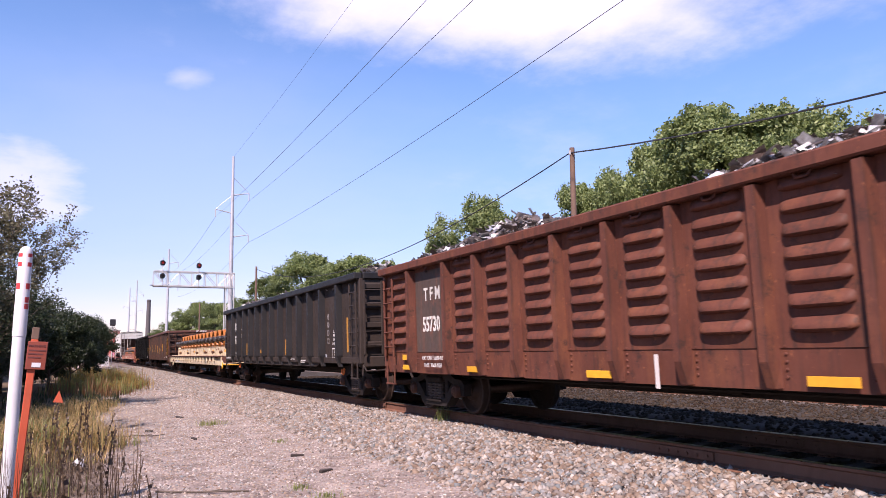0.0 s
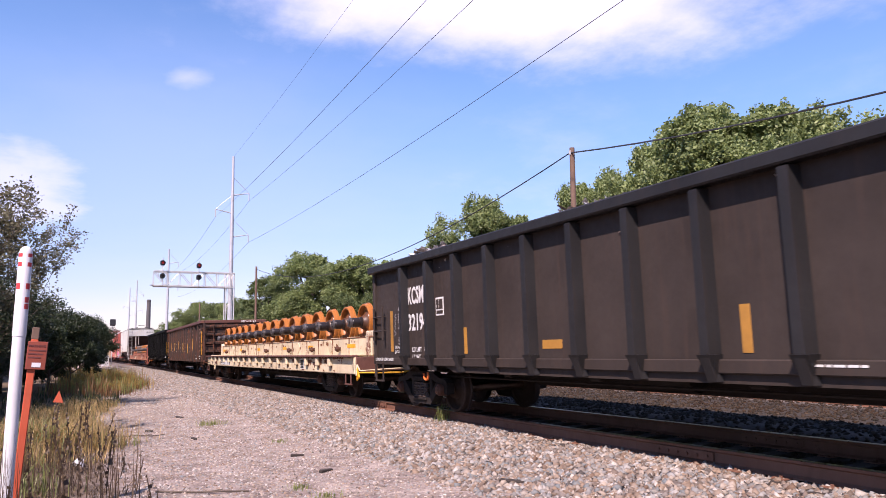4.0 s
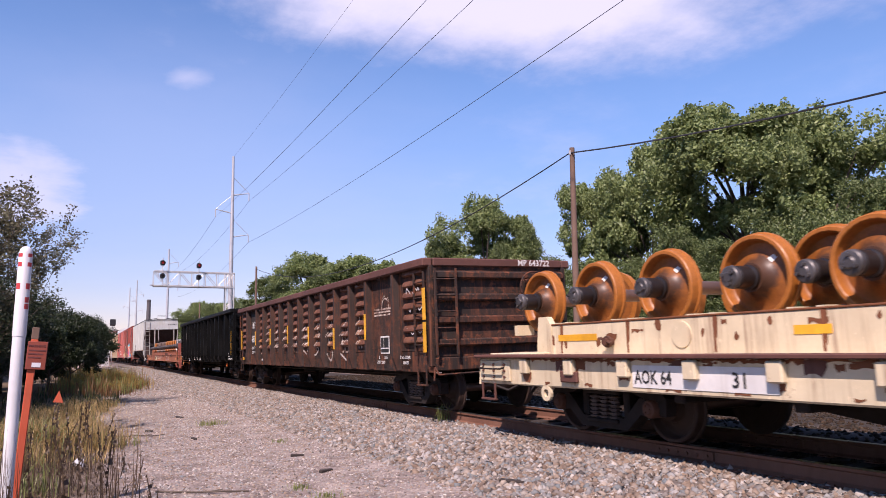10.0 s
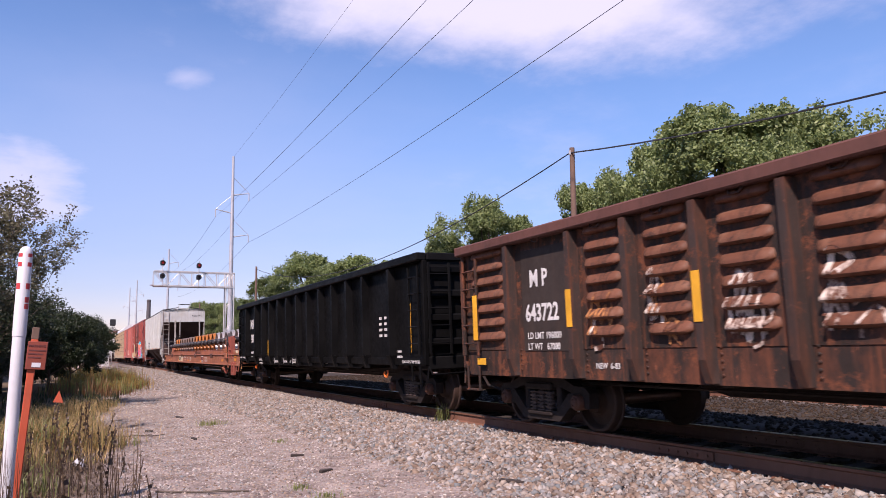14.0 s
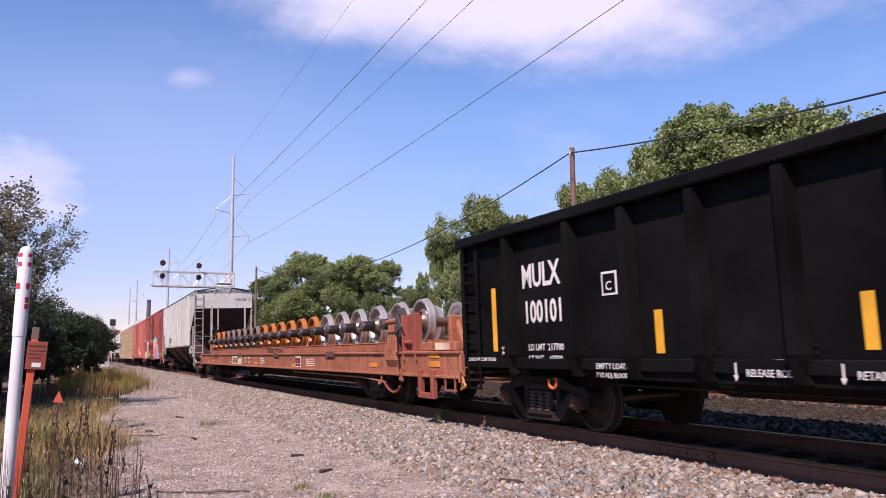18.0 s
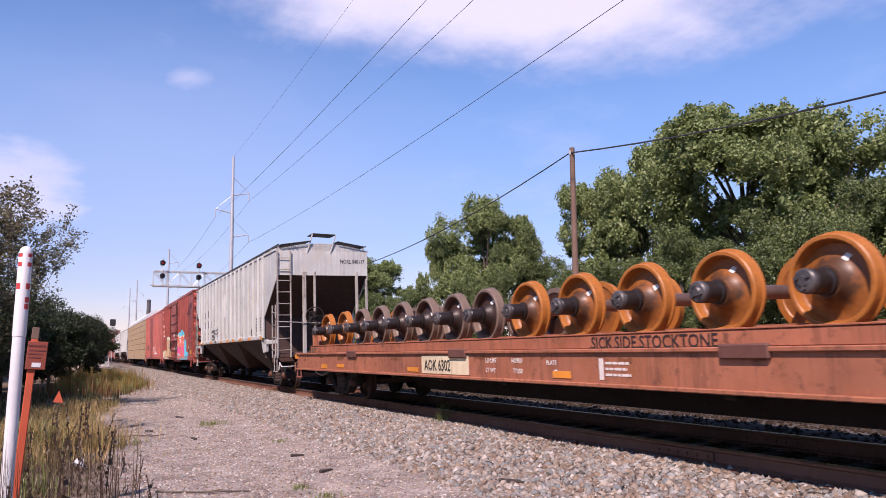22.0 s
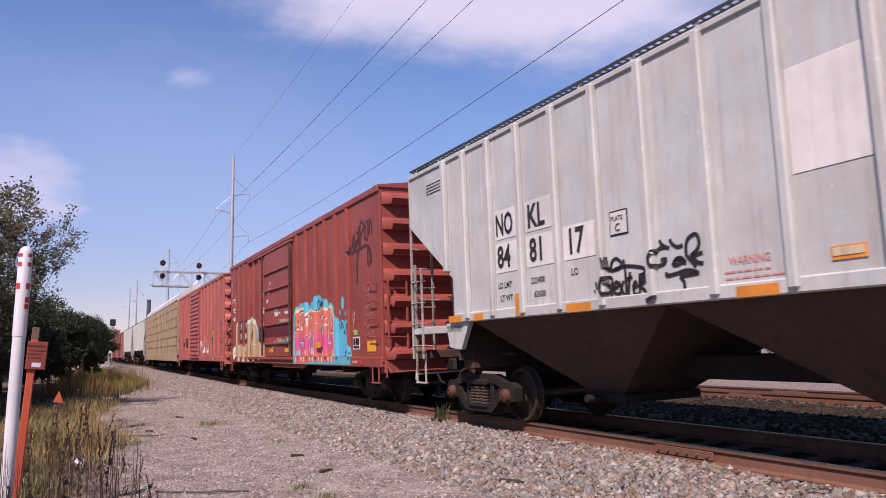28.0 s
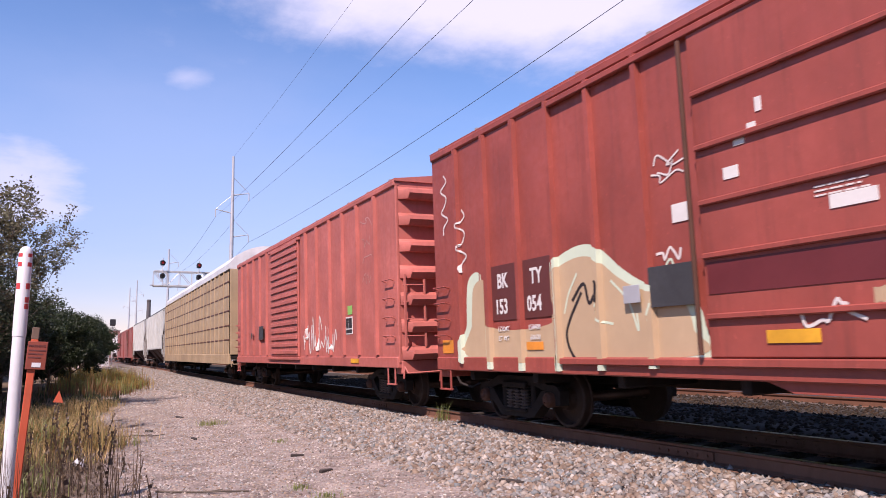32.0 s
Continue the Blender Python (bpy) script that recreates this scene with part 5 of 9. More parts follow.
def grit_near(rng, n):
    """Fine gravel between the ballast and the grass."""
    x = 7 - 33 * rng.random(n) ** 0.9
    y = 0.7 + 4.4 * rng.random(n) ** 0.9
    z = np.array([ground_z(a, b) for a, b in zip(x, y)])
    return np.stack([x, y, z + 0.001], -1)


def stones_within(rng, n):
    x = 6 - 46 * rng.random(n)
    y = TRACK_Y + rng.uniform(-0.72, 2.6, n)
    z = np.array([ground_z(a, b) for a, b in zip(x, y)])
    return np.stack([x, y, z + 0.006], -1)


def stones_between(rng, n):
    x = 6 - 42 * rng.random(n)
    y = rng.uniform(9.6, 13.9, n)
    z = np.array([ground_z(a, b) for a, b in zip(x, y)])
    return np.stack([x, y, z + 0.004], -1)


def stones_far(rng, n):
    """Ballast shoulder further down the line."""
    x = -35 - 60 * rng.random(n) ** 1.2
    c = np.array([track_mid(a) for a in x])
    y = c - 0.85 - 4.2 * rng.random(n) ** 1.1
    z = np.array([ground_z(a, b) for a, b in zip(x, y)])
    return np.stack([x, y, z + 0.004], -1)


def grit_far(rng, n):
    """Fine gravel of the open strip further off."""
    x = -24 - 36 * rng.random(n)
    y = np.interp(x, [-70, -50, -40, -33, -24], [3.3, 3.2, 3.3, 2.3, 1.0]) + 3.2 * rng.random(n)
    z = np.array([ground_z(a, b) for a, b in zip(x, y)])
    return np.stack([x, y, z + 0.001], -1)


scatter_stones("far_ballast_gravel", "mixed ballast stones down the line", 26000, stones_far, (0.03, 0.07), 13)
scatter_stones("far_fine_gravel", "fine pale gravel down the line", 16000, grit_far, (0.014, 0.04), 18, "stone_pale")
scatter_stones("ballast_gravel", "mixed grey and rusty ballast stones beside the rail", 66000, stones_near, (0.018, 0.060), 3)
scatter_stones("fine_gravel", "fine pale gravel beside the ballast", 45000, grit_near, (0.009, 0.026), 8, "stone_pale")
scatter_stones("track_gravel", "ballast stones between the two tracks, darkened as shade", 16000, stones_between, (0.02, 0.05), 4, "stone_shaded")
scatter_stones("oily_track_ballast", "oily ballast stones between the rails, darkened as shade", 9000, stones_within, (0.02, 0.05), 5, "stone_oily_shaded")


# ------------------------------------------------------------------ plants
def quads_mesh(name, v, material):
    """A mesh of loose four-cornered leaves; v is (n, 4, 3)."""
    n = len(v)
    me = bpy.data.meshes.new(name)
    me.vertices.add(n * 4)
    me.vertices.foreach_set("co", v.astype(np.float32).ravel())
    me.loops.add(n * 4)
    me.loops.foreach_set("vertex_index", np.arange(n * 4, dtype=np.int32))
    me.polygons.add(n)
    me.polygons.foreach_set("loop_start", np.arange(0, n * 4, 4, dtype=np.int32))
    me.update(calc_edges=True)
    me.materials.append(material)
    return me


def leaf_quads(rng, centres, size):
    """Leaves of random turn round the given centres, each a folded lozenge."""
    n = len(centres)
    d = rng.normal(size=(n, 3))
    d[:, 2] *= 0.6
    d /= np.linalg.norm(d, axis=1, keepdims=True)
    e = np.cross(d, rng.normal(size=(n, 3)))
    e /= np.linalg.norm(e, axis=1, keepdims=True)
    s = size * rng.uniform(0.6, 1.3, (n, 1))
    return np.stack([centres - d * s * 0.5, centres + e * s * 0.28, centres + d * s * 0.5, centres - e * s * 0.28], 1)


def crown_points(rng, height, radius, base, lobes, count):
    """Points in many small clumps on lobes, thicker at the lobes' shells."""
    pts = []
    heads = []
    mid, up = base + (height - base) * 0.52, (height - base) * 0.46
    lobes = int(lobes * 1.3)
    while len(heads) < lobes:
        q = rng.uniform(-1, 1, 3)
        n = np.linalg.norm(q)
        if n > 1 or n < 0.45:
            continue
        hr = radius * rng.uniform(0.15, 0.34)
        f = 1 - 0.75 * hr / radius
        heads.append((q[0] * radius * f, q[1] * radius * f, mid + q[2] * up * f, hr))
    per = count // (lobes * 44)
    for hx, hy, hz, hr in heads:
        for _ in range(44):
            d = rng.normal(size=3)
            d[2] = abs(d[2]) - 0.8 * rng.random()
            d /= np.linalg.norm(d)
            c = np.array((hx, hy, hz)) + d * hr * rng.uniform(0.55, 1.05) * np.array((1, 1, 0.8))
            pts.append(c + rng.normal(size=(per, 3)) * hr * 0.115)
    return np.concatenate(pts), heads


def tree_parts(seed, height, radius, base, lobes=22, leaves=15000, size=0.26, leaf="leaf_light", trunk=0.24):
    rng = np.random.default_rng(seed)
    pts, heads = crown_points(rng, height, radius, base, lobes, leaves)
    crown = quads_mesh("crown", leaf_quads(rng, pts, size), M[leaf])
    s = Shape()
    top = base + (height - base) * 0.55
    s.bar((0, 0, -0.3), (0.1, 0.05, base), trunk * 1.15, 10, trunk * 0.8)
    s.bar((0.1, 0.05, base), (0, 0.1, top), trunk * 0.8, 8, trunk * 0.3)
    for hx, hy, hz, hr in heads[::2]:
        z0 = min(top, base + (hz - base) * 0.45)
        s.bar((0.05, 0.05, z0), (hx * 0.55, hy * 0.55, z0 + (hz - z0) * 0.6), trunk * 0.34, 6, trunk * 0.2)
        s.bar((hx * 0.55, hy * 0.55, z0 + (hz - z0) * 0.6), (hx, hy, hz), trunk * 0.2, 5, 0.02)
    return s.mesh("trunk", M["bark"], True), crown


TREES = [tree_parts(11, 10.0, 3.9, 2.4, 24, 76000, 0.17, "leaf_light"), tree_parts(12, 10.0, 4.4, 1.4, 26, 80000, 0.17, "leaf_light"),
         tree_parts(13, 10.0, 3.6, 0.8, 26, 72000, 0.15, "leaf_dark"), tree_parts(14, 10.0, 5.4, 0.3, 26, 72000, 0.17, "leaf_dark")]


def tree(x, y, height, kind, turn, label, wide=1.0, name="tree", category="tree", group="trees along the tracks"):
    t, c = TREES[kind]
    k = height / 10.0
    ob = tagged(new(name), label, category, group)
    ob.matrix_basis = pose(x, y, ground_z(x, y), 0, 0, turn)
    ob.scale = (k * wide, k * wide, k)
    part("trunk", t, None, ob)
    part("crown", c, None, ob)
    return ob


def at(az, dist):
    """A place by its slope of y to x and its distance."""
    n = math.hypot(*az)
    return az[0] / n * dist, az[1] / n * dist


LIGHT_TREE, DARK_TREE = "tall leafy broadleaf tree in full summer leaf", "dense dark green tree with low branches"
for az, dist, height, kind, turn, wide in [
    ((-0.645, 0.764), 50, 16.9, 0, 20, 0.95), ((-0.575, 0.818), 47, 14.7, 1, 80, 0.85), ((-0.725, 0.688), 52, 15.4, 1, 140, 0.72), ((-0.772, 0.636), 56, 14.6, 0, 200, 0.62),
    ((-0.61, 0.79), 44, 9.4, 3, 10, 0.8), ((-0.70, 0.71), 46, 8.8, 3, 100, 0.8), ((-0.525, 0.851), 43, 10.2, 2, 210, 0.8), ((-0.45, 0.89), 42, 10.4, 1, 300, 0.9), ((-0.38, 0.92), 42, 11.0, 2, 30, 1.0),
    ((-0.862, 0.507), 62, 14.2, 1, 50, 0.78), ((-0.838, 0.545), 60, 11.6, 2, 120, 0.72), ((-0.80, 0.60), 55, 8.6, 3, 20, 0.8), ((-0.888, 0.46), 64, 11.6, 0, 260, 0.55), ((-0.86, 0.51), 56, 7.6, 3, 190, 0.9),
    ((-0.957, 0.290), 108, 15.6, 1, 15, 1.1), ((-0.932, 0.362), 98, 14.0, 0, 75, 1.15), ((-0.945, 0.327), 104, 14.4, 2, 135, 1.15), ((-0.971, 0.239), 120, 14.2, 2, 195, 1.2),
    ((-0.915, 0.403), 84, 8.2, 3, 255, 0.9), ((-0.90, 0.43), 78, 8.8, 3, 315, 0.8), ((-0.965, 0.262), 112, 12.0, 3, 35, 0.9), ((-0.938, 0.345), 92, 8.6, 3, 95, 1.0), ((-0.925, 0.38), 90, 8.8, 3, 95, 0.9),
    ((-0.989, 0.149), 215, 15.6, 1, 155, 1.2), ((-0.985, 0.172), 200, 15.0, 2, 215, 1.2), ((-0.981, 0.193), 185, 14.0, 0, 275, 1.1), ((-0.992, 0.126), 240, 13.0, 3, 335, 1.1), ((-0.977, 0.213), 160, 13.5, 3, 60, 1.0),
    ((-0.75, 0.66), 47, 7.4, 3, 250, 0.8), ((-0.66, 0.75), 42, 7.2, 2, 310, 1.0), ((-0.56, 0.83), 40, 7.6, 3, 130, 0.8),
]:
    x, y = at(az, dist)
    tree(x, y, height * 1.06, kind, turn, LIGHT_TREE if kind < 2 else DARK_TREE, wide)


for x, y, h in ((-262, 13.5, 9.0), (-300, 8.0, 9.5), (-330, 14.0, 10.5)):
    tree(x, y, h, 3, x, DARK_TREE, 1.3)
for k in range(17):
    tree(-84 + 6.2 * k, 33 + 3.5 * math.sin(k * 2.3), 4.2 + 1.1 * math.sin(k * 1.7), 3, 47 * k, "dense low shrub under the trees", 1.35, "hedge_shrub", "shrub", "shrubs under the trees")


# ------------------------------------------------------------------ poles, wires, signals
def steel_pole(x, y, top, arms, label):
    ob = tagged(new("transmission_pole"), label, "utility pole", "steel poles along the railway")
    ob.matrix_basis = pose(x, y, -0.4)
    h = top + 0.4
    part("shaft", Shape().bar((0, 0, 0), (0, 0, h), 0.42, 12, 0.16), M["steel_pole"], ob, smooth=True)
    for z, side in arms:
        z += 0.4
        a = part("arm", Shape().bar((0, 0, z - 0.25), (0, side * 2.3, z + 0.2), 0.1, 8, 0.05).bar((0, 0, z + 2.4), (0, side * 2.3, z + 0.2), 0.035, 6), M["steel_pole"], ob)
        part("insulator", Shape().bar((0, side * 2.3, z + 0.2), (0, side * 2.3, z - 0.9), 0.07, 8), M["steel_pole"], a)
    return ob


PX, PY = -104.0, 20.0
ARMS = [(23.6, 1), (21.0, -1), (17.6, 1)]
for k, (px, py) in enumerate([(PX, PY), (-190.0, 21.5), (-296.0, 22.6), (-330.0, 22.5), (40.0, 20.0)]):
    steel_pole(px, py, 29.0 if k != 1 else 27.0, ARMS, "tall tapered galvanized steel power pole with side arms")


def wire(name, pts, r, label):
    s = Shape()
    s.path(pts, r, 5)
    ob = part(name, s, M["wire"], None)
    return tagged(ob, label, "overhead wire", "overhead wires", "structure")


def span(a, b, sag, n=28):
    a, b = Vector(a), Vector(b)
    return [a.lerp(b, k / n) - Vector((0, 0, 4 * sag * (k / n) * (1 - k / n))) for k in range(n + 1)]


for z, side in ARMS:
    wire("power_line", span((PX, PY + side * 2.3, z - 0.9), (40.0, PY + side * 2.3 - 5.0, z - 0.9), 1.7), 0.016, "thin sagging power line between steel poles")
    wire("power_line", span((PX, PY + side * 2.3, z - 0.9), (-190.0, 21.5 + side * 2.3, z - 2.4), 1.6), 0.016, "thin sagging power line between steel poles")
wire("ground_wire", span((PX, PY, 28.9), (40.0, PY - 5.0, 28.9), 1.5), 0.011, "thin ground wire on the pole tops")


def wood_pole(x, y, top, label, lean=0.0):
    ob = tagged(new("wooden_pole"), label, "utility pole", "wooden poles behind the train")
    ob.matrix_basis = pose(x, y, -0.6, 0, lean, 0)
    part("shaft", Shape().bar((0, 0, 0), (0, 0, top + 0.6), 0.17, 12, 0.12), M["wood_pole"], ob, smooth=True)
    part("insulator", Shape().bar((0, -0.13, top + 0.25), (0, -0.13, top + 0.45), 0.06, 8), M["steel_pole"], ob)
    return ob


WOOD = [(-27.5, 21.0, 10.55), (-92.8, 21.0, 12.0), (36.0, 21.0, 11.5), (-150.0, 23.0, 11.0)]
for x, y, z in WOOD:
    wood_pole(x, y, z, "weathered brown wooden pole carrying one cable", 1.2 if x == -27.5 else 0.0)
wire("communication_cable", span((-27.3, 20.9, 10.3), (36.0, 20.9, 11.2), 3.0), 0.035, "black sagging cable on wooden poles")
wire("communication_cable", span((-27.3, 20.9, 10.3), (-92.8, 20.9, 11.7), 3.0), 0.03, "black sagging cable on wooden poles")


def signal_bridge():
    """A cantilever over the tracks with two coloured-light signals."""
    ob = tagged(new("cantilever_signal"), "aluminium lattice cantilever with two railway signals", "railway signal")
    x = -85.0
    ob.matrix_basis = pose(x, 0, -0.4)
    y0, y1 = 8.1, 16.2
    zl, zh = 8.95, 10.55
    for yy in (y1 - 0.45, y1 + 0.45):
        for xx in (-0.45, 0.45):
            part("mast_leg", Shape().bar((xx, yy, 0), (xx, yy, zh), 0.06, 8), M["signal_steel"], ob)
    for k in range(8):
        z0, z1 = k * 1.3, (k + 1) * 1.3
        s = 1 if k % 2 else -1
        for xx in (-0.45, 0.45):
            part("mast_brace", Shape().bar((xx, y1 - 0.45 * s, z0), (xx, y1 + 0.45 * s, z1), 0.035, 6), M["signal_steel"], ob)
    for xx in (-0.5, 0.5):
        for z in (zl, zh):
            part("beam_chord", Shape().rbox(xx - 0.06, xx + 0.06, y0, y1 + 0.5, z - 0.07, z + 0.07, 0.01), M["signal_steel"], ob)
    n = 6
    for k in range(n + 1):
        y = y0 + (y1 - y0) * k / n
        for xx in (-0.5, 0.5):
            part("lattice_post", Shape().bar((xx, y, zl), (xx, y, zh), 0.04, 6), M["signal_steel"], ob)
            if k < n:
                part("lattice_brace", Shape().bar((xx, y, zl if k % 2 else zh), (xx, y + (y1 - y0) / n, zh if k % 2 else zl), 0.035, 6), M["signal_steel"], ob)
    g = Shape()
    g.box(-0.5, 0.5, y0 - 0.3, y1, zl + 0.08, zl + 0.11)
    part("walkway", g, M["signal_steel"], ob)
    for y, hs in ((8.95, (10.02, 11.45)), (12.75, (9.98, 11.28))):
        for z in hs:
            hd = part("signal_head", Shape().bar((0.60, y, z), (0.72, y, z), 0.29, 18).rbox(0.2, 0.6, y - 0.22, y + 0.22, z - 0.26, z + 0.26, 0.05), M["signal_black"], ob)
            part("hood", Shape().spin([(0.16, 0.0), (0.165, 0.35)], pose(0.72, y, z, 0, 0, -90), 12), M["signal_black"], hd)
            part("lens", Shape().bar((0.72, y, z), (0.735, y, z), 0.14, 12), M["lamp_red" if z == hs[1] else "lamp_dark"], hd)
        part("signal_post", Shape().bar((0.6, y, zl), (0.6, y, hs[1] + 0.5), 0.05, 8), M["signal_steel"], ob)


M["lamp_dark"] = plain("unlit_lens", (0.06, 0.01, 0.01), 0.2)
lamp_mat, lamp_nt, lamp_bsdf = node_kit("red_lens")
lamp_bsdf.inputs["Base Color"].default_value = (0.20, 0.012, 0.012, 1)
lamp_bsdf.inputs["Emission Color"].default_value = (1.0, 0.05, 0.03, 1)
lamp_bsdf.inputs["Emission Strength"].default_value = 0.12
M["lamp_red"] = lamp_mat
signal_bridge()

# ------------------------------------------------------------------ the train
M["scrap"] = mat_scrap()
M["board_steel"] = plain("sooty_grating", (0.055, 0.055, 0.058), 0.6, 0.4)
M["roof_metal"] = plain("grey_roof_metal", (0.34, 0.31, 0.30), 0.55, 0.3)
M["wheel_run"] = painted("running_wheel", (0.045, 0.027, 0.02), (0.095, 0.042, 0.025), 0.35, 0.1, 0.6, gloss=0.25)

RIBS = [-6.85] + [-5.35 + 1.07 * k for k in range(11)] + [6.85]
car_a = gondola("louvred_gondola", "rust-brown gondola with pressed ribs, heaped with scrap metal", -5.75, 16.4, 2.82, "rust_red", "rust_red", "louvre", RIBS, inset=1.45, plain_bays=(1,), bottom=0.74, straight=True)
car_b = gondola("black_gondola", "faded black smooth-sided gondola heaped with scrap metal", -23.5, 16.2, 2.92, "black_worn", "rib_black", "plain", [-6.47] + RIBS[1:-1] + [6.70], inset=1.4, rib_mat="rib_black", short_ladder=True)
scrap_load(-5.75, 16.0, 2.7, 2.55, 0.92, 5, "heap of crushed silvery scrap metal in a brown gondola")
scrap_load(-23.5, 15.8, 2.7, 2.6, 0.84, 6, "heap of crushed silvery scrap metal in a black gondola")
car_d = gondola("rusted_gondola", "heavily rusted empty gondola with pressed ribs and faded graffiti", -63.46, 16.7, 2.82, "brown_dark", "chord_rust", "louvre", RIBS, inset=1.55, plain_bays=(1, 12), louvre="rib_rust", bottom=0.76, straight=True, rib_mat="post_rusted")
car_e = gondola("glossy_black_gondola", "glossy new black gondola with yellow reflective bars", -81.62, 16.6, 2.95, "black_new", "black_new", "plain", RIBS, inset=1.5)


RACK_Y = 1.06  # the outer face of the wheel racks


def wheel_flat(name, label, p, length, mat, sill, rack, z_axle, wheel_ps, kinds, rack_in, style, trucks):
    car = thing(name, label, "flat car", "train cars", p)
    hl, mt = length / 2, M[mat]
    z0, z1 = sill
    hw = 1.5 if style == "cream" else 1.42
    for side in (-1, 1):
        y = side * hw
        part("side_sill", Shape().rbox(-hl, hl, min(y, y - side * 0.10), max(y, y - side * 0.10), z0, z1, 0.02), mt, car)
        part("rack_rail", Shape().rbox(-hl + rack_in[0], hl - rack_in[1], min(side * RACK_Y, side * (RACK_Y - 0.06)), max(side * RACK_Y, side * (RACK_Y - 0.06)), z1 + 0.02, rack, 0.012), mt, car)
        part("rack_cap", Shape().rbox(-hl + rack_in[0] - 0.01, hl - rack_in[1] + 0.01, min(side * (RACK_Y + 0.012), side * (RACK_Y - 0.072)), max(side * (RACK_Y + 0.012), side * (RACK_Y - 0.072)), rack, rack + 0.02, 0.006), M["rust_orange"] if style == "cream" else mt, car)
        if style == "cream":
            for k in range(18):
                x = -8.93 + 1.03 * k
                part("stake_pocket", Shape().rbox(x - 0.09, x + 0.09, y - 0.08 if side < 0 else y, y if side < 0 else y + 0.08, z1 - 0.22, z1 - 0.02, 0.015), mt, car)
            part("deck_edge", Shape().rbox(-hl, hl, y - 0.11, y + 0.11, z1, z1 + 0.045, 0.01), M["chord_rust"], car)
        else:
            part("deck_edge", Shape().rbox(-hl, hl, y - 0.04, y + 0.04, z1 - 0.02, z1 + 0.03, 0.01), mt, car)
            part("lower_flange", Shape().rbox(-hl, hl, y - 0.05, y + 0.05, z0 - 0.03, z0 + 0.02, 0.01), mt, car)
        for x in wheel_ps:
            for d in (-0.5, 0.5):
                me = shared(("chock", mat, side), lambda: Shape().hull([(-0.15, -0.02), (0.15, -0.02), (0.15, 0.14), (-0.15, 0.14)], -0.05, 0.05).mesh("wheel_chock", mt))
                part("wheel_chock", me, None, car, m=pose(x - p + d, y - side * 0.72, rack - 0.10))
    part("deck", Shape().rbox(-hl + 0.02, hl - 0.02, -hw + 0.1, hw - 0.1, z1 - 0.16, z1 - 0.02), mt, car)
    for side in (-1, 1):
        part("wheel_bearer", Shape().rbox(-hl + rack_in[0], hl - rack_in[1], side * 0.75 - 0.12, side * 0.75 + 0.12, z1 - 0.02, z_axle - 0.46, 0.01), mt, car)
    for e in (-1, 1):
        x = e * hl
        part("end_sill", Shape().rbox(min(x, x - e * 0.12), max(x, x - e * 0.12), -hw, hw, z0 + 0.05, z1, 0.02), mt, car)
        add_step(car, x - 0.5 if e > 0 else x + 0.12, -hw - 0.03, z0 + 0.02, M["chord_rust"] if style == "cream" else M["red_clamp"], 0.24)
    part("centre_sill", Shape().slab([(-hl + 0.2, z1 - 0.17), (hl - 0.2, z1 - 0.17), (hl - 0.2, z0 - 0.08), (hl - trucks[1] - 1.6, z0 - 0.08), (hl - trucks[1] - 3.4, 0.30), (-hl + trucks[0] + 3.4, 0.30), (-hl + trucks[0] + 1.6, z0 - 0.08), (-hl + 0.2, z0 - 0.08)], -0.25, 0.25), M["steel_dark"], car)
    for k in range(9):
        x = -hl + trucks[0] + 1.6 + (length - trucks[0] - trucks[1] - 3.2) * k / 8
        part("cross_bearer", Shape().rbox(x - 0.08, x + 0.08, -hw + 0.12, hw - 0.12, z0 - 0.1, z1 - 0.17, 0.02), M["steel_dark"], car)
    add_couplers(car, length, mt)
    add_trucks(car, length, trucks)
    for k, x in enumerate(wheel_ps):
        kind = kinds(k)
        words = {"wheel_orange": "ochre rust-coated wheelset with black bearings on a flat car", "wheel_silver": "bright machined steel wheelset with black bearings on a flat car", "wheel_brown": "brown oiled wheelset with black bearings on a flat car"}[kind]
        loaded_wheelset(x, z_axle, kind, words, (k * 67) % 360)
    return car


PS_C = [-52.64 + 1.326 * k for k in range(15)]
PS_F = [-117.69, -116.25] + [-114.95 + 1.255 * k for k in range(5)] + [-108.72 + 1.31 * k for k in range(12)] + [-93.1]
car_c = wheel_flat("cream_flat_car", "cream flat car with rust stains, loaded with wheelsets", -43.1, 20.5, "cream", (0.64, 1.03), 1.47, 1.85, PS_C, lambda k: "wheel_orange", (1.35, 0.05), "cream", (2.45, 2.95))
car_f = wheel_flat("orange_flat_car", "long faded orange flat car loaded with wheelsets", -104.3, 28.2, "orange_flat", (0.70, 1.11), 1.31, 1.73, PS_F,
                   lambda k: "wheel_silver" if k >= 14 else "wheel_orange" if k in (0, 1, 8, 9, 10, 11, 12, 13) else "wheel_brown", (0.1, 2.6), "orange", (2.9, 4.75))
car_g = hopper_car("grey_covered_hopper", "light grey covered hopper with dirty bottom bays and graffiti", -129.17, 17.4, "grey_hopper", ribs=18)
car_h = box_car("red_box_car", "oxide-red box car with plug door and colourful graffiti", -147.62, 16.4, "red_box", 4.61, door=(-2.05, 1.3), ribs=[-7.27, -6.35, -5.48, -4.61, -3.74, -2.86, 1.88, 2.78, 3.64, 4.49, 5.35, 6.2])
car_i = box_car("faded_red_box_car", "faded pinkish-red box car with ribbed sliding door", -165.4, 15.8, "pink_box", 4.55, door=(-2.3, 0.9), door_style="slide", ribs=[-7.0, -6.0, -5.0, -4.0, -3.0, 1.6, 2.6, 3.7, 4.7, 5.7, 6.8])


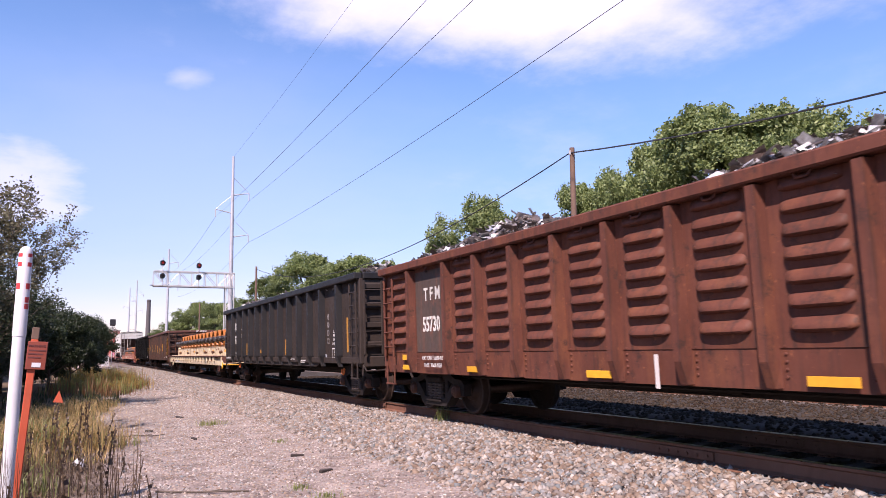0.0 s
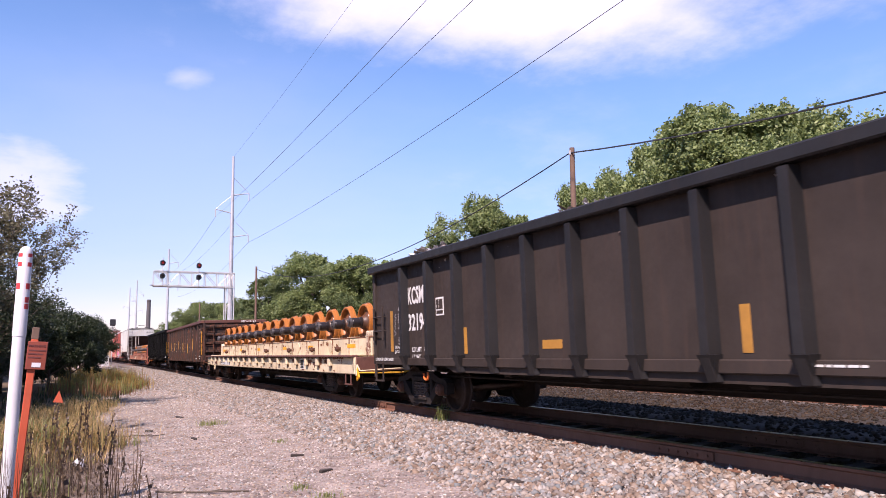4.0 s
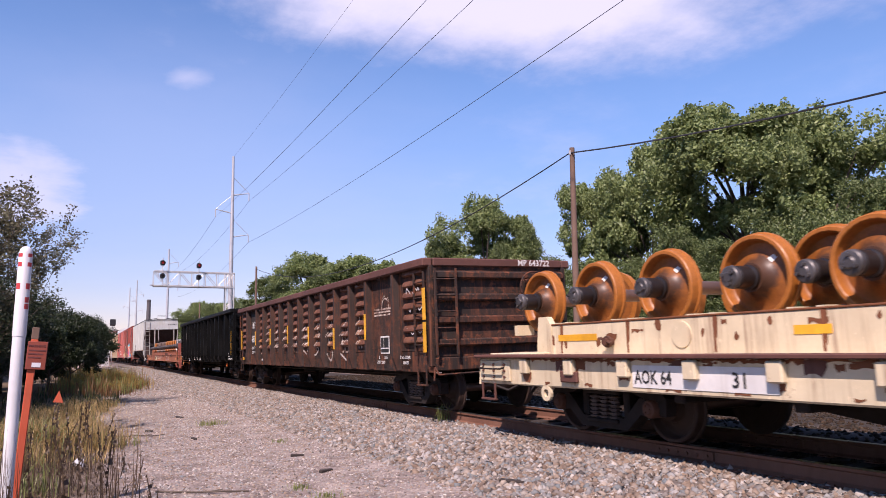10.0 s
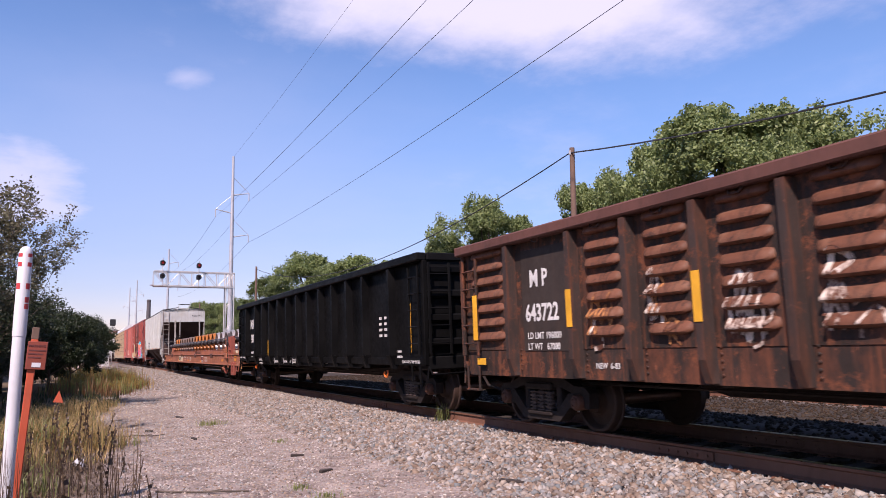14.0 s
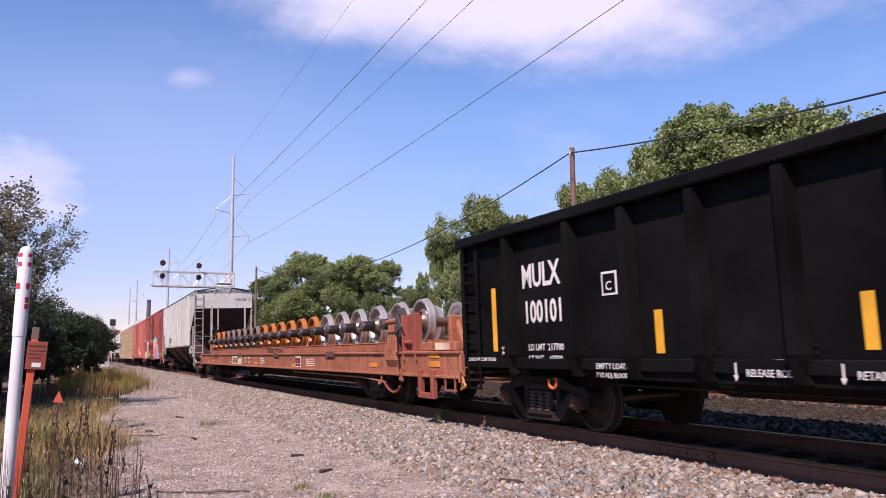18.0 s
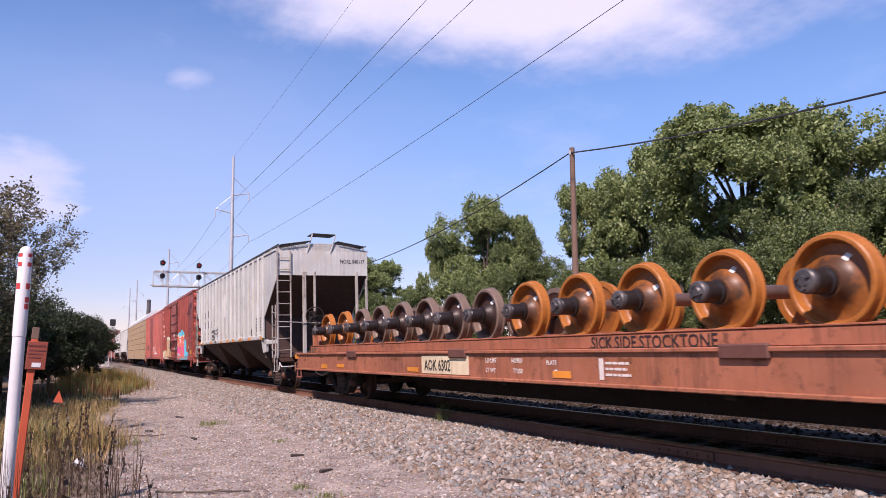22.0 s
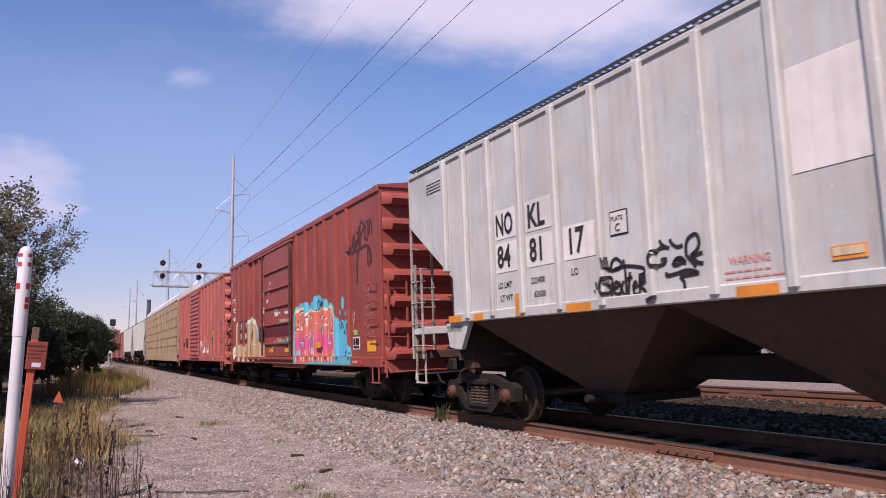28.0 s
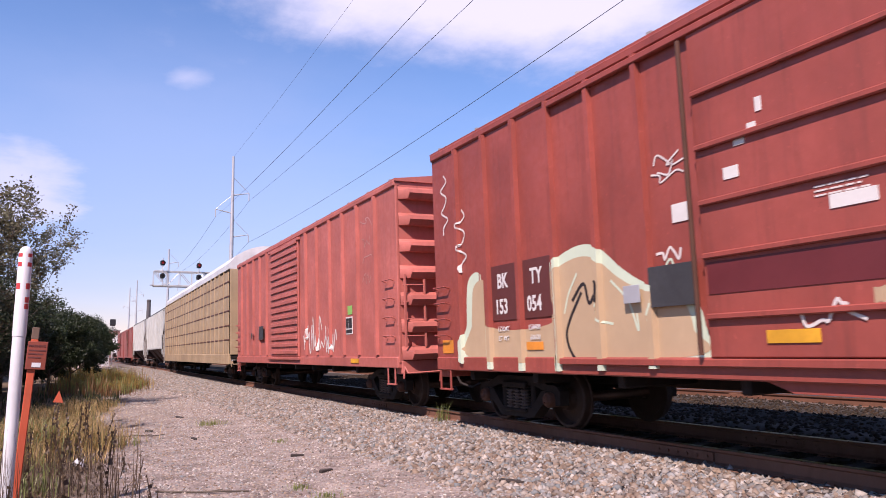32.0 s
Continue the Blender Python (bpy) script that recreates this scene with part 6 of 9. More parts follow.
for k in range(7):
    loaded_wheelset(-48.01 + 1.326 * k, 1.85, "wheel_orange", "ochre rust-coated wheelset nested between two others on a flat car", 40 + 83 * k, 0.30)


def auto_rack(p, length):
    car = thing("auto_rack_car", "tall tan auto rack car with perforated side panels", "auto rack car", "train cars", p)
    hl, hw, eave = length / 2, 1.52, 4.62
    mt = M["tan_rack"]
    for side in (-1, 1):
        y = side * hw
        n = 22
        for k in range(n):
            a, b = -hl + 0.2 + (length - 0.4) * k / n, -hl + 0.2 + (length - 0.4) * (k + 1) / n
            me = shared(("rack_panel", side), lambda: Shape().rbox(-(b - a) / 2 + 0.03, (b - a) / 2 - 0.03, -0.02, 0.02, 1.15, eave - 0.1, 0.01).mesh("rack_panel", mt))
            part("rack_panel", me, None, car, m=pose((a + b) / 2, y, 0))
            part("rack_post", shared("rack_post", lambda: Shape().rbox(-0.04, 0.04, -0.05, 0.05, 1.0, eave, 0.01).mesh("rack_post", mt)), None, car, m=pose(a, y, 0))
        for z in (1.72, 2.3, 2.9, 3.5, 4.1):
            part("deck_rail", Shape().rbox(-hl + 0.1, hl - 0.1, y - 0.035, y + 0.035, z - 0.03, z + 0.03, 0.01), M["chord_rust"], car)
        part("side_sill", Shape().rbox(-hl, hl, y - 0.06, y + 0.06, 0.72, 1.15, 0.02), mt, car)
    n = 10
    arc = [(-hw - 0.03, eave + 0.22)] + [(-hw - 0.03 + (2 * hw + 0.06) * k / n, eave + 0.25 + 0.72 * math.sin(math.pi * k / n) ** 0.7) for k in range(1, n)] + [(hw + 0.03, eave + 0.22)]
    part("roof", Shape().hull(arc + [(hw + 0.03, eave), (-hw - 0.03, eave)], -hl, hl), M["white_roof"], car)
    for e in (-1, 1):
        x = e * hl
        part("end_door", Shape().rbox(x - 0.04, x + 0.04, -hw, hw, 1.1, eave - 0.01, 0.03), mt, car)
    part("deck", Shape().rbox(-hl, hl, -hw, hw, 0.95, 1.1), M["steel_dark"], car)
    add_couplers(car, length, mt)
    add_trucks(car, length, 2.3)
    return car


auto_rack(-187.8, 25.8)
hopper_car("pale_covered_hopper", "pale tan covered hopper far down the train", -211.0, 17.6, "grey_hopper", 4.5, False)
hopper_car("pale_covered_hopper", "pale tan covered hopper far down the train", -230.0, 17.6, "grey_hopper", 4.5, False)
box_car("dark_red_box_car", "dark red box car far down the train", -248.5, 16.6, "red_box", 4.5)
box_car("dark_red_box_car", "dark red box car far down the train", -266.5, 16.6, "red_box", 4.5)
hopper_car("pale_covered_hopper", "pale grey covered hopper far down the train", -285.0, 17.6, "white_roof", 4.5, False)


# ------------------------------------------------------------------ paint on the cars: lettering, marks, graffiti
class Face:
    """The depth of a side wall at x, following its upright ribs; cuts are the x at which it bends."""

    def __init__(self, y, ribs=(), half=0.0, depth=0.0, flat=0.6):
        self.y, self.ribs, self.half, self.depth, self.flat = y, ribs, half + 0.012, depth + 0.004, flat
        self.cuts = [r + k * w for r in ribs for k in (-1, 1) for w in (self.half, self.half * flat)]

    def __call__(self, x):
        for r in self.ribs:
            d = abs(x - r)
            if d < self.half:
                return self.y - self.depth * min(1.0, (self.half - d) / (self.half * (1 - self.flat)))
        return self.y


def flat_face(y):
    return Face(y)


def ribbed_face(y, ribs, half, depth, flat=0.6):
    return Face(y, ribs, half, depth, flat)


def curve_through(pts, n=8, closed=True):
    """A smooth line through the points."""
    out, m = [], len(pts)
    for i in range(m if closed else m - 1):
        p = [Vector((*pts[(i + k) % m if closed else min(m - 1, max(0, i + k))], 0)) for k in (-1, 0, 1, 2)]
        for j in range(n):
            t = j / n
            q = 0.5 * (2 * p[1] + (p[2] - p[0]) * t + (2 * p[0] - 5 * p[1] + 4 * p[2] - p[3]) * t * t + (3 * p[1] - p[0] - 3 * p[2] + p[3]) * t ** 3)
            out.append((q.x, q.y))
    if not closed:
        out.append(tuple(pts[-1]))
    return out


def film(car, name, pts, face, mat, lift=0.003, label="", step=0.03, smooth_line=True, low=-9.0):
    """A film of paint inside a closed outline of (x, z), laid on a face."""
    line = curve_through(pts) if smooth_line else list(pts)
    xs = [p[0] for p in line]
    x0, x1 = min(xs), max(xs)
    n = max(2, int((x1 - x0) / step))
    cols = []
    marks = [x0 + (x1 - x0) * min(max(k / n, 0.0005), 0.9995) for k in range(n + 1)] + [c for c in face.cuts if x0 < c < x1]
    for x in sorted(marks):
        zs = []
        for (ax, az), (bx, bz) in zip(line, line[1:] + line[:1]):
            if (ax <= x) != (bx <= x):
                zs.append(max(low, az + (bz - az) * (x - ax) / (bx - ax)))
        cols.append((x, sorted(zs)))
    s = Shape()
    for (xa, za), (xb, zb) in zip(cols, cols[1:]):
        if len(za) != len(zb):
            continue
        for j in range(0, len(za) - 1, 2):
            ya, yb = face(xa) - lift, face(xb) - lift
            s.add([(xa, ya, za[j]), (xb, yb, zb[j]), (xb, yb, zb[j + 1]), (xa, ya, za[j + 1])], [(0, 1, 2, 3)])
    return part(name, s, mat, car, label)


def stroke(car, name, pts, face, mat, width=0.05, lift=0.006, label="", closed=False):
    """A sprayed line through points of (x, z)."""
    rough = curve_through(pts, 7, closed)
    if closed:
        rough.append(rough[0])
    line = [rough[0]]
    for a, b in zip(rough, rough[1:]):
        n = max(1, int(math.hypot(b[0] - a[0], b[1] - a[1]) / 0.02)) if any(abs(c - a[0]) < 0.2 for c in face.cuts) else 1
        line += [(a[0] + (b[0] - a[0]) * (k + 1) / n, a[1] + (b[1] - a[1]) * (k + 1) / n) for k in range(n)]
    s = Shape()
    ring = []
    for i, (x, z) in enumerate(line):
        a, b = line[max(0, i - 1)], line[min(len(line) - 1, i + 1)]
        d = Vector((b[0] - a[0], b[1] - a[1]))
        d = d.normalized() if d.length > 1e-6 else Vector((1, 0))
        w = width / 2
        ring.append(((x - d.y * w, z + d.x * w), (x + d.y * w, z - d.x * w)))
    for (a, b), (c, d) in zip(ring, ring[1:]):
        s.add([(q[0], face(q[0]) - lift, q[1]) for q in (a, b, d, c)], [(0, 1, 2, 3)])
    return part(name, s, mat, car, label)


def scrawl(rng, x0, x1, z0, z1, n):
    """Turning points of a quick scribble that runs through a rectangle."""
    return [(x0 + (x1 - x0) * (k + 0.5 + rng.uniform(-0.9, 0.9)) / n, rng.uniform(z0, z1)) for k in range(n)]


def spray(name, colour, rough=0.5):
    return plain(name, colour, rough, 0, 6, 0.12)


M["cyan"], M["coral"], M["magenta"], M["cream_spray"] = spray("cyan_spray", (0.08, 0.4, 0.544)), spray("coral_spray", (0.576, 0.16, 0.12)), spray("magenta_spray", (0.528, 0.096, 0.24)), spray("cream_spray", (0.624, 0.56, 0.448))
M["beige_spray"], M["mint_spray"], M["black_spray"], M["white_spray"] = spray("beige_spray", (0.4, 0.288, 0.176)), spray("mint_spray", (0.464, 0.544, 0.416)), spray("black_spray", (0.02, 0.0144, 0.0144)), spray("white_spray", (0.576, 0.528, 0.496))
M["chalk"], M["brown_panel"], M["green_label"], M["red_label"] = spray("chalk_marks", (0.272, 0.256, 0.248)), spray("brown_number_panel", (0.096, 0.024, 0.02)), spray("green_label", (0.2, 0.44, 0.096)), spray("red_label", (0.44, 0.04, 0.04))
M["faded_dark"] = painted("faded_number_panel", (0.060, 0.040, 0.031), (0.115, 0.048, 0.030), 0.75, 0.8, 0.7)
M["faded_red"] = spray("faded_red_stencil", (0.50, 0.20, 0.17))
M["cream_flaked"] = painted("flaking_cream_paint", (0.56, 0.48, 0.34), (0.14, 0.055, 0.03), 1.05, 0.9, 0.65)
M["teal_spray"] = spray("teal_spray", (0.12, 0.30, 0.28))
M["yellow_spray"] = spray("pale_yellow_spray", (0.62, 0.48, 0.14))
M["dark_door"] = painted("fresh_maroon_paint", (0.12, 0.0144, 0.016), (0.08, 0.016, 0.016), 0.0, 0.1, 0.45)
M["patch_white"] = painted("paler_grey_patch", (0.62, 0.61, 0.58), (0.36, 0.33, 0.29), 0.1, 0.3, 0.5)
M["orange_safety"] = plain("orange_safety_paint", (0.68, 0.152, 0.024), 0.5)
W, K, Y = M["white_paint"], M["black_paint"], M["yellow"]

# louvred brown gondola
fa = -1.455
patch(car_a, "number_panel", -6.72, -5.45, 1.12, 2.60, fa - 0.001, M["faded_dark"], "dark worn panel behind the number")
writing(car_a, "T F M", -6.36, 2.06, 0.32, M["worn_white"], fa - 0.008, squeeze=0.86)
writing(car_a, "55730", -6.44, 1.50, 0.37, M["worn_white"], fa - 0.008, squeeze=0.76)
writing(car_a, "LMT CAR 116600 KGS", -6.40, 0.99, 0.098, W, fa - 0.056, squeeze=0.95)
writing(car_a, "TARE  30600 KGS", -6.34, 0.86, 0.098, W, fa - 0.056, squeeze=0.95)
for x0, x1, z0, z1 in ((-7.3, -6.95, 0.98, 1.08), (-7.3, -6.95, 0.80, 0.89), (-4.73, -4.25, 0.80, 0.89), (-1.65, -1.18, 0.79, 0.88), (1.43, 1.92, 0.79, 0.88), (4.4, 4.9, 0.79, 0.88)):
    patch(car_a, "reflector", x0, x1, z0, z1, fa - 0.052, Y)
patch(car_a, "paint_drip", -0.44, -0.38, 0.70, 1.07, fa - 0.052, M["white_spray"])
patch(car_a, "paint_drip", 4.2, 4.26, 0.75, 1.15, fa - 0.052, M["white_spray"])

RIVET = Shape().spin([(0.0, -0.014), (0.012, -0.011), (0.018, 0.0)], None, 8)
for car, y in ((car_a, -1.457), (car_d, -1.457), (car_e, -1.457)):
    s = Shape()
    for x in RIBS:
        for dx in (-0.13, 0.13):
            for k in range(5):
                s.add([(px + x + dx, py + y, pz + 0.86 + 0.07 * k) for px, py, pz in RIVET.v], RIVET.f)
    tagged(part("rivet_rows", s, M["rust_red"] if car is car_a else M["brown_dark"] if car is car_d else M["black_new"], car), "", "", "", "stuff")

# faded black gondola
fb = -1.455
writing(car_b, "KCSM", -6.42, 2.04, 0.45, W, fb, squeeze=0.62)
writing(car_b, "32194", -6.43, 1.54, 0.43, W, fb, squeeze=0.80)
writing(car_b, "LD LMT", -6.26, 1.13, 0.13, W, fb, squeeze=0.95)
writing(car_b, "LT WT", -6.26, 0.99, 0.13, W, fb, squeeze=0.95)
bars(car_b, -5.72, 1.22, 0.34, 1, W, fb, 0.1, 0.085)
bars(car_b, -5.72, 1.08, 0.34, 1, W, fb, 0.1, 0.085)
writing(car_b, "2 INCH HF COMP SHOES", -8.0, 0.96, 0.085, W, fb - 0.055)
writing(car_b, "LIFT AND", -7.08, 1.20, 0.075, W, fb)
writing(car_b, "JACK HERE", -7.08, 1.11, 0.075, W, fb)
writing(car_b, "52-6", 6.30, 1.62, 0.10, W, fb)
writing(car_b, "9-8", 6.35, 1.52, 0.10, W, fb)
writing(car_b, "5-6", 6.35, 1.42, 0.10, W, fb)
writing(car_b, "2791", 6.30, 1.32, 0.10, W, fb)
writing(car_b, "IL", 6.10, 1.62, 0.10, W, fb)
writing(car_b, "IW", 6.10, 1.52, 0.10, W, fb)
writing(car_b, "IH", 6.10, 1.42, 0.10, W, fb)
writing(car_b, "CU.FT", 6.02, 1.32, 0.09, W, fb)
data_box(car_b, 6.0, 0.92, 0.48, 0.33, fb, "white_paint", "black_worn")
data_box(car_b, -5.2, 1.76, 0.30, 0.32, fb, "white_paint", "black_worn")
for x0, x1, z0, z1 in ((-7.29, -7.17, 1.14, 1.95), (-4.2, -4.1, 1.09, 1.52), (1.42, 1.54, 1.08, 1.55), (3.9, 4.02, 1.08, 1.57), (7.1, 7.2, 1.14, 1.95)):
    patch(car_b, "reflector", x0, x1, z0, z1, fb, M["reflector_dull"])
patch(car_b, "reflector", -1.95, -1.5, 1.15, 1.27, fb, M["reflector_dull"])
for x, z, t in ((5.6, 1.96, "11"), (5.6, 1.76, "10"), (5.6, 1.56, "13"), (5.6, 1.36, "12"), (-6.90, 1.90, "4"), (-6.92, 1.75, "3"), (-6.91, 1.59, "2"), (-6.88, 1.45, "1"), (-6.91, 1.28, "5")):
    writing(car_b, t, x, z, 0.2, M["chalk"], fb, "chalk_mark", squeeze=0.9)
stroke(car_b, "chalk_mark", [(-7.08, 1.45), (-7.0, 1.5), (-7.08, 1.55), (-7.0, 1.6), (-7.07, 1.66), (-6.99, 1.68), (-7.06, 1.74), (-6.98, 1.79), (-7.05, 1.84), (-6.97, 1.88)], flat_face(fb - 0.004), M["chalk"], 0.014)
bars(car_b, 2.2, 0.98, 0.5, 1, W, fb - 0.05)
bars(car_b, 3.3, 0.95, 0.5, 2, W, fb - 0.05)
patch(car_b, "builder_plate", 5.2, 5.55, 1.02, 1.10, fb, M["steel_pole"])
for x in (-5.9, 6.5):
    part("safety_hook", Shape().path([(x + 0.09 * math.cos(a), -1.36, 0.70 + 0.09 * math.sin(a)) for a in [math.pi * (0.9 + 1.3 * k / 8) for k in range(9)]], 0.022), M["orange_safety"], car_b)

# cream flat car
fc = -1.5
for x0, x1 in ((-8.55, -7.7), (-4.75, -4.35), (-1.45, -1.05), (2.36, 2.78), (5.3, 5.75), (8.75, 9.35)):
    patch(car_c, "reflector", x0 - 0.2, x1 - 0.2, 1.24, 1.33, -RACK_Y - 0.002, Y)
data_box(car_c, 5.82, 0.70, 0.36, 0.28, fc - 0.002)
patch(car_c, "number_panel", -6.76, -4.82, 0.70, 0.95, fc - 0.002, M["patch_white"])
writing(car_c, "AOK 64", -6.72, 0.75, 0.21, K, fc - 0.008, squeeze=0.80)
writing(car_c, "31", -5.35, 0.75, 0.21, K, fc - 0.008)
bars(car_c, 2.6, 0.90, 0.5, 1, M["chord_rust"], fc - 0.002)
for x in (-7.4, -3.6, 0.3, 3.4, 5.9, 8.2):
    part("winch", Shape().bar((x - 0.2, -1.20, 1.22), (x - 0.2, -1.05, 1.22), 0.05, 10).bar((x - 0.2, -1.16, 1.22), (x - 0.2, -1.12, 1.22), 0.075, 12).bar((x - 0.29, -1.18, 1.27), (x - 0.08, -1.18, 1.20), 0.02, 6), M["cap_rust"], car_c)
part("rack_end_wall", Shape().rbox(10.02, 10.18, -1.12, 1.12, 1.05, 1.62, 0.02), M["cream_flaked"], car_c, "rust-streaked cream end wall")
part("end_bulkhead", Shape().rbox(10.2, 10.26, -1.45, 1.45, 0.66, 1.03, 0.02), M["chord_rust"], car_c)
part("bearing_plate", Shape().rbox(-10.1, -8.95, -1.4, 1.4, 1.04, 1.09, 0.01), M["cream"], car_c)
lev = Shape().path([(10.3, -1.45, 0.80), (10.36, -1.45, 0.68), (10.30, -1.45, 0.52), (10.42, -1.44, 0.58), (10.36, -1.44, 0.68), (10.40, -0.4, 0.64), (10.5, 0.0, 0.72)], 0.022)
part("uncoupling_lever", lev, M["yellow"], car_c, "yellow bent uncoupling lever")

plate_c = part("bolted_plate", Shape().rbox(-10.2, -9.35, fc - 0.03, fc, 0.69, 0.99, 0.008), M["cream"], car_c)
for x in (-10.08, -9.78, -9.48):
    for z in (0.75, 0.84, 0.93):
        part("bolt_head", shared("plate_bolt", lambda: Shape().bar((0, 0, 0), (0, -0.02, 0), 0.022, 6).mesh("bolt_head", M["chord_rust"])), None, plate_c, m=pose(x, fc - 0.03, z))
part("grab_iron", Shape().path([(-10.1, fc - 0.03, 0.89), (-10.1, fc - 0.10, 0.87), (-9.5, fc - 0.10, 0.87), (-9.5, fc - 0.03, 0.89)], 0.014), M["steel_dark"], car_c)
eye = Shape()
ring = [(math.cos(a), math.sin(a)) for a in [2 * math.pi * k / 14 for k in range(14)]]
vs = [(-8.5 + r * cx, y, 0.56 + r * cz) for y in (fc + 0.0, fc + 0.04) for r in (0.055, 0.11) for cx, cz in ring]
eye.add(vs, [f for k in range(14) for f in ((k, (k + 1) % 14, 14 + (k + 1) % 14, 14 + k), (28 + k, 42 + k, 42 + (k + 1) % 14, 28 + (k + 1) % 14), (14 + k, 14 + (k + 1) % 14, 42 + (k + 1) % 14, 42 + k), (k, 28 + k, 28 + (k + 1) % 14, (k + 1) % 14))])
part("towing_eye", eye, M["cream"], car_c)
part("rack_end_gusset", Shape().slab([(-8.9, 1.05), (-8.9, 1.47), (-9.0, 1.60), (-9.2, 1.60), (-9.28, 1.05)], -RACK_Y - 0.02, -RACK_Y + 0.08), M["cream"], car_c, "rust-streaked cream end gusset")
box = part("valve_box", Shape().rbox(-8.1, -7.75, fc - 0.05, fc, 0.72, 0.86, 0.02), M["chord_rust"], car_c)
rng_c = random.Random(17)


def ragged_stain(car, x, top, w, h, y, mat):
    """A stain with an uneven outline that runs down from its top edge."""
    n = max(3, int(w / 0.05))
    foot = [(x + w / 2 - w * k / n, top - h * rng_c.uniform(0.25, 1.0)) for k in range(n + 1)]
    film(car, "rust_stain", [(x - w / 2, top)] + [(x - w / 2 + w * k / n, top + rng_c.uniform(-0.02, 0.02)) for k in range(1, n)] + [(x + w / 2, top)] + foot, flat_face(y), mat, 0.003, step=0.008, smooth_line=False)


for k in range(18):
    x = -8.93 + 1.03 * k
    ragged_stain(car_c, x + rng_c.uniform(-0.05, 0.05), 0.83, rng_c.uniform(0.08, 0.24), rng_c.uniform(0.08, 0.18), fc - 0.001, M["rust_orange"])
    for _ in range(rng_c.choice((1, 2, 2, 3))):
        ragged_stain(car_c, x + rng_c.uniform(0.15, 0.9), rng_c.uniform(0.90, 1.02), rng_c.uniform(0.04, 0.30), rng_c.uniform(0.04, 0.22), fc - 0.001, M[rng_c.choice(("rust_orange", "rust_orange", "chord_rust"))])
    ragged_stain(car_c, x + 0.5, 1.025, 0.9, 0.06, fc - 0.0005, M["rust_orange"])
    ragged_stain(car_c, x + rng_c.uniform(0.2, 0.8), 0.66 + 0.05, rng_c.uniform(0.1, 0.3), 0.05, fc - 0.001, M["rust_orange"])
    ragged_stain(car_c, x + rng_c.uniform(-0.3, 0.3), rng_c.uniform(1.3, 1.46), rng_c.uniform(0.05, 0.22), rng_c.uniform(0.05, 0.15), -RACK_Y - 0.0012, M["rust_orange"])
for k in range(15):
    x = -8.6 + 1.335 * k + rng_c.uniform(-0.1, 0.1)
    patch(car_c, "weld_seam", x, x + 0.03, 1.08, 1.47, -RACK_Y - 0.001, M["rust_orange"])
    for _ in range(2):
        bx, bz, br = x + rng_c.uniform(-0.6, 0.6), rng_c.uniform(1.14, 1.44), rng_c.uniform(0.02, 0.07)
        film(car_c, "rust_stain", [(bx + br * rng_c.uniform(0.5, 1.2) * math.cos(a), bz + br * rng_c.uniform(0.6, 1.6) * math.sin(a)) for a in [2 * math.pi * q / 9 for q in range(9)]], flat_face(-RACK_Y - 0.001), M["rust_orange"], 0.003, step=0.012)
    film(car_c, "rust_streak", [(x + 0.02, 1.46), (x + 0.07, 1.46), (x + 0.055, 1.3), (x + 0.045, 1.08 + rng_c.uniform(0, 0.2)), (x + 0.025, 1.3)], flat_face(-RACK_Y - 0.001), M["rust_orange"], 0.0025, step=0.01)
for x in (-6.2, -2.0, 4.2, 7.4):
    part("round_plate", Shape().spin([(0.0, -0.015), (0.15, -0.015), (0.155, 0.0)], pose(x - 0.2, -RACK_Y, 1.28), 20), M["cream"], car_c)

# rusted gondola
M["flaked_white"] = painted("flaked_white_spray", (0.52, 0.44, 0.37), (0.085, 0.033, 0.02), 1.1, 0.9, 0.65, gloss=0.2)
fd = -1.455
patch(car_d, "number_panel", -6.62, -5.42, 1.12, 2.55, fd - 0.001, M["black_worn"], "worn black panel behind the number")
writing(car_d, "M P", -6.42, 2.02, 0.33, W, fd - 0.008, squeeze=0.85)
writing(car_d, "643722", -6.55, 1.54, 0.33, W, fd - 0.008, squeeze=0.80)
writing(car_d, "LD LMT 196000", -6.52, 1.29, 0.13, W, fd - 0.008, squeeze=0.92)
writing(car_d, "LT WT   67000", -6.52, 1.14, 0.13, W, fd - 0.008, squeeze=0.92)
writing(car_d, "NEW  6-83", -5.05, 0.90, 0.10, W, fd - 0.004, squeeze=0.95)
for x0, z0, z1 in ((-7.9, 1.3, 2.0), (-3.36, 1.40, 1.92), (-1.15, 1.42, 1.94), (0.98, 1.32, 1.83), (3.05, 1.22, 1.72), (5.2, 1.4, 1.95), (8.20, 1.70, 2.28), (8.20, 1.12, 1.66), (-5.5, 1.42, 1.9)):
    near = min(RIBS, key=lambda r: abs(r - x0))
    patch(car_d, "reflector", near - 0.055 if abs(near - x0) < 0.3 else x0, near + 0.055 if abs(near - x0) < 0.3 else x0 + 0.13, z0, z1, fd - 0.151 if abs(near - x0) < 0.3 else fd - 0.11, Y)
patch(car_d, "reflector", -7.9, -7.65, 0.92, 1.02, fd - 0.055, Y)
data_box(car_d, 5.88, 1.10, 0.47, 0.36, fd - 0.004)
writing(car_d, "2' H.F. COMP.", 7.0, 1.00, 0.085, W, fd - 0.054)
writing(car_d, "SHOES", 7.15, 0.90, 0.085, W, fd - 0.054)
writing(car_d, "IL", 5.9, 1.00, 0.085, W, fd - 0.054)
writing(car_d, "52-6", 6.2, 1.00, 0.085, W, fd - 0.054)
writing(car_d, "CU.FT 2500", 5.8, 0.90, 0.085, W, fd - 0.054)
patch(car_d, "plain_bay_panel", 5.42, 6.75, 1.20, 2.62, fd + 0.0, M["brown_dark"])
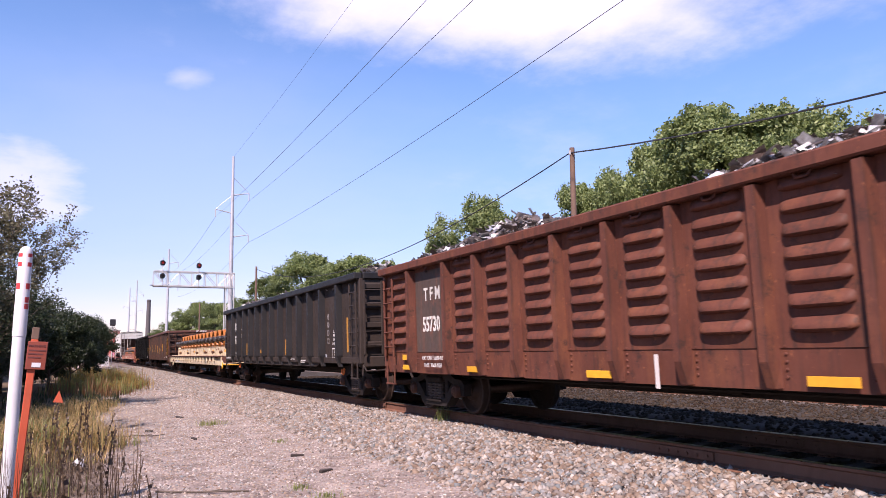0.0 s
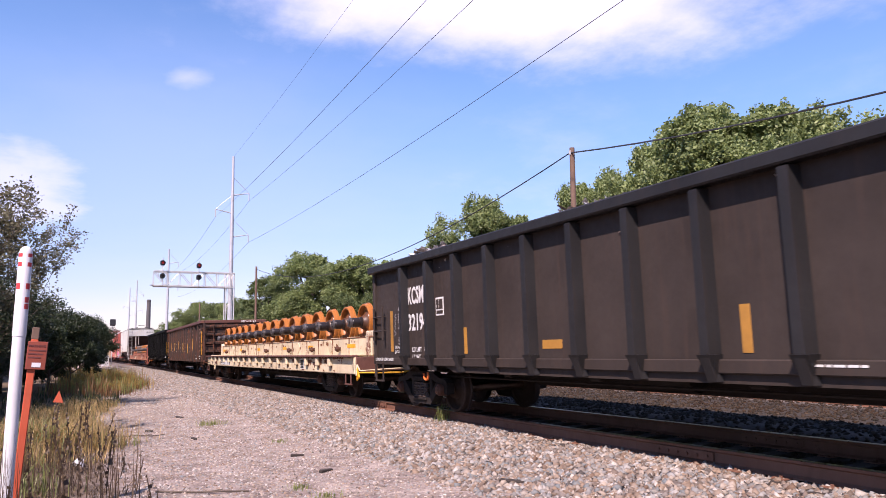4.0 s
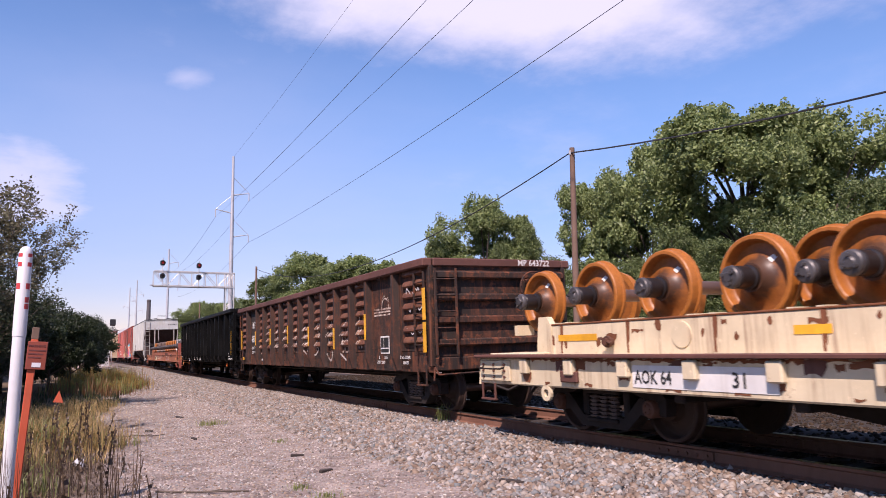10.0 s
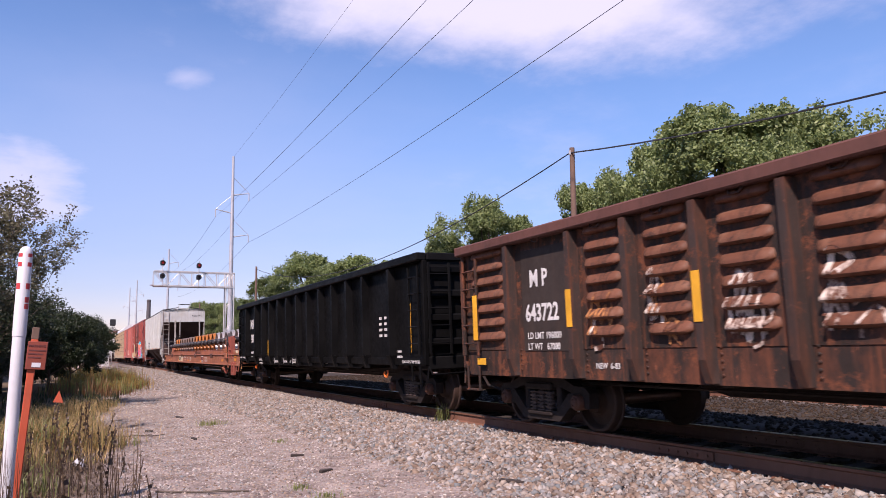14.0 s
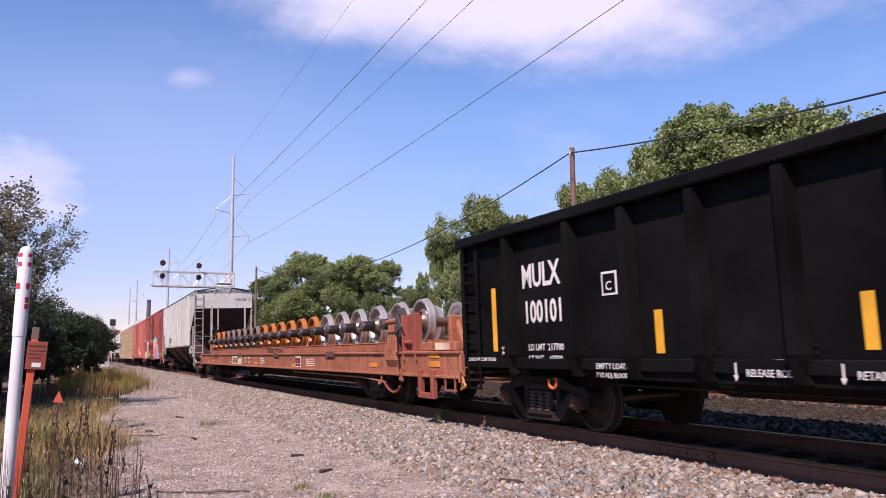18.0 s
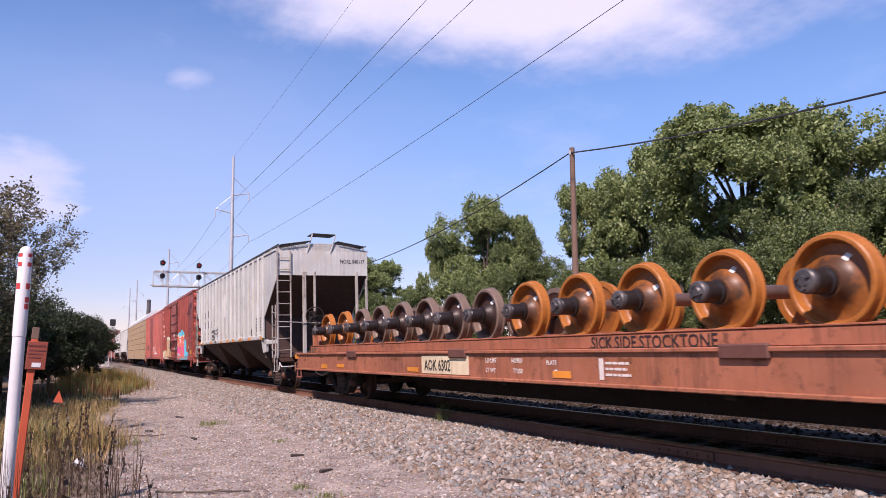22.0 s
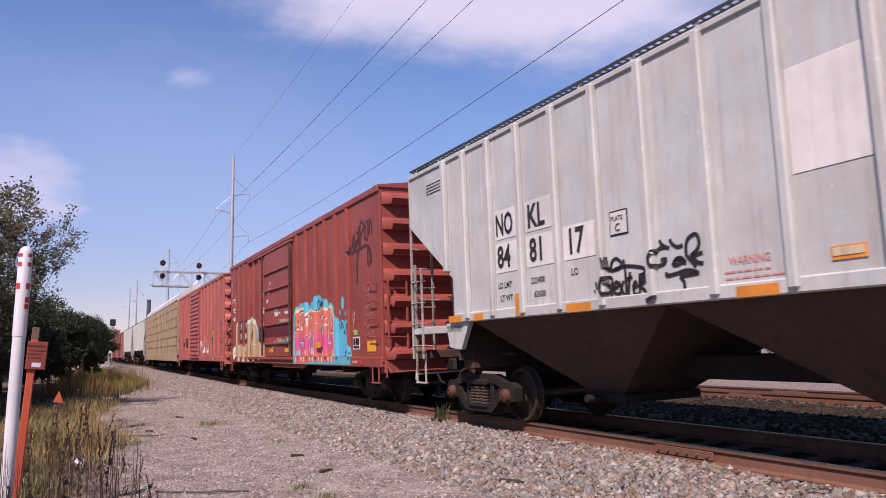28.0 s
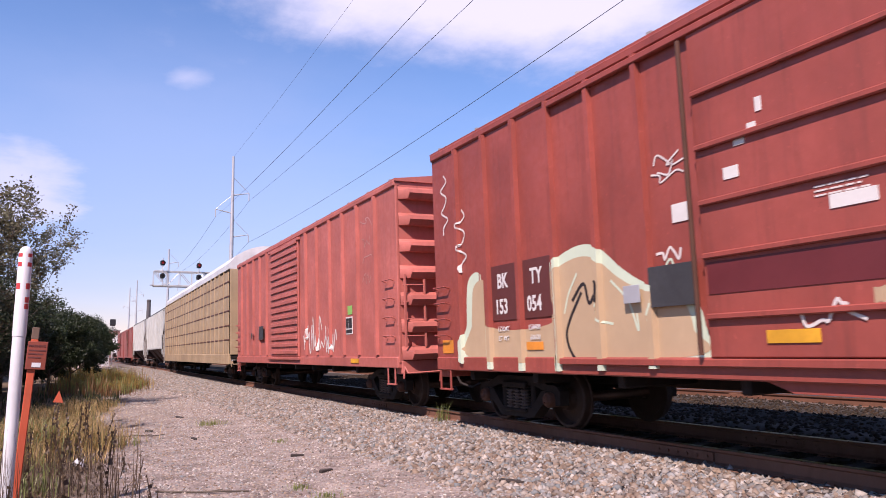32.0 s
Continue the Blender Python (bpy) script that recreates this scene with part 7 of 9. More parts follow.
for k in range(13):
    a = math.pi * k / 12
    writing(car_d, "'", 6.18 + 0.20 * math.cos(a), 2.02 + 0.20 * math.sin(a), 0.12, M["flaked_white"], fd - 0.008, "emblem_ray")
stroke(car_d, "emblem_arc", [(5.98, 2.02), (6.04, 2.17), (6.18, 2.23), (6.32, 2.17), (6.38, 2.02)], flat_face(fd - 0.006), M["flaked_white"], 0.03)
for z in (2.00, 1.94, 1.88):
    patch(car_d, "emblem_bar", 5.55, 6.55 - (2.0 - z), z, z + 0.035, fd - 0.004, M["flaked_white"])
M["flaked_orange"] = painted("flaked_orange_spray", (0.40, 0.17, 0.06), (0.085, 0.033, 0.02), 1.0, 0.9, 0.65, gloss=0.2)
rng_d = random.Random(8)


def louvre_depth(z, first=1.29, pitch=0.213, rows=7):
    """The depth of a louvred bay at a height, over its pressed ribs."""
    k = math.floor((z - first) / pitch)
    h = z - first - k * pitch
    if not 0 <= k < rows or h > 0.14:
        return -1.470
    return -1.467 - 0.076 * (min(1.0, h / 0.02) if h < 0.045 else max(0.0, (0.14 - h) / 0.095))


def louvre_stroke(car, pts, mat, width):
    """A sprayed line that follows the pressed ribs of a bay."""
    line = curve_through(pts, 40, False)
    s = Shape()
    for (ax, az), (bx, bz) in zip(line, line[1:]):
        d = Vector((bx - ax, bz - az))
        if d.length < 1e-6:
            continue
        d = d.normalized() * width / 2
        q = [(ax - d.y, az + d.x), (ax + d.y, az - d.x), (bx + d.y, bz - d.x), (bx - d.y, bz + d.x)]
        s.add([(u, louvre_depth(v) - 0.006, v) for u, v in q], [(0, 1, 2, 3)])
    return part("graffiti_stroke", s, M[mat], car)


for x in (-4.8, -3.75, -2.68, -1.6, -0.55, 0.52, 1.6, 2.67, 3.74, 4.8):
    for k in range(rng_d.choice((3, 4, 5))):
        w, tall = rng_d.uniform(0.10, 0.30), rng_d.uniform(0.25, 0.65)
        xa, za = x + rng_d.uniform(-0.32, 0.06), rng_d.uniform(1.12, 1.5)
        kind = rng_d.choice((0, 1, 2, 3))
        pts = ([(0, 0), (0.1, 0.5), (0.5, 1.0), (0.9, 0.6), (1.0, 0.0)], [(1, 1), (0.2, 0.9), (0.1, 0.5), (0.8, 0.45), (0.9, 0.1), (0.0, 0.0)], [(0, 1), (0.15, 0.1), (0.5, 0.6), (0.8, 0.05), (1.0, 1.0)], [(0.2, 0.0), (0.3, 1.0), (1.0, 0.8), (0.4, 0.5), (1.0, 0.0)])[kind]
        louvre_stroke(car_d, [(xa + w * u, za + tall * v) for u, v in pts], rng_d.choice(("flaked_white", "flaked_white", "flaked_white", "flaked_orange")), rng_d.uniform(0.03, 0.065))
for x, z in ((7.3, 2.25), (7.4, 1.9), (7.35, 1.5)):
    stroke(car_d, "graffiti_stroke", scrawl(rng_d, x, x + 0.75, z - 0.07, z + 0.08, 9), flat_face(fd - 0.062), M["white_spray"], 0.022, 0.004)
for pts in ([(0.75, 1.16), (1.2, 1.08), (1.5, 1.2)], [(1.8, 1.22), (2.2, 1.12), (2.55, 0.94), (2.7, 1.18)], [(2.9, 1.2), (3.3, 1.1), (3.7, 0.96)], [(-0.3, 1.14), (0.1, 1.2), (0.4, 1.1)]):
    stroke(car_d, "graffiti_stroke", pts, flat_face(fd - 0.006), M["faint_white"], 0.05)
writing(car_d, "MP 643722", 0.0, 2.68, 0.16, W, 0, "end_lettering").matrix_basis = pose(8.46, 0.35, 2.69, 0, 0, 90)

# glossy black gondola
fe = -1.455
writing(car_e, "MULX", -6.60, 2.02, 0.46, W, fe, squeeze=0.74)
writing(car_e, "100101", -6.58, 1.52, 0.43, W, fe, squeeze=0.74)
writing(car_e, "LD LMT  217700", -6.5, 1.13, 0.13, W, fe, squeeze=0.92)
writing(car_e, "LT WT    68300", -6.5, 0.97, 0.13, W, fe, squeeze=0.92)
writing(car_e, "2 INCH HF COMP SHOES", -8.15, 0.98, 0.075, W, fe - 0.055)
writing(car_e, "LIFT AND", -7.22, 1.15, 0.06, W, fe)
writing(car_e, "JACK HERE", -7.22, 1.08, 0.06, W, fe)
writing(car_e, "EMPTY LOAD", -4.97, 0.90, 0.10, W, fe - 0.05, squeeze=0.95)
writing(car_e, "7 1/2 ADJ. BLOCK", -4.97, 0.80, 0.08, W, fe - 0.05, squeeze=0.9)
writing(car_e, "RELEASE ROD", -2.73, 0.86, 0.10, W, fe - 0.056, squeeze=0.85)
writing(car_e, "RETAINING VALVE", -1.62, 0.86, 0.10, W, fe - 0.056, squeeze=0.85)
patch(car_e, "plate", -2.47, -2.19, 0.92, 1.02, fe, W)
patch(car_e, "plate_frame", -4.83, -4.55, 1.78, 2.07, fe, W)
patch(car_e, "plate_field", -4.80, -4.58, 1.81, 2.04, fe - 0.006, M["black_new"])
writing(car_e, "C", -4.75, 1.84, 0.16, W, fe - 0.012)
for x0, z0, z1 in ((-7.46, 1.12, 2.08), (-3.96, 1.08, 1.56), (-1.56, 1.10, 1.58), (1.64, 1.12, 1.60), (7.52, 1.12, 2.06)):
    patch(car_e, "reflector", x0, x0 + 0.12, z0, z1, fe, Y)
for x in (6.02, 6.30):
    bars(car_e, x, 1.86, 0.17, 4, W, fe, 0.12, 0.055)
bars(car_e, 6.85, 1.16, 0.42, 2, W, fe, 0.1, 0.04)
writing(car_e, "2 INCH HF COMP SHOES", 7.3, 0.92, 0.075, W, fe - 0.055)
for x in (-2.86, -1.75, -0.72):
    patch(car_e, "arrow_shaft", x, x + 0.018, 0.86, 0.99, fe - 0.056, W)
    film(car_e, "arrow_head", [(x - 0.02, 0.87), (x + 0.038, 0.87), (x + 0.009, 0.81)], flat_face(fe - 0.056), W, 0.004, step=0.02)
writing(car_e, "BRAKE CYLINDER", -0.62, 0.93, 0.06, W, fe - 0.056, squeeze=0.85)
writing(car_e, "PRESSURE TAP", -0.62, 0.86, 0.06, W, fe - 0.056, squeeze=0.85)
bars(car_e, 2.0, 0.88, 0.5, 1, W, fe)
for x in (-6.1, 6.1):
    part("safety_hook", Shape().path([(x + 0.09 * math.cos(a), -1.36, 0.70 + 0.09 * math.sin(a)) for a in [math.pi * (0.9 + 1.3 * k / 8) for k in range(9)]], 0.022), M["orange_safety"], car_e)

# orange flat car
ff = -1.42
patch(car_f, "number_panel", -5.75, -3.95, 0.74, 1.06, ff - 0.001, M["cream"])
writing(car_f, "AOK 6302", -5.62, 0.80, 0.27, K, ff - 0.008, squeeze=0.86)
writing(car_f, "LD LMT", -3.40, 0.95, 0.10, M["white_spray"], ff)
writing(car_f, "LT WT", -3.40, 0.80, 0.10, M["white_spray"], ff)
writing(car_f, "142900", -2.65, 0.95, 0.10, M["white_spray"], ff)
writing(car_f, "77100", -2.60, 0.80, 0.10, M["white_spray"], ff)
writing(car_f, "PLATE", -1.75, 0.93, 0.09, M["white_spray"], ff)
writing(car_f, "C", -1.60, 0.76, 0.16, M["white_spray"], ff)
data_box(car_f, 3.85, 0.74, 0.58, 0.30, ff - 0.001, "white_paint", "dark_door")
bars(car_f, 4.95, 0.98, 1.0, 4, M["white_spray"], ff, 0.055, 0.025)
bars(car_f, -0.5, 0.98, 0.45, 3, M["white_spray"], ff, 0.07, 0.03)
patch(car_f, "paint_slash", -0.62, -0.54, 0.76, 1.02, ff, M["white_spray"])
for x0, x1, z0, z1 in ((3.4, 3.85, 0.74, 0.83), (-1.6, -1.2, 0.76, 0.85), (-6.4, -5.9, 0.76, 0.84), (-10.6, -10.1, 0.78, 0.86), (9.9, 10.35, 0.82, 0.91), (-14.3, -13.98, 0.98, 1.10), (-11.84, -11.37, 0.74, 0.85), (12.9, 13.35, 1.02, 1.14), (12.9, 13.35, 0.86, 0.96)):
    patch(car_f, "reflector", x0, x1, z0, z1, ff - 0.004, M["orange_mark"])
writing(car_f, "41 SLOT", -14.1, 1.14, 0.18, M["green_stencil"], -RACK_Y, "hand_lettering")
part("chain_hook", Shape().slab([(11.50, 0.80), (11.78, 0.80), (11.74, 0.58), (11.66, 0.56)], -1.47, -1.42), M["orange_flat"], car_f)
part("rod_hanger", Shape().path([(10.62, -1.42, 0.76), (10.60, -1.44, 0.50), (10.52, -1.45, 0.47), (10.48, -1.45, 0.52)], 0.022), M["orange_flat"], car_f)
writing(car_f, "41 SLOT", 10.02, 1.14, 0.2, M["green_stencil"], -RACK_Y, "hand_lettering")
writing(car_f, ".SICK.SIDE.STOCKTONE.", -1.25, 1.13, 0.22, M["black_spray"], -RACK_Y, "graffiti_tag", "dark hand-painted graffiti lettering", squeeze=0.94)
for x in (-9.5, -4.3, 1.6, 7.2):
    part("mounting_pad", Shape().rbox(x - 0.3, x + 0.3, -1.47, -1.40, 1.02, 1.17, 0.03), M["chord_rust"], car_f)
for k in range(16):
    x = -13.6 + 1.7 * k + rng_c.uniform(-0.3, 0.3)
    ragged_stain(car_f, x, rng_c.uniform(0.98, 1.08), rng_c.uniform(0.15, 0.5), rng_c.uniform(0.05, 0.16), ff - 0.0005, M["rust_orange"])
# the rack's end posts, stands and chains
post = part("clamp_post", Shape().rbox(11.02, 11.42, -1.44, -1.12, 1.12, 1.80, 0.02), M["orange_flat"], car_f, "faded orange clamp post")
for z0, z1, g in ((1.12, 1.17, 0.08), (1.52, 1.56, 0.05), (1.72, 1.78, 0.05)):
    part("clamp_flange", Shape().rbox(11.02 - g, 11.42 + g, -1.47, -1.09, z0, z1, 0.01), M["orange_flat"], post)
part("clamp_foot", Shape().add([(x, y, z) for z, y, a, c in ((0.84, -1.425, 11.06, 11.40), (0.98, -1.50, 10.98, 11.46), (1.16, -1.50, 10.94, 11.42)) for x, y in ((a, y), (c, y), (c, -1.40), (a, -1.40))], [(3, 2, 1, 0), (0, 1, 5, 4), (4, 5, 9, 8), (1, 2, 6, 5), (5, 6, 10, 9), (3, 0, 4, 7), (7, 4, 8, 11), (8, 9, 10, 11)]), M["orange_flat"], post)
for x in (11.08, 11.22, 11.36):
    part("gusset", Shape().add([(x - 0.012, -1.44, 1.17), (x + 0.012, -1.44, 1.17), (x + 0.012, -1.53, 1.17), (x - 0.012, -1.53, 1.17), (x - 0.012, -1.44, 1.5), (x + 0.012, -1.44, 1.5)], [(0, 1, 2, 3), (4, 5, 1, 0), (3, 2, 5, 4), (0, 3, 4), (1, 5, 2)]), M["orange_flat"], post)
part("ratchet", Shape().slab([(11.46, 1.44), (11.72, 1.42), (11.75, 1.62), (11.70, 1.88), (11.60, 2.0), (11.51, 1.88), (11.45, 1.62)], -1.46, -1.30).bar((11.6, -1.5, 1.58), (11.6, -1.26, 1.58), 0.09, 12).bar((11.66, -1.5, 1.86), (11.92, -1.52, 1.60), 0.02, 8), M["ratchet_iron"], car_f, "black ratchet tensioner")
plate = part("end_post", Shape().slab([(11.80, 0.98), (11.80, 1.84), (12.44, 1.88), (12.40, 1.84), (12.40, 0.98)], -1.36, -1.30), M["red_clamp"], car_f, "red steel upright plate")
for x in (11.80, 12.38):
    part("plate_flange", Shape().rbox(x - 0.025, x + 0.025, -1.46, -1.30, 0.96, 1.85, 0.008), M["red_clamp"], plate)
part("plate_hinge", Shape().rbox(11.86, 12.06, -1.42, -1.36, 1.26, 1.36, 0.015).bar((11.82, -1.42, 1.31), (12.10, -1.42, 1.31), 0.025, 8), M["red_clamp"], plate)
def chain(pts, mat, link=0.075):
    """A chain of closed links along a line."""
    out, path = Shape(), curve_through(pts, 12, False)
    run, walked = [], 0.0
    for a, b in zip(path, path[1:]):
        d = math.hypot(b[0] - a[0], b[1] - a[1])
        while walked <= d:
            run.append((a[0] + (b[0] - a[0]) * walked / max(d, 1e-6), a[1] + (b[1] - a[1]) * walked / max(d, 1e-6)))
            walked += link * 0.72
        walked -= d
    for k, (a, b) in enumerate(zip(run, run[1:])):
        w = math.atan2(b[1] - a[1], b[0] - a[0])
        ring = []
        for j in range(9):
            q = 2 * math.pi * j / 8
            u, v = link * 0.52 * math.cos(q), link * 0.30 * math.sin(q)
            o = (v, 0.0) if k % 2 else (0.0, v)
            ring.append((a[0] + u * math.cos(w) - o[0] * math.sin(w), -1.46 + o[1], a[1] + u * math.sin(w) + o[0] * math.cos(w)))
        out.path(ring, link * 0.12, 5)
    return part("chain", out, mat, car_f)


chain([(11.59, 1.42), (11.60, 1.1), (11.66, 0.70), (11.74, 0.52)], M["steel_dark"])
chain([(10.82, 0.52), (11.0, 0.42), (11.25, 0.35), (11.5, 0.38), (11.68, 0.50)], M["red_clamp"])
for x in (12.95, 13.75, -13.9):
    for y in (-0.85, 0.85):
        st = part("wheel_stand", Shape().rbox(x - 0.06, x + 0.06, y - 0.16, y + 0.16, 1.15, 1.78, 0.015), M["orange_flat"], car_f, "faded orange wheel stand")
        part("stand_brace", Shape().bar((x - 0.34, y, 1.18), (x - 0.02, y, 1.68), 0.05, 6), M["orange_flat"], st)
        part("stand_brace", Shape().bar((x + 0.34, y, 1.18), (x + 0.02, y, 1.68), 0.05, 6), M["orange_flat"], st)
part("end_bracket", Shape().rbox(12.55, 12.66, -1.50, -1.40, 0.36, 0.82, 0.012).rbox(13.08, 13.19, -1.50, -1.40, 0.36, 0.82, 0.012).rbox(12.55, 13.19, -1.50, -1.40, 0.30, 0.40, 0.012), M["red_clamp"], car_f, "red steel end bracket")
part("end_plate", Shape().rbox(12.5, 13.9, -1.40, -1.3, 1.14, 1.3, 0.015), M["orange_flat"], car_f)
patch(car_f, "stencil_plate", 13.15, 13.7, 1.16, 1.28, -1.402, M["cream"])
part("brake_rod", Shape().path([(3.5, -1.36, 0.60), (9.2, -1.36, 0.58), (10.82, -1.44, 0.53)], 0.02), M["orange_flat"], car_f)
part("uncoupling_lever", Shape().path([(14.1, -1.40, 0.80), (14.16, -1.4, 0.66), (14.08, -1.4, 0.50), (14.24, -1.4, 0.56), (14.16, -1.4, 0.66), (14.2, -0.4, 0.62), (14.4, 0.0, 0.72)], 0.022), M["pale_orange"], car_f, "orange bent uncoupling lever")

# covered hopper
face_g = ribbed_face(-1.53, HOPPER_RIBS, 0.06, 0.085, 0.9)
for x0, x1, z0, z1 in ((-5.63, -4.98, 2.78, 3.22), (-4.80, -4.11, 2.78, 3.22), (-5.63, -4.98, 2.28, 2.72), (-4.80, -4.11, 2.28, 2.72), (-3.93, -3.25, 2.28, 2.72)):
    patch(car_g, "number_panel", x0, x1, z0, z1, -1.531, M["patch_white"])
for t, x, z in (("NO", -5.60, 2.84), ("KL", -4.74, 2.84), ("84", -5.58, 2.36), ("81", -4.72, 2.36), ("17", -3.86, 2.36)):
    writing(car_g, t, x, z, 0.46, K, -1.538, squeeze=0.80 if t != "NO" else 0.66)
for t, x, z in (("LD LMT", -5.60, 2.05), ("LT WT", -5.55, 1.86), ("223400", -4.72, 2.05), ("63600", -4.66, 1.86), ("LO", -3.8, 2.08)):
    writing(car_g, t, x, z, 0.125, K, -1.531, squeeze=0.9)
patch(car_g, "plate_frame", -3.0, -2.68, 2.46, 2.76, -1.531, K)
patch(car_g, "plate_field", -2.98, -2.70, 2.48, 2.74, -1.537, M["patch_white"])
writing(car_g, "PLATE", -2.96, 2.64, 0.075, K, -1.543)
writing(car_g, "C", -2.90, 2.51, 0.13, K, -1.543)
patch(car_g, "paint_patch", -0.485, 0.295, 2.66, 3.63, -1.531, M["patch_white"], "fresh white repaint patch")
writing(car_g, "WARNING", -1.28, 1.93, 0.11, M["faded_red"], -1.531, squeeze=0.9)
bars(car_g, -1.34, 1.87, 0.75, 2, M["faded_red"], -1.531, 0.065, 0.018)
writing(car_g, "CH-10", 5.75, 1.70, 0.14, K, -1.531)
writing(car_g, "-120", 6.5, 1.70, 0.14, K, -1.531)
bars(car_g, 5.75, 2.35, 0.5, 5, K, -1.531, 0.10, 0.05)
bars(car_g, 6.45, 2.35, 0.4, 5, K, -1.531, 0.10, 0.05)
bars(car_g, -7.95, 4.12, 0.8, 4, K, -1.531, 0.055, 0.02)
bars(car_g, 3.3, 1.9, 0.5, 3, K, -1.531, 0.06, 0.03)
patch(car_g, "green_label", 6.62, 6.86, 1.90, 2.10, -1.534, M["green_label"])
data_box(car_g, 4.95, 1.74, 0.40, 0.30, -1.531)
for x, w in ((-7.15, 0.44), (-6.31, 0.3), (-3.88, 0.5), (-1.18, 0.48), (0.3, 0.48), (1.6, 0.5), (3.0, 0.5), (4.6, 0.5), (6.6, 0.42)):
    patch(car_g, "reflector", x, x + w, 1.605, 1.715, -1.582, M["orange_mark"])
patch(car_g, "rust_smear", -5.08, -4.90, 1.62, 1.94, -1.58, M["orange_mark"])
patch(car_g, "builder_plate", -0.20, 0.12, 1.85, 1.97, -1.535, M["orange_mark"])
patch(car_g, "builder_plate", -0.18, 0.10, 1.885, 1.955, -1.541, M["cream"])
TAG = [
    [(-3.1, 2.23), (-3.08, 2.12), (-3.04, 2.06), (-3.0, 2.16), (-2.92, 2.19), (-2.84, 2.13), (-2.88, 2.07), (-2.98, 2.06)],
    [(-2.8, 2.17), (-2.78, 2.02), (-2.78, 1.78), (-2.8, 1.74)],
    [(-3.02, 2.05), (-2.88, 2.08), (-2.72, 2.08), (-2.5, 2.04), (-2.44, 1.98), (-2.5, 1.91), (-2.56, 1.87)],
    [(-3.12, 1.97), (-3.16, 1.86), (-3.12, 1.79), (-3.06, 1.82), (-3.08, 1.93), (-3.12, 1.97), (-3.02, 1.96), (-3.04, 1.74)],
    [(-3.0, 1.84), (-2.92, 1.86), (-2.94, 1.92), (-2.98, 1.88), (-2.98, 1.79), (-2.9, 1.77)],
    [(-2.9, 1.92), (-2.82, 1.75)],
    [(-2.82, 1.92), (-2.9, 1.75)],
    [(-2.7, 2.01), (-2.74, 1.78), (-2.7, 1.72)],
    [(-2.76, 1.93), (-2.66, 1.95)],
    [(-2.66, 1.82), (-2.6, 1.84), (-2.62, 1.89), (-2.66, 1.84), (-2.64, 1.75), (-2.58, 1.75)],
    [(-2.54, 1.98), (-2.56, 1.73)],
    [(-2.54, 1.95), (-2.44, 1.97), (-2.46, 1.88), (-2.54, 1.84), (-2.46, 1.76), (-2.48, 1.67), (-2.38, 1.66), (-2.26, 1.69), (-2.16, 1.66), (-2.06, 1.59)],
    [(-3.08, 1.65), (-2.9, 1.69), (-2.74, 1.68), (-2.54, 1.63)],
    [(-2.88, 1.6), (-2.8, 1.63), (-2.72, 1.61), (-2.74, 1.58)],
    [(-3.32, 1.95), (-3.3, 1.86)],
    [(-3.36, 1.83), (-3.34, 1.84)],
    [(-2.12, 2.22), (-2.22, 2.21), (-2.3, 2.13), (-2.28, 2.04), (-2.16, 2.04), (-2.12, 2.09), (-2.2, 2.09)],
    [(-2.2, 2.31), (-2.16, 2.25), (-2.06, 2.2)],
    [(-2.04, 2.3), (-2.02, 2.25), (-1.94, 2.2), (-1.86, 2.21)],
    [(-1.98, 2.07), (-2.02, 2.02), (-1.96, 2.01), (-1.88, 2.04), (-1.9, 2.08), (-1.98, 2.07), (-1.86, 2.05), (-1.86, 2.0)],
    [(-1.82, 2.2), (-1.82, 2.1), (-1.76, 2.03), (-1.7, 1.96)],
    [(-1.82, 2.2), (-1.78, 2.27), (-1.68, 2.3), (-1.64, 2.24), (-1.66, 2.15), (-1.76, 2.08), (-1.6, 2.1)],
    [(-1.74, 2.06), (-1.66, 2.0), (-1.6, 1.99)],
    [(-2.12, 1.95), (-2.12, 1.91), (-1.98, 1.92), (-1.82, 1.94), (-1.68, 1.9), (-1.78, 1.89), (-1.92, 1.88), (-1.88, 1.82), (-1.88, 1.7)],
]
for pts in TAG:
    stroke(car_g, "graffiti_stroke", pts, face_g, M["black_spray"], 0.045)
writing(car_g, "NOKL 848117", 0, 0, 0.19, K, 0, "end_lettering", squeeze=0.74).matrix_basis = pose(8.704, 0.58, 3.99, 0, 0, 90)
# oxide-red box car
H_RIBS = [-7.27, -6.35, -5.48, -4.61, -3.74, -2.86, 1.88, 2.78, 3.64, 4.49, 5.35, 6.2]
face_h = ribbed_face(-1.53, H_RIBS, 0.05, 0.07, 0.76)
cloud = [(1.33, 0.95), (1.34, 1.6), (1.37, 2.1), (1.47, 2.35), (1.68, 2.39), (1.91, 2.43), (2.08, 2.51), (2.34, 2.51), (2.58, 2.46), (2.70, 2.53), (2.86, 2.49), (3.03, 2.37), (3.17, 2.48), (3.33, 2.5), (3.49, 2.47), (3.58, 2.56), (3.73, 2.62), (3.92, 2.61), (4.08, 2.57), (4.17, 2.47), (4.37, 2.49), (4.5, 2.49), (4.61, 2.41), (4.66, 2.31), (4.75, 2.36), (4.91, 2.36), (5.04, 2.28), (5.15, 2.18), (5.24, 2.06), (5.36, 2.03), (5.5, 1.86), (5.7, 1.9), (5.95, 1.84), (6.18, 1.7), (6.25, 1.3), (6.3, 0.98), (5.6, 0.94), (4.4, 0.92), (2.6, 0.88)]
film(car_h, "graffiti_ground", cloud, face_h, M["cyan"], 0.003, "cyan sprayed cloud", low=1.045)
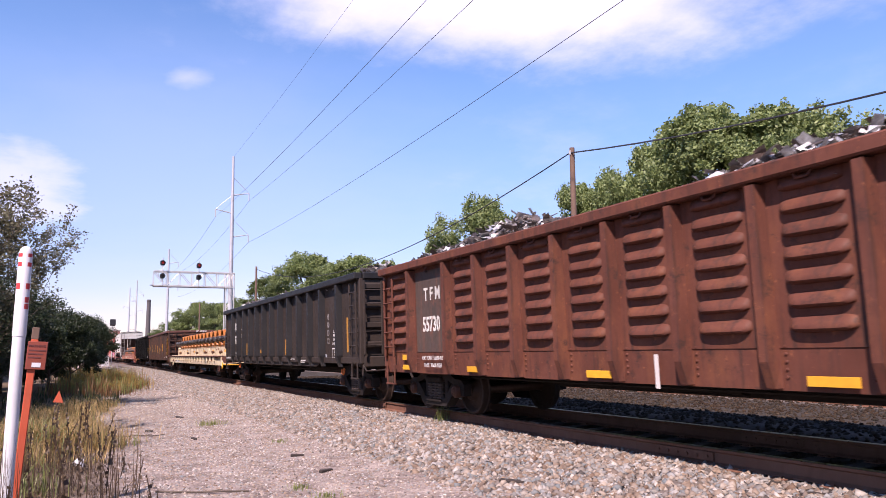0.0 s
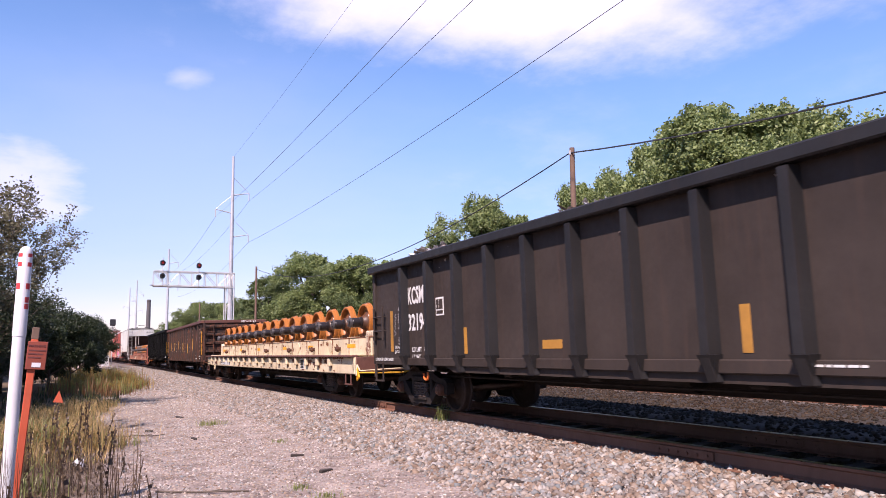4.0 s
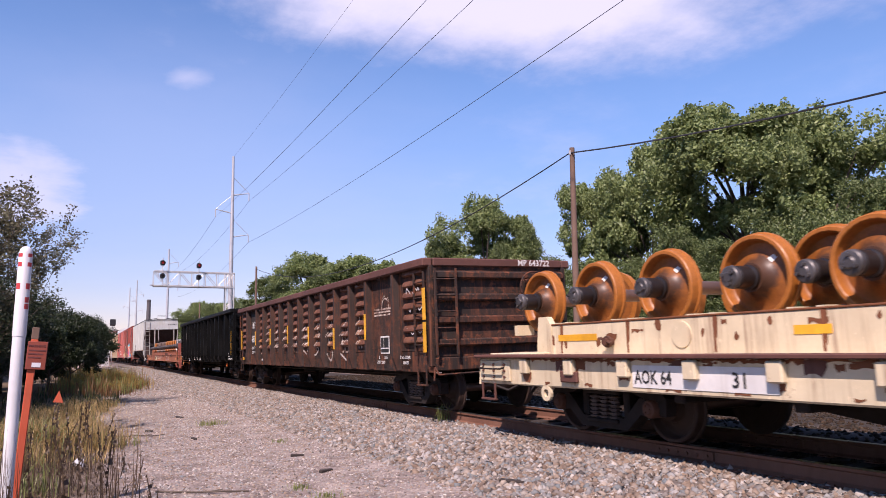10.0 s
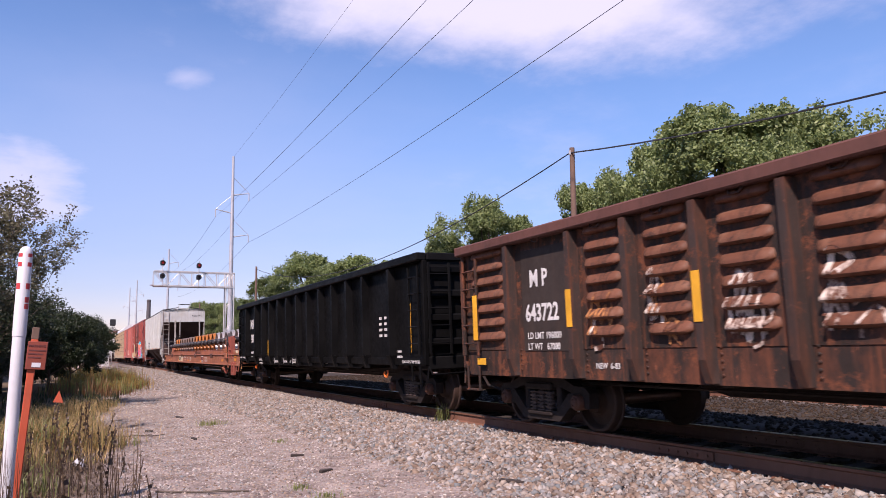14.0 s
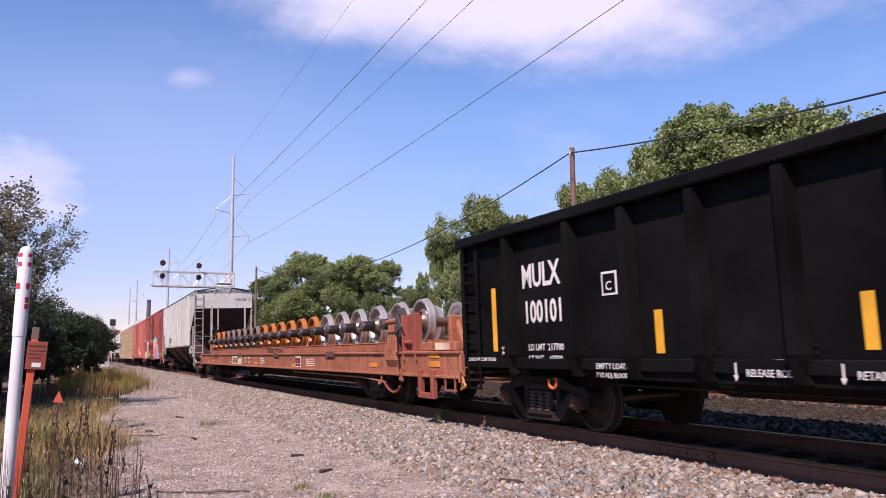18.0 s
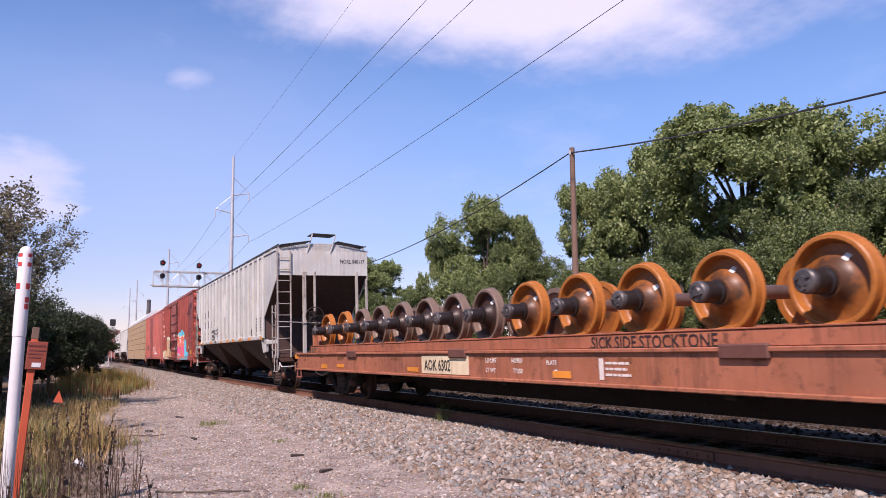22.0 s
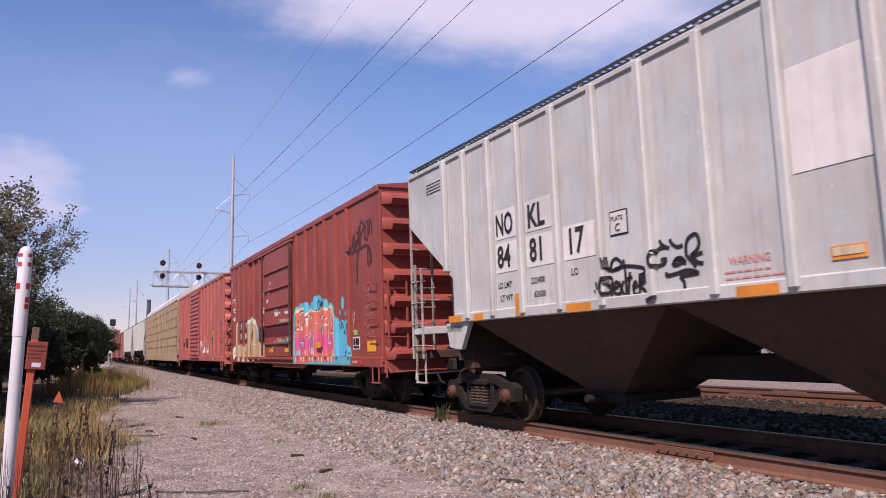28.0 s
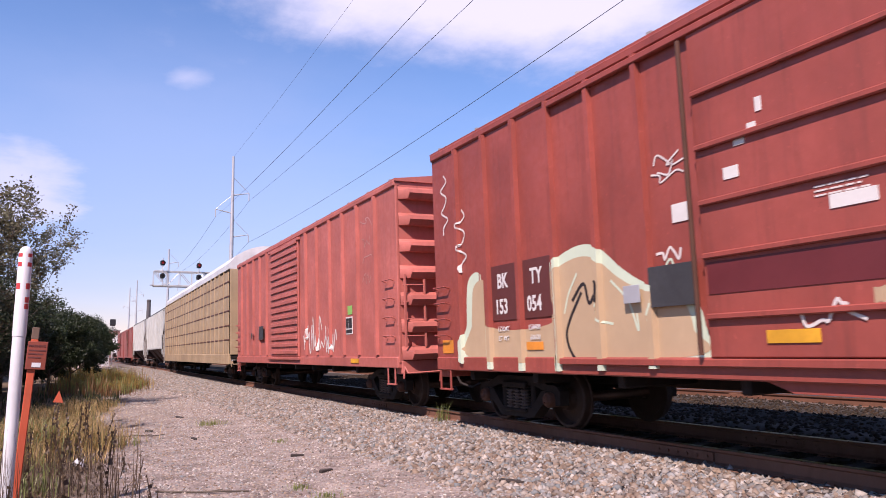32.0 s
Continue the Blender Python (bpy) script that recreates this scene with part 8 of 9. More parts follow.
mass = [(1.55, 1.2), (1.55, 1.55), (1.62, 1.76), (1.8, 1.89), (1.82, 2.09), (1.95, 2.27), (2.22, 2.33), (2.55, 2.31), (2.64, 2.2), (2.66, 2.06), (2.77, 2.06), (2.88, 2.19), (3.01, 2.22), (3.18, 2.25), (3.34, 2.18), (3.46, 2.05), (3.54, 2.17), (3.69, 2.2), (3.98, 2.2), (4.07, 2.25), (4.32, 2.27), (4.44, 2.22), (4.62, 2.18), (4.71, 2.25), (4.84, 2.23), (4.92, 2.13), (4.95, 2.04), (5.03, 2.0), (5.09, 1.85), (5.09, 1.71), (5.06, 1.62), (5.11, 1.52), (5.11, 1.33), (5.06, 1.12), (4.4, 1.0), (3.4, 1.02), (2.5, 0.97), (1.63, 1.0)]
film(car_h, "graffiti_letter_edge", [(3.3 + (x - 3.3) * 1.05, 1.55 + (z - 1.55) * 1.09) for x, z in mass], face_h, M["yellow_spray"], 0.005, low=1.045)
film(car_h, "graffiti_letter_edge", [(3.3 + (x - 3.3) * 1.03, 1.55 + (z - 1.55) * 1.05) for x, z in mass], face_h, M["cream_spray"], 0.008, low=1.045)
film(car_h, "graffiti_letter", mass, face_h, M["coral_magenta"], 0.011, "coral and magenta sprayed letters", low=1.045)
sill_face = flat_face(-1.561)
film(car_h, "graffiti_sill", [(1.42, 0.84), (1.42, 1.03), (6.3, 1.03), (6.3, 0.86)], sill_face, M["cyan"], 0.003, smooth_line=False)
film(car_h, "graffiti_sill", [(1.7, 0.84), (1.62, 0.95), (1.7, 1.03), (5.0, 1.03), (5.1, 0.96), (4.4, 0.9), (3.4, 0.93), (2.6, 0.86)], sill_face, M["coral_magenta"], 0.006)
LINES = [
    [(2.51, 2.27), (2.22, 2.27), (2.02, 2.2), (1.96, 2.01), (2.03, 1.94), (1.85, 1.74), (1.73, 1.65)], [(2.72, 2.0), (2.53, 1.96), (2.47, 1.86), (2.6, 1.76), (2.74, 1.75)], [(2.04, 1.56), (2.13, 1.46), (2.38, 1.45), (2.5, 1.38)],
    [(2.8, 1.87), (2.82, 2.05), (2.92, 2.14), (3.05, 2.15)], [(3.13, 2.08), (3.26, 2.14), (3.38, 2.05), (3.45, 1.96)], [(3.19, 1.86), (3.3, 1.76), (3.45, 1.69), (3.57, 1.77)], [(2.95, 1.58), (3.08, 1.6), (3.05, 1.72), (2.92, 1.79)],
    [(3.24, 1.23), (3.34, 1.41), (3.5, 1.43)], [(3.59, 1.97), (3.73, 1.84), (3.79, 1.78)], [(4.02, 2.0), (4.13, 2.07), (4.37, 2.2)],
]
LINES += [
    [(4.04, 1.86), (4.13, 1.75), (4.11, 1.64), (4.19, 1.74), (4.3, 1.86), (4.43, 1.88), (4.57, 1.84)], [(4.19, 1.42), (4.3, 1.5), (4.33, 1.73), (4.33, 1.86)], [(3.55, 1.23), (3.61, 1.45), (3.58, 1.68), (3.64, 1.73)],
    [(4.4, 2.14), (4.51, 2.02), (4.59, 1.99), (4.63, 1.85), (4.6, 1.81)], [(4.7, 2.19), (4.78, 2.18), (4.85, 2.08), (4.84, 1.93), (4.91, 1.85)], [(4.98, 1.96), (5.05, 1.86), (5.04, 1.71), (4.96, 1.63), (4.84, 1.66), (4.76, 1.69)],
    [(4.62, 1.75), (4.63, 1.55), (4.7, 1.4), (4.81, 1.39)], [(4.42, 1.21), (4.42, 1.41), (4.44, 1.72)], [(1.66, 1.62), (1.6, 1.45), (1.72, 1.36), (1.7, 1.2)], [(2.62, 1.7), (2.9, 1.52), (2.96, 1.2)],
]
GAPS = [
    [(2.77, 2.06), (2.8, 1.87), (2.74, 1.68), (2.76, 1.12), (2.67, 1.12), (2.66, 1.62), (2.67, 2.04)], [(3.5, 1.98), (3.59, 1.8), (3.61, 1.45), (3.6, 1.12), (3.48, 1.12), (3.52, 1.57), (3.46, 1.87)],
    [(4.31, 1.87), (4.41, 1.85), (4.38, 1.42), (4.45, 1.12), (4.31, 1.12), (4.32, 1.52)], [(4.02, 1.84), (4.11, 1.86), (4.16, 1.74), (4.07, 1.66)], [(2.16, 1.84), (2.3, 1.87), (2.34, 1.78), (2.17, 1.74)],
    [(4.6, 1.4), (4.73, 1.45), (4.80, 1.39), (4.69, 1.34)], [(2.25, 1.4), (2.49, 1.43), (2.53, 1.34), (2.28, 1.31)], [(2.97, 1.66), (3.07, 1.66), (3.08, 1.57), (2.98, 1.56)], [(3.1, 1.12), (3.2, 1.3), (3.3, 1.12)], [(1.9, 1.12), (2.0, 1.26), (2.1, 1.12)],
]
for k, pts in enumerate(GAPS):
    film(car_h, "graffiti_gap", pts, face_h, M["cream_spray"] if k % 3 else M["cyan"], 0.0125, step=0.015)
for k in range(13):
    x = 1.7 + 0.27 * k
    film(car_h, "paint_drip", [(x, 1.2), (x + 0.05, 1.2), (x + 0.04, 1.06), (x + 0.02, 1.05), (x + 0.01, 1.06)], face_h, M[("white_spray", "cream_spray", "coral")[k % 3]], 0.0128, step=0.01)
    film(car_h, "paint_drip", [(x - 0.05, 1.03), (x + 0.06, 1.03), (x + 0.05, 0.93), (x, 0.88 + 0.02 * (k % 3)), (x - 0.03, 0.95)], sill_face, M[("cream_spray", "magenta", "white_spray")[k % 3]], 0.008, step=0.015)
for pts in LINES:
    stroke(car_h, "graffiti_line", [(x + 0.03, z - 0.02) for x, z in pts], face_h, M["white_spray"], 0.055, 0.014)
    stroke(car_h, "graffiti_line", [(x - 0.012, z + 0.012) for x, z in pts], face_h, M["brown_panel"], 0.022, 0.017)
for pts in ([(3.91, 2.5), (3.77, 2.41), (3.83, 2.24), (3.91, 2.27)], [(3.95, 2.24), (3.98, 2.46), (4.04, 2.31), (4.12, 2.46), (4.13, 2.26)], [(4.27, 2.49), (4.18, 2.39), (4.22, 2.25), (4.29, 2.28)], [(3.70, 2.23), (3.72, 2.25)], [(4.34, 2.26), (4.36, 2.28)]):
    stroke(car_h, "graffiti_tag", pts, face_h, K, 0.035, 0.01)
for x, z, r in ((5.75, 2.3, 0.13), (5.95, 2.05, 0.06), (5.55, 2.08, 0.06), (6.1, 2.1, 0.05), (6.2, 1.85, 0.05)):
    film(car_h, "graffiti_dot", [(x + r * math.cos(a), z + 1.2 * r * math.sin(a)) for a in [2 * math.pi * k / 8 for k in range(8)]], face_h, M["cyan"], 0.004)
rng_h = random.Random(21)
for box, n, mt, w in (((5.5, 6.2, 1.45, 1.95), 9, "black_spray", 0.035), ((5.8, 6.3, 1.0, 1.2), 8, "black_spray", 0.03), ((-1.0, -0.4, 1.30, 1.55), 9, "white_spray", 0.03), ((0.55, 1.2, 1.28, 1.5), 8, "black_spray", 0.03), ((-2.75, -2.3, 2.06, 2.22), 7, "white_spray", 0.03)):
    stroke(car_h, "graffiti_stroke", scrawl(rng_h, *box, n), flat_face(-1.592) if -2.0 < box[0] < 1.2 else face_h, M[mt], w)
for pts in ([(6.25, 3.42), (6.35, 3.56), (6.4, 3.45), (6.28, 3.38)], [(6.5, 3.5), (6.62, 3.78), (6.7, 3.45), (6.5, 3.62), (6.85, 3.5)], [(6.78, 3.85), (6.95, 3.7), (6.75, 3.6), (7.0, 3.58)], [(6.95, 3.95), (7.02, 3.4), (7.05, 3.98), (7.3, 3.9), (7.05, 3.7)], [(7.38, 3.9), (7.34, 3.62), (7.5, 3.6), (7.5, 3.95), (7.4, 3.95)], [(7.6, 3.66), (7.62, 3.98), (7.72, 3.9), (7.76, 3.66)], [(6.4, 3.38), (6.9, 3.42), (7.45, 3.44), (7.7, 3.2), (7.5, 3.0), (7.52, 3.4), (7.72, 3.02)], [(6.9, 3.4), (6.8, 3.1), (6.78, 2.66)]):
    stroke(car_h, "graffiti_stroke", pts, face_h, M["smoke_spray"], 0.075)
beige = [(-7.05, 0.9), (-7.1, 1.6), (-7.02, 2.25), (-6.6, 2.3), (-6.5, 1.5), (-4.75, 1.5), (-4.72, 2.2), (-4.3, 2.42), (-3.8, 2.4), (-3.3, 2.05), (-2.9, 1.85), (-2.3, 1.7), (-2.12, 1.3), (-2.3, 0.95)]
film(car_h, "graffiti_edge", beige, face_h, M["mint_spray"], 0.003, "pale mint sprayed outline")
film(car_h, "graffiti_ground", [(-4.6 + (x + 4.6) * 0.93, 1.52 + (z - 1.52) * 0.84) for x, z in beige], face_h, M["beige_spray"], 0.006, "beige sprayed letters")
stroke(car_h, "graffiti_stroke", [(-4.3, 1.75), (-4.05, 1.95), (-3.95, 1.7), (-3.75, 1.95), (-3.78, 1.6)], face_h, M["black_spray"], 0.045, 0.01)
stroke(car_h, "graffiti_stroke", [(-4.1, 1.85), (-4.45, 1.35), (-4.25, 0.98), (-3.9, 0.98)], face_h, M["black_spray"], 0.045, 0.01)
for k in range(4):
    stroke(car_h, "graffiti_stroke", scrawl(rng_h, -4.6 + k * 0.55, -4.1 + k * 0.55, 1.3, 2.1, 4), face_h, M["mint_spray"], 0.03, 0.009)
for k, (x, z) in enumerate(((-7.75, 3.55), (-7.15, 2.85))):
    stroke(car_h, "graffiti_stroke", [(x + 0.12 * math.sin(j * 2.3), z + 0.6 - j * 0.13) for j in range(9)], face_h, M["white_spray"], 0.03, 0.01)
for x0, x1 in ((-6.27, -5.56), (-5.40, -4.69)):
    patch(car_h, "number_panel", x0, x1, 1.58, 2.40, -1.5395, M["brown_panel"])
for t, x, z in (("BK", -6.10, 2.06), ("153", -6.18, 1.68), ("TY", -5.22, 2.06), ("054", -5.32, 1.68)):
    writing(car_h, t, x, z, 0.30, W, -1.546, squeeze=0.80)
for t, x, z in (("LDLMT", -6.12, 1.42), ("LT WT", -6.12, 1.28), ("158400", -5.32, 1.42), ("60600", -5.28, 1.28)):
    writing(car_h, t, x, z, 0.10, W, -1.545)
for x0, x1, z0, z1, y in ((-5.38, -4.98, 1.14, 1.25, -1.545), (-7.98, -7.6, 1.10, 1.32, -1.535), (3.76, 4.22, 1.27, 1.42, -1.615), (7.35, 7.85, 1.15, 1.38, -1.535), (-1.36, -0.82, 1.17, 1.29, -1.592), (0.6, 1.1, 1.17, 1.29, -1.592)):
    patch(car_h, "reflector", x0, x1, z0, z1, y, Y if x0 > -2 else M["orange_mark"])
patch(car_h, "placard_board", -2.83, -2.12, 1.58, 2.02, -1.60, M["board_steel"], "dark placard board")
patch(car_h, "placard_board", -3.25, -2.98, 1.65, 1.85, -1.60, M["steel_pole"])
for x0, x1, z0, z1 in ((-2.47, -2.2, 2.46, 2.66), (-1.70, -1.52, 2.76, 2.88), (-1.55, -1.42, 3.06, 3.16), (-1.38, -1.28, 3.14, 3.24), (-1.27, -1.2, 3.32, 3.46), (-0.62, -0.2, 2.28, 2.40), (-0.1, 0.05, 2.34, 2.40), (0.6, 1.1, 2.30, 2.38)):
    patch(car_h, "paint_scuff", x0, x1, z0, z1, -1.535 if x0 < -2 else -1.588, W)
patch(car_h, "fresh_paint_band", -2.0, 1.25, 1.66, 1.98, -1.587, M["dark_door"], "fresh maroon band across the door")
patch(car_h, "label_holder", -0.02, 0.62, 2.06, 2.17, -1.587, M["steel_pole"])
ragged_stain(car_h, 0.9, 2.14, 0.5, 0.14, -1.587, M["beige_spray"])
ragged_stain(car_h, -0.1, 1.6, 0.45, 0.24, -1.587, M["beige_spray"])
ragged_stain(car_h, 0.35, 1.55, 0.5, 0.22, -1.587, M["teal_spray"])
ragged_stain(car_h, 0.98, 1.6, 0.42, 0.36, -1.587, M["cyan"])
bars(car_h, -0.75, 2.5, 0.5, 3, M["white_spray"], -1.587, 0.04, 0.015)
for k in range(3):
    stroke(car_h, "graffiti_stroke", scrawl(rng_h, -2.75, -2.2, 2.9 + 0.1 * k, 3.05 + 0.1 * k, 6), face_h, M["white_spray"], 0.02, 0.01)
data_box(car_h, 6.45, 1.20, 0.42, 0.28, -1.531)
patch(car_h, "green_label", 6.52, 6.74, 1.52, 1.64, -1.534, M["green_label"])
writing(car_h, "JACK HERE", 6.45, 0.90, 0.075, W, -1.57)
patch(car_h, "red_label", 6.95, 7.12, 0.86, 0.96, -1.57, M["red_label"])
stroke(car_h, "chalk_figure", [(6.42, 1.95), (6.52, 2.05), (6.6, 1.95), (6.52, 1.85), (6.44, 1.92)], face_h, M["white_spray"], 0.015)
stroke(car_h, "chalk_figure", [(6.5, 1.85), (6.5, 1.62), (6.42, 1.62)], face_h, M["white_spray"], 0.015)
for k in range(6):
    stroke(car_h, "chalk_scribble", scrawl(rng_h, 7.15, 7.8, 1.45 + 0.2 * k, 1.6 + 0.2 * k, 9), face_h, M["pale_scribble"], 0.012)
part("lower_skirt", Shape().slab([(-1.9, 0.92), (6.3, 0.92), (5.9, 0.86), (2.6, 0.86), (2.2, 0.72), (-1.2, 0.72), (-1.6, 0.86)], -1.50, -1.44), M["red_box"], car_h)
writing(car_h, "BKTY 153054", 0, 0, 0.2, W, 0, "end_lettering").matrix_basis = pose(8.30, 0.15, 4.42, 0, 0, 90)

# faded red box car
I_RIBS = [-7.0, -6.0, -5.0, -4.0, -3.0, 1.6, 2.6, 3.7, 4.7, 5.7, 6.8]
face_i = ribbed_face(-1.53, I_RIBS, 0.05, 0.07, 0.76)
rng_i = random.Random(33)
for k in range(7):
    x = 1.4 + 0.4 * k
    stroke(car_i, "graffiti_stroke", scrawl(rng_i, x - 0.2, x + 0.35, 1.1, 2.2 - 0.1 * abs(k - 3), 6), face_i, M["white_spray"], 0.055)
for k in range(4):
    stroke(car_i, "graffiti_stroke", scrawl(rng_i, 5.9, 6.6, 2.6 + 0.4 * k, 2.85 + 0.4 * k, 6), face_i, M["pale_scribble"], 0.02)
patch(car_i, "green_label", 4.95, 5.25, 2.0, 2.2, -1.534, M["green_label"])
data_box(car_i, 4.8, 1.55, 0.45, 0.40, -1.531)
patch(car_i, "placard_board", -4.1, -3.35, 1.6, 2.05, -1.59, M["board_steel"])
patch(car_i, "placard_board", -5.2, -4.9, 1.65, 1.85, -1.59, M["board_steel"])
patch(car_i, "reflector", 5.2, 5.7, 0.90, 1.0, -1.57, Y)


# ------------------------------------------------------------------ marker posts by the grass
def marker_post():
    ob = tagged(new("pipeline_marker_post"), "white pipeline marker post with red bands, stained at its foot", "marker post")
    a, b = Vector((-7.0, -0.388, -0.62)), Vector((-6.99, -0.338, 2.05))
    d = b - a
    ob.matrix_basis = Matrix.Translation(a) @ pose(0, 0, 0, -1.07, 0, 0)
    h, r = d.length, 0.048
    prof = [(0.0, 0.0), (r, 0.0), (r, h * 0.72), (r + 0.004, h * 0.72 + 0.002), (r + 0.004, h - 0.05), (r * 0.85, h - 0.018), (r * 0.45, h), (0.0, h + 0.004)]
    part("tube", Shape().spin([(q, -z) for q, z in prof], pose(0, 0, 0, -90, 0, 0), 24), M["post_white"], ob, smooth=True)
    s0 = math.atan2(-a.y, -a.x)
    for z0, z1, w0, w1 in [(z0, z1, *w) for z0, z1 in ((2.58, 2.61), (2.50, 2.535), (2.31, 2.36)) for w in ((-1.25, -0.45), (0.35, 1.15))] + [(2.20, 2.245, 0.35, 1.15), (2.145, 2.19, 0.35, 1.15)]:
        s = Shape()
        n = 6
        vs, fs = [], []
        for k in range(n + 1):
            w = s0 + w0 + (w1 - w0) * k / n
            for z in (z0, z1):
                vs.append((0.0538 * math.cos(w), 0.0538 * math.sin(w), z))
        fs = [(2 * k, 2 * k + 2, 2 * k + 3, 2 * k + 1) for k in range(n)]
        part("red_band", s.add(vs, fs), M["red_label"], ob)


def warning_stake():
    ob = tagged(new("warning_stake"), "weathered orange wooden stake with a lettered warning board", "warning sign")
    a, b = Vector((-8.5, -0.40, -0.55)), Vector((-8.49, -0.277, 1.43))
    d = b - a
    ob.matrix_basis = Matrix.Translation(a) @ pose(0, 0, 0, -3.5, 0, 0)
    part("stake", Shape().rbox(-0.035, 0.035, -0.035, 0.035, 0, 1.86, 0.006), M["orange_stake"], ob)
    part("stake_top", Shape().rbox(-0.034, 0.034, -0.034, 0.034, 1.862, 1.98, 0.005), M["wood_pole"], ob)
    bd = part("board", Shape().rbox(0.037, 0.06, -0.055, 0.125, 1.56, 1.84, 0.006), M["board_red"], ob, "board coloured dark red as in shade, with dark lettering")
    me = lettering("WARNING", 0.032, M["brown_panel"])
    part("lettering", me, None, bd, m=pose(0.0625, -0.05, 1.785, 0, 0, 90))
    for k in range(3):
        part("lettering_bar", Shape().box(0.0605, 0.063, -0.04, 0.11 - 0.02 * k, 1.745 - k * 0.035, 1.757 - k * 0.035), M["brown_panel"], bd)
    part("sticker", Shape().box(0.0605, 0.063, 0.0, 0.08, 1.585, 1.63), M["post_white"], bd)


def marker_flag():
    ob = tagged(new("survey_flag"), "small orange survey flag on a thin wire", "flag")
    ob.matrix_basis = pose(-21.0, -0.14, -0.42)
    part("wire", Shape().bar((0, 0, 0), (0, 0, 0.62), 0.006, 5), M["wire"], ob)
    part("cloth", Shape().add([(0, 0.03, 0.70), (0, -0.10, 0.42), (0.03, 0.13, 0.40), (0.004, 0.034, 0.70), (0.004, -0.096, 0.42), (0.034, 0.134, 0.40)], [(0, 1, 2), (5, 4, 3), (0, 2, 5, 3), (0, 3, 4, 1), (1, 4, 5, 2)]), M["orange_stake"], ob)


marker_post(), warning_stake(), marker_flag()
litter = part("paper_litter", Shape().add([(-0.12, -0.07, 0.0), (0.1, -0.06, 0.05), (0.12, 0.07, 0.0), (-0.1, 0.08, 0.06), (0.0, 0.0, 0.09), (-0.12, -0.07, -0.02), (0.1, -0.06, 0.02), (0.12, 0.07, -0.02), (-0.1, 0.08, 0.02)], [(0, 1, 4), (1, 2, 4), (2, 3, 4), (3, 0, 4), (8, 7, 6, 5)]), M["post_white"])
litter.matrix_basis = pose(-11.6, 0.21, -0.36)
tagged(litter, "crumpled pale blue-white paper in the grass", "litter")


# ------------------------------------------------------------------ bushes and grass on the near side
def bush(x, y, kind_parts, scale, turn, label, name="bush"):
    ob = tagged(new(name), label, "bush", "bushes beside the gravel")
    ob.matrix_basis = pose(x, y, ground_z(x, y), 0, 0, turn)
    ob.scale = scale
    part("trunk", kind_parts[0], None, ob)
    part("crown", kind_parts[1], None, ob)
    return ob


def twiggy(seed, height, radius, leaves, leaf):
    """A thin shrub of many bare stems with sparse leaves."""
    rng = np.random.default_rng(seed)
    s = Shape()
    tips = []
    for k in range(26):
        a, lean = rng.uniform(0, 2 * np.pi), rng.uniform(0.1, 1.0)
        p = Vector((0.15 * math.cos(a), 0.15 * math.sin(a), -0.1))
        d = Vector((math.cos(a) * lean * radius / height, math.sin(a) * lean * radius / height, 1)).normalized()
        r = 0.03
        n = 7
        for j in range(n):
            q = p + d * height * rng.uniform(0.11, 0.16)
            s.bar(p, q, r, 5, r * 0.75)
            if j > 1:
                for _ in range(3):
                    e = (d + Vector(rng.normal(size=3) * 0.6)).normalized()
                    t = q + e * height * rng.uniform(0.06, 0.15)
                    s.bar(q, t, r * 0.45, 4, 0.003)
                    tips += [q.lerp(t, f) for f in (0.4, 0.7, 1.0)]
            p, r = q, r * 0.78
            d = (d + Vector(rng.normal(size=3) * 0.16) + Vector((0, 0, 0.04))).normalized()
    tips = np.array([tuple(t) for t in tips])
    pts = tips[rng.integers(0, len(tips), leaves)] + rng.normal(size=(leaves, 3)) * 0.08
    return s.mesh("trunk", M["bark"]), quads_mesh("crown", leaf_quads(rng, pts, 0.075), M[leaf])


SHRUB = twiggy(7, 4.9, 1.6, 26000, "leaf_dry")
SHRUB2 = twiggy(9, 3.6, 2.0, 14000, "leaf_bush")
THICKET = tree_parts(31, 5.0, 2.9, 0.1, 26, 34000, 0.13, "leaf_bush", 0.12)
DRY, DENSE = "half-dry twiggy shrub with sparse leaves", "dense dark green thicket at the gravel's edge"
bush(-23.9, -2.99, SHRUB, (1.28, 1.28, 1.3), 0, DRY)
bush(-25.7, -2.50, SHRUB, (1.05, 1.05, 1.2), 130, DRY)
bush(-15.5, -3.4, SHRUB, (1.1, 1.1, 1.05), 250, DRY)
bush(-21.5, -2.6, SHRUB2, (1, 1, 1), 40, DRY)
bush(-24.0, -2.4, SHRUB2, (1, 1, 0.95), 170, DRY)
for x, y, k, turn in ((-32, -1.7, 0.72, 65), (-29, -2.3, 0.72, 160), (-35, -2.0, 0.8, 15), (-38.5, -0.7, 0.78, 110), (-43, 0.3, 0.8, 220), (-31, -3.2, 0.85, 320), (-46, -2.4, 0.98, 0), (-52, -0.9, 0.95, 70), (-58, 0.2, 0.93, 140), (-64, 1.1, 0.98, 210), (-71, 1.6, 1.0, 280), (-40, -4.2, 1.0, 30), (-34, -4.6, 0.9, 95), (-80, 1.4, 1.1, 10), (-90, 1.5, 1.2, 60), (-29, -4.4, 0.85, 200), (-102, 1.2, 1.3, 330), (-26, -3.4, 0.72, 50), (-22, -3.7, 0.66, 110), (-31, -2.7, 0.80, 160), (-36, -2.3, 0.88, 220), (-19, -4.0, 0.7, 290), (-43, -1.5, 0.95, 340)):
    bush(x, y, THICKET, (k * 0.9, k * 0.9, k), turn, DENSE)

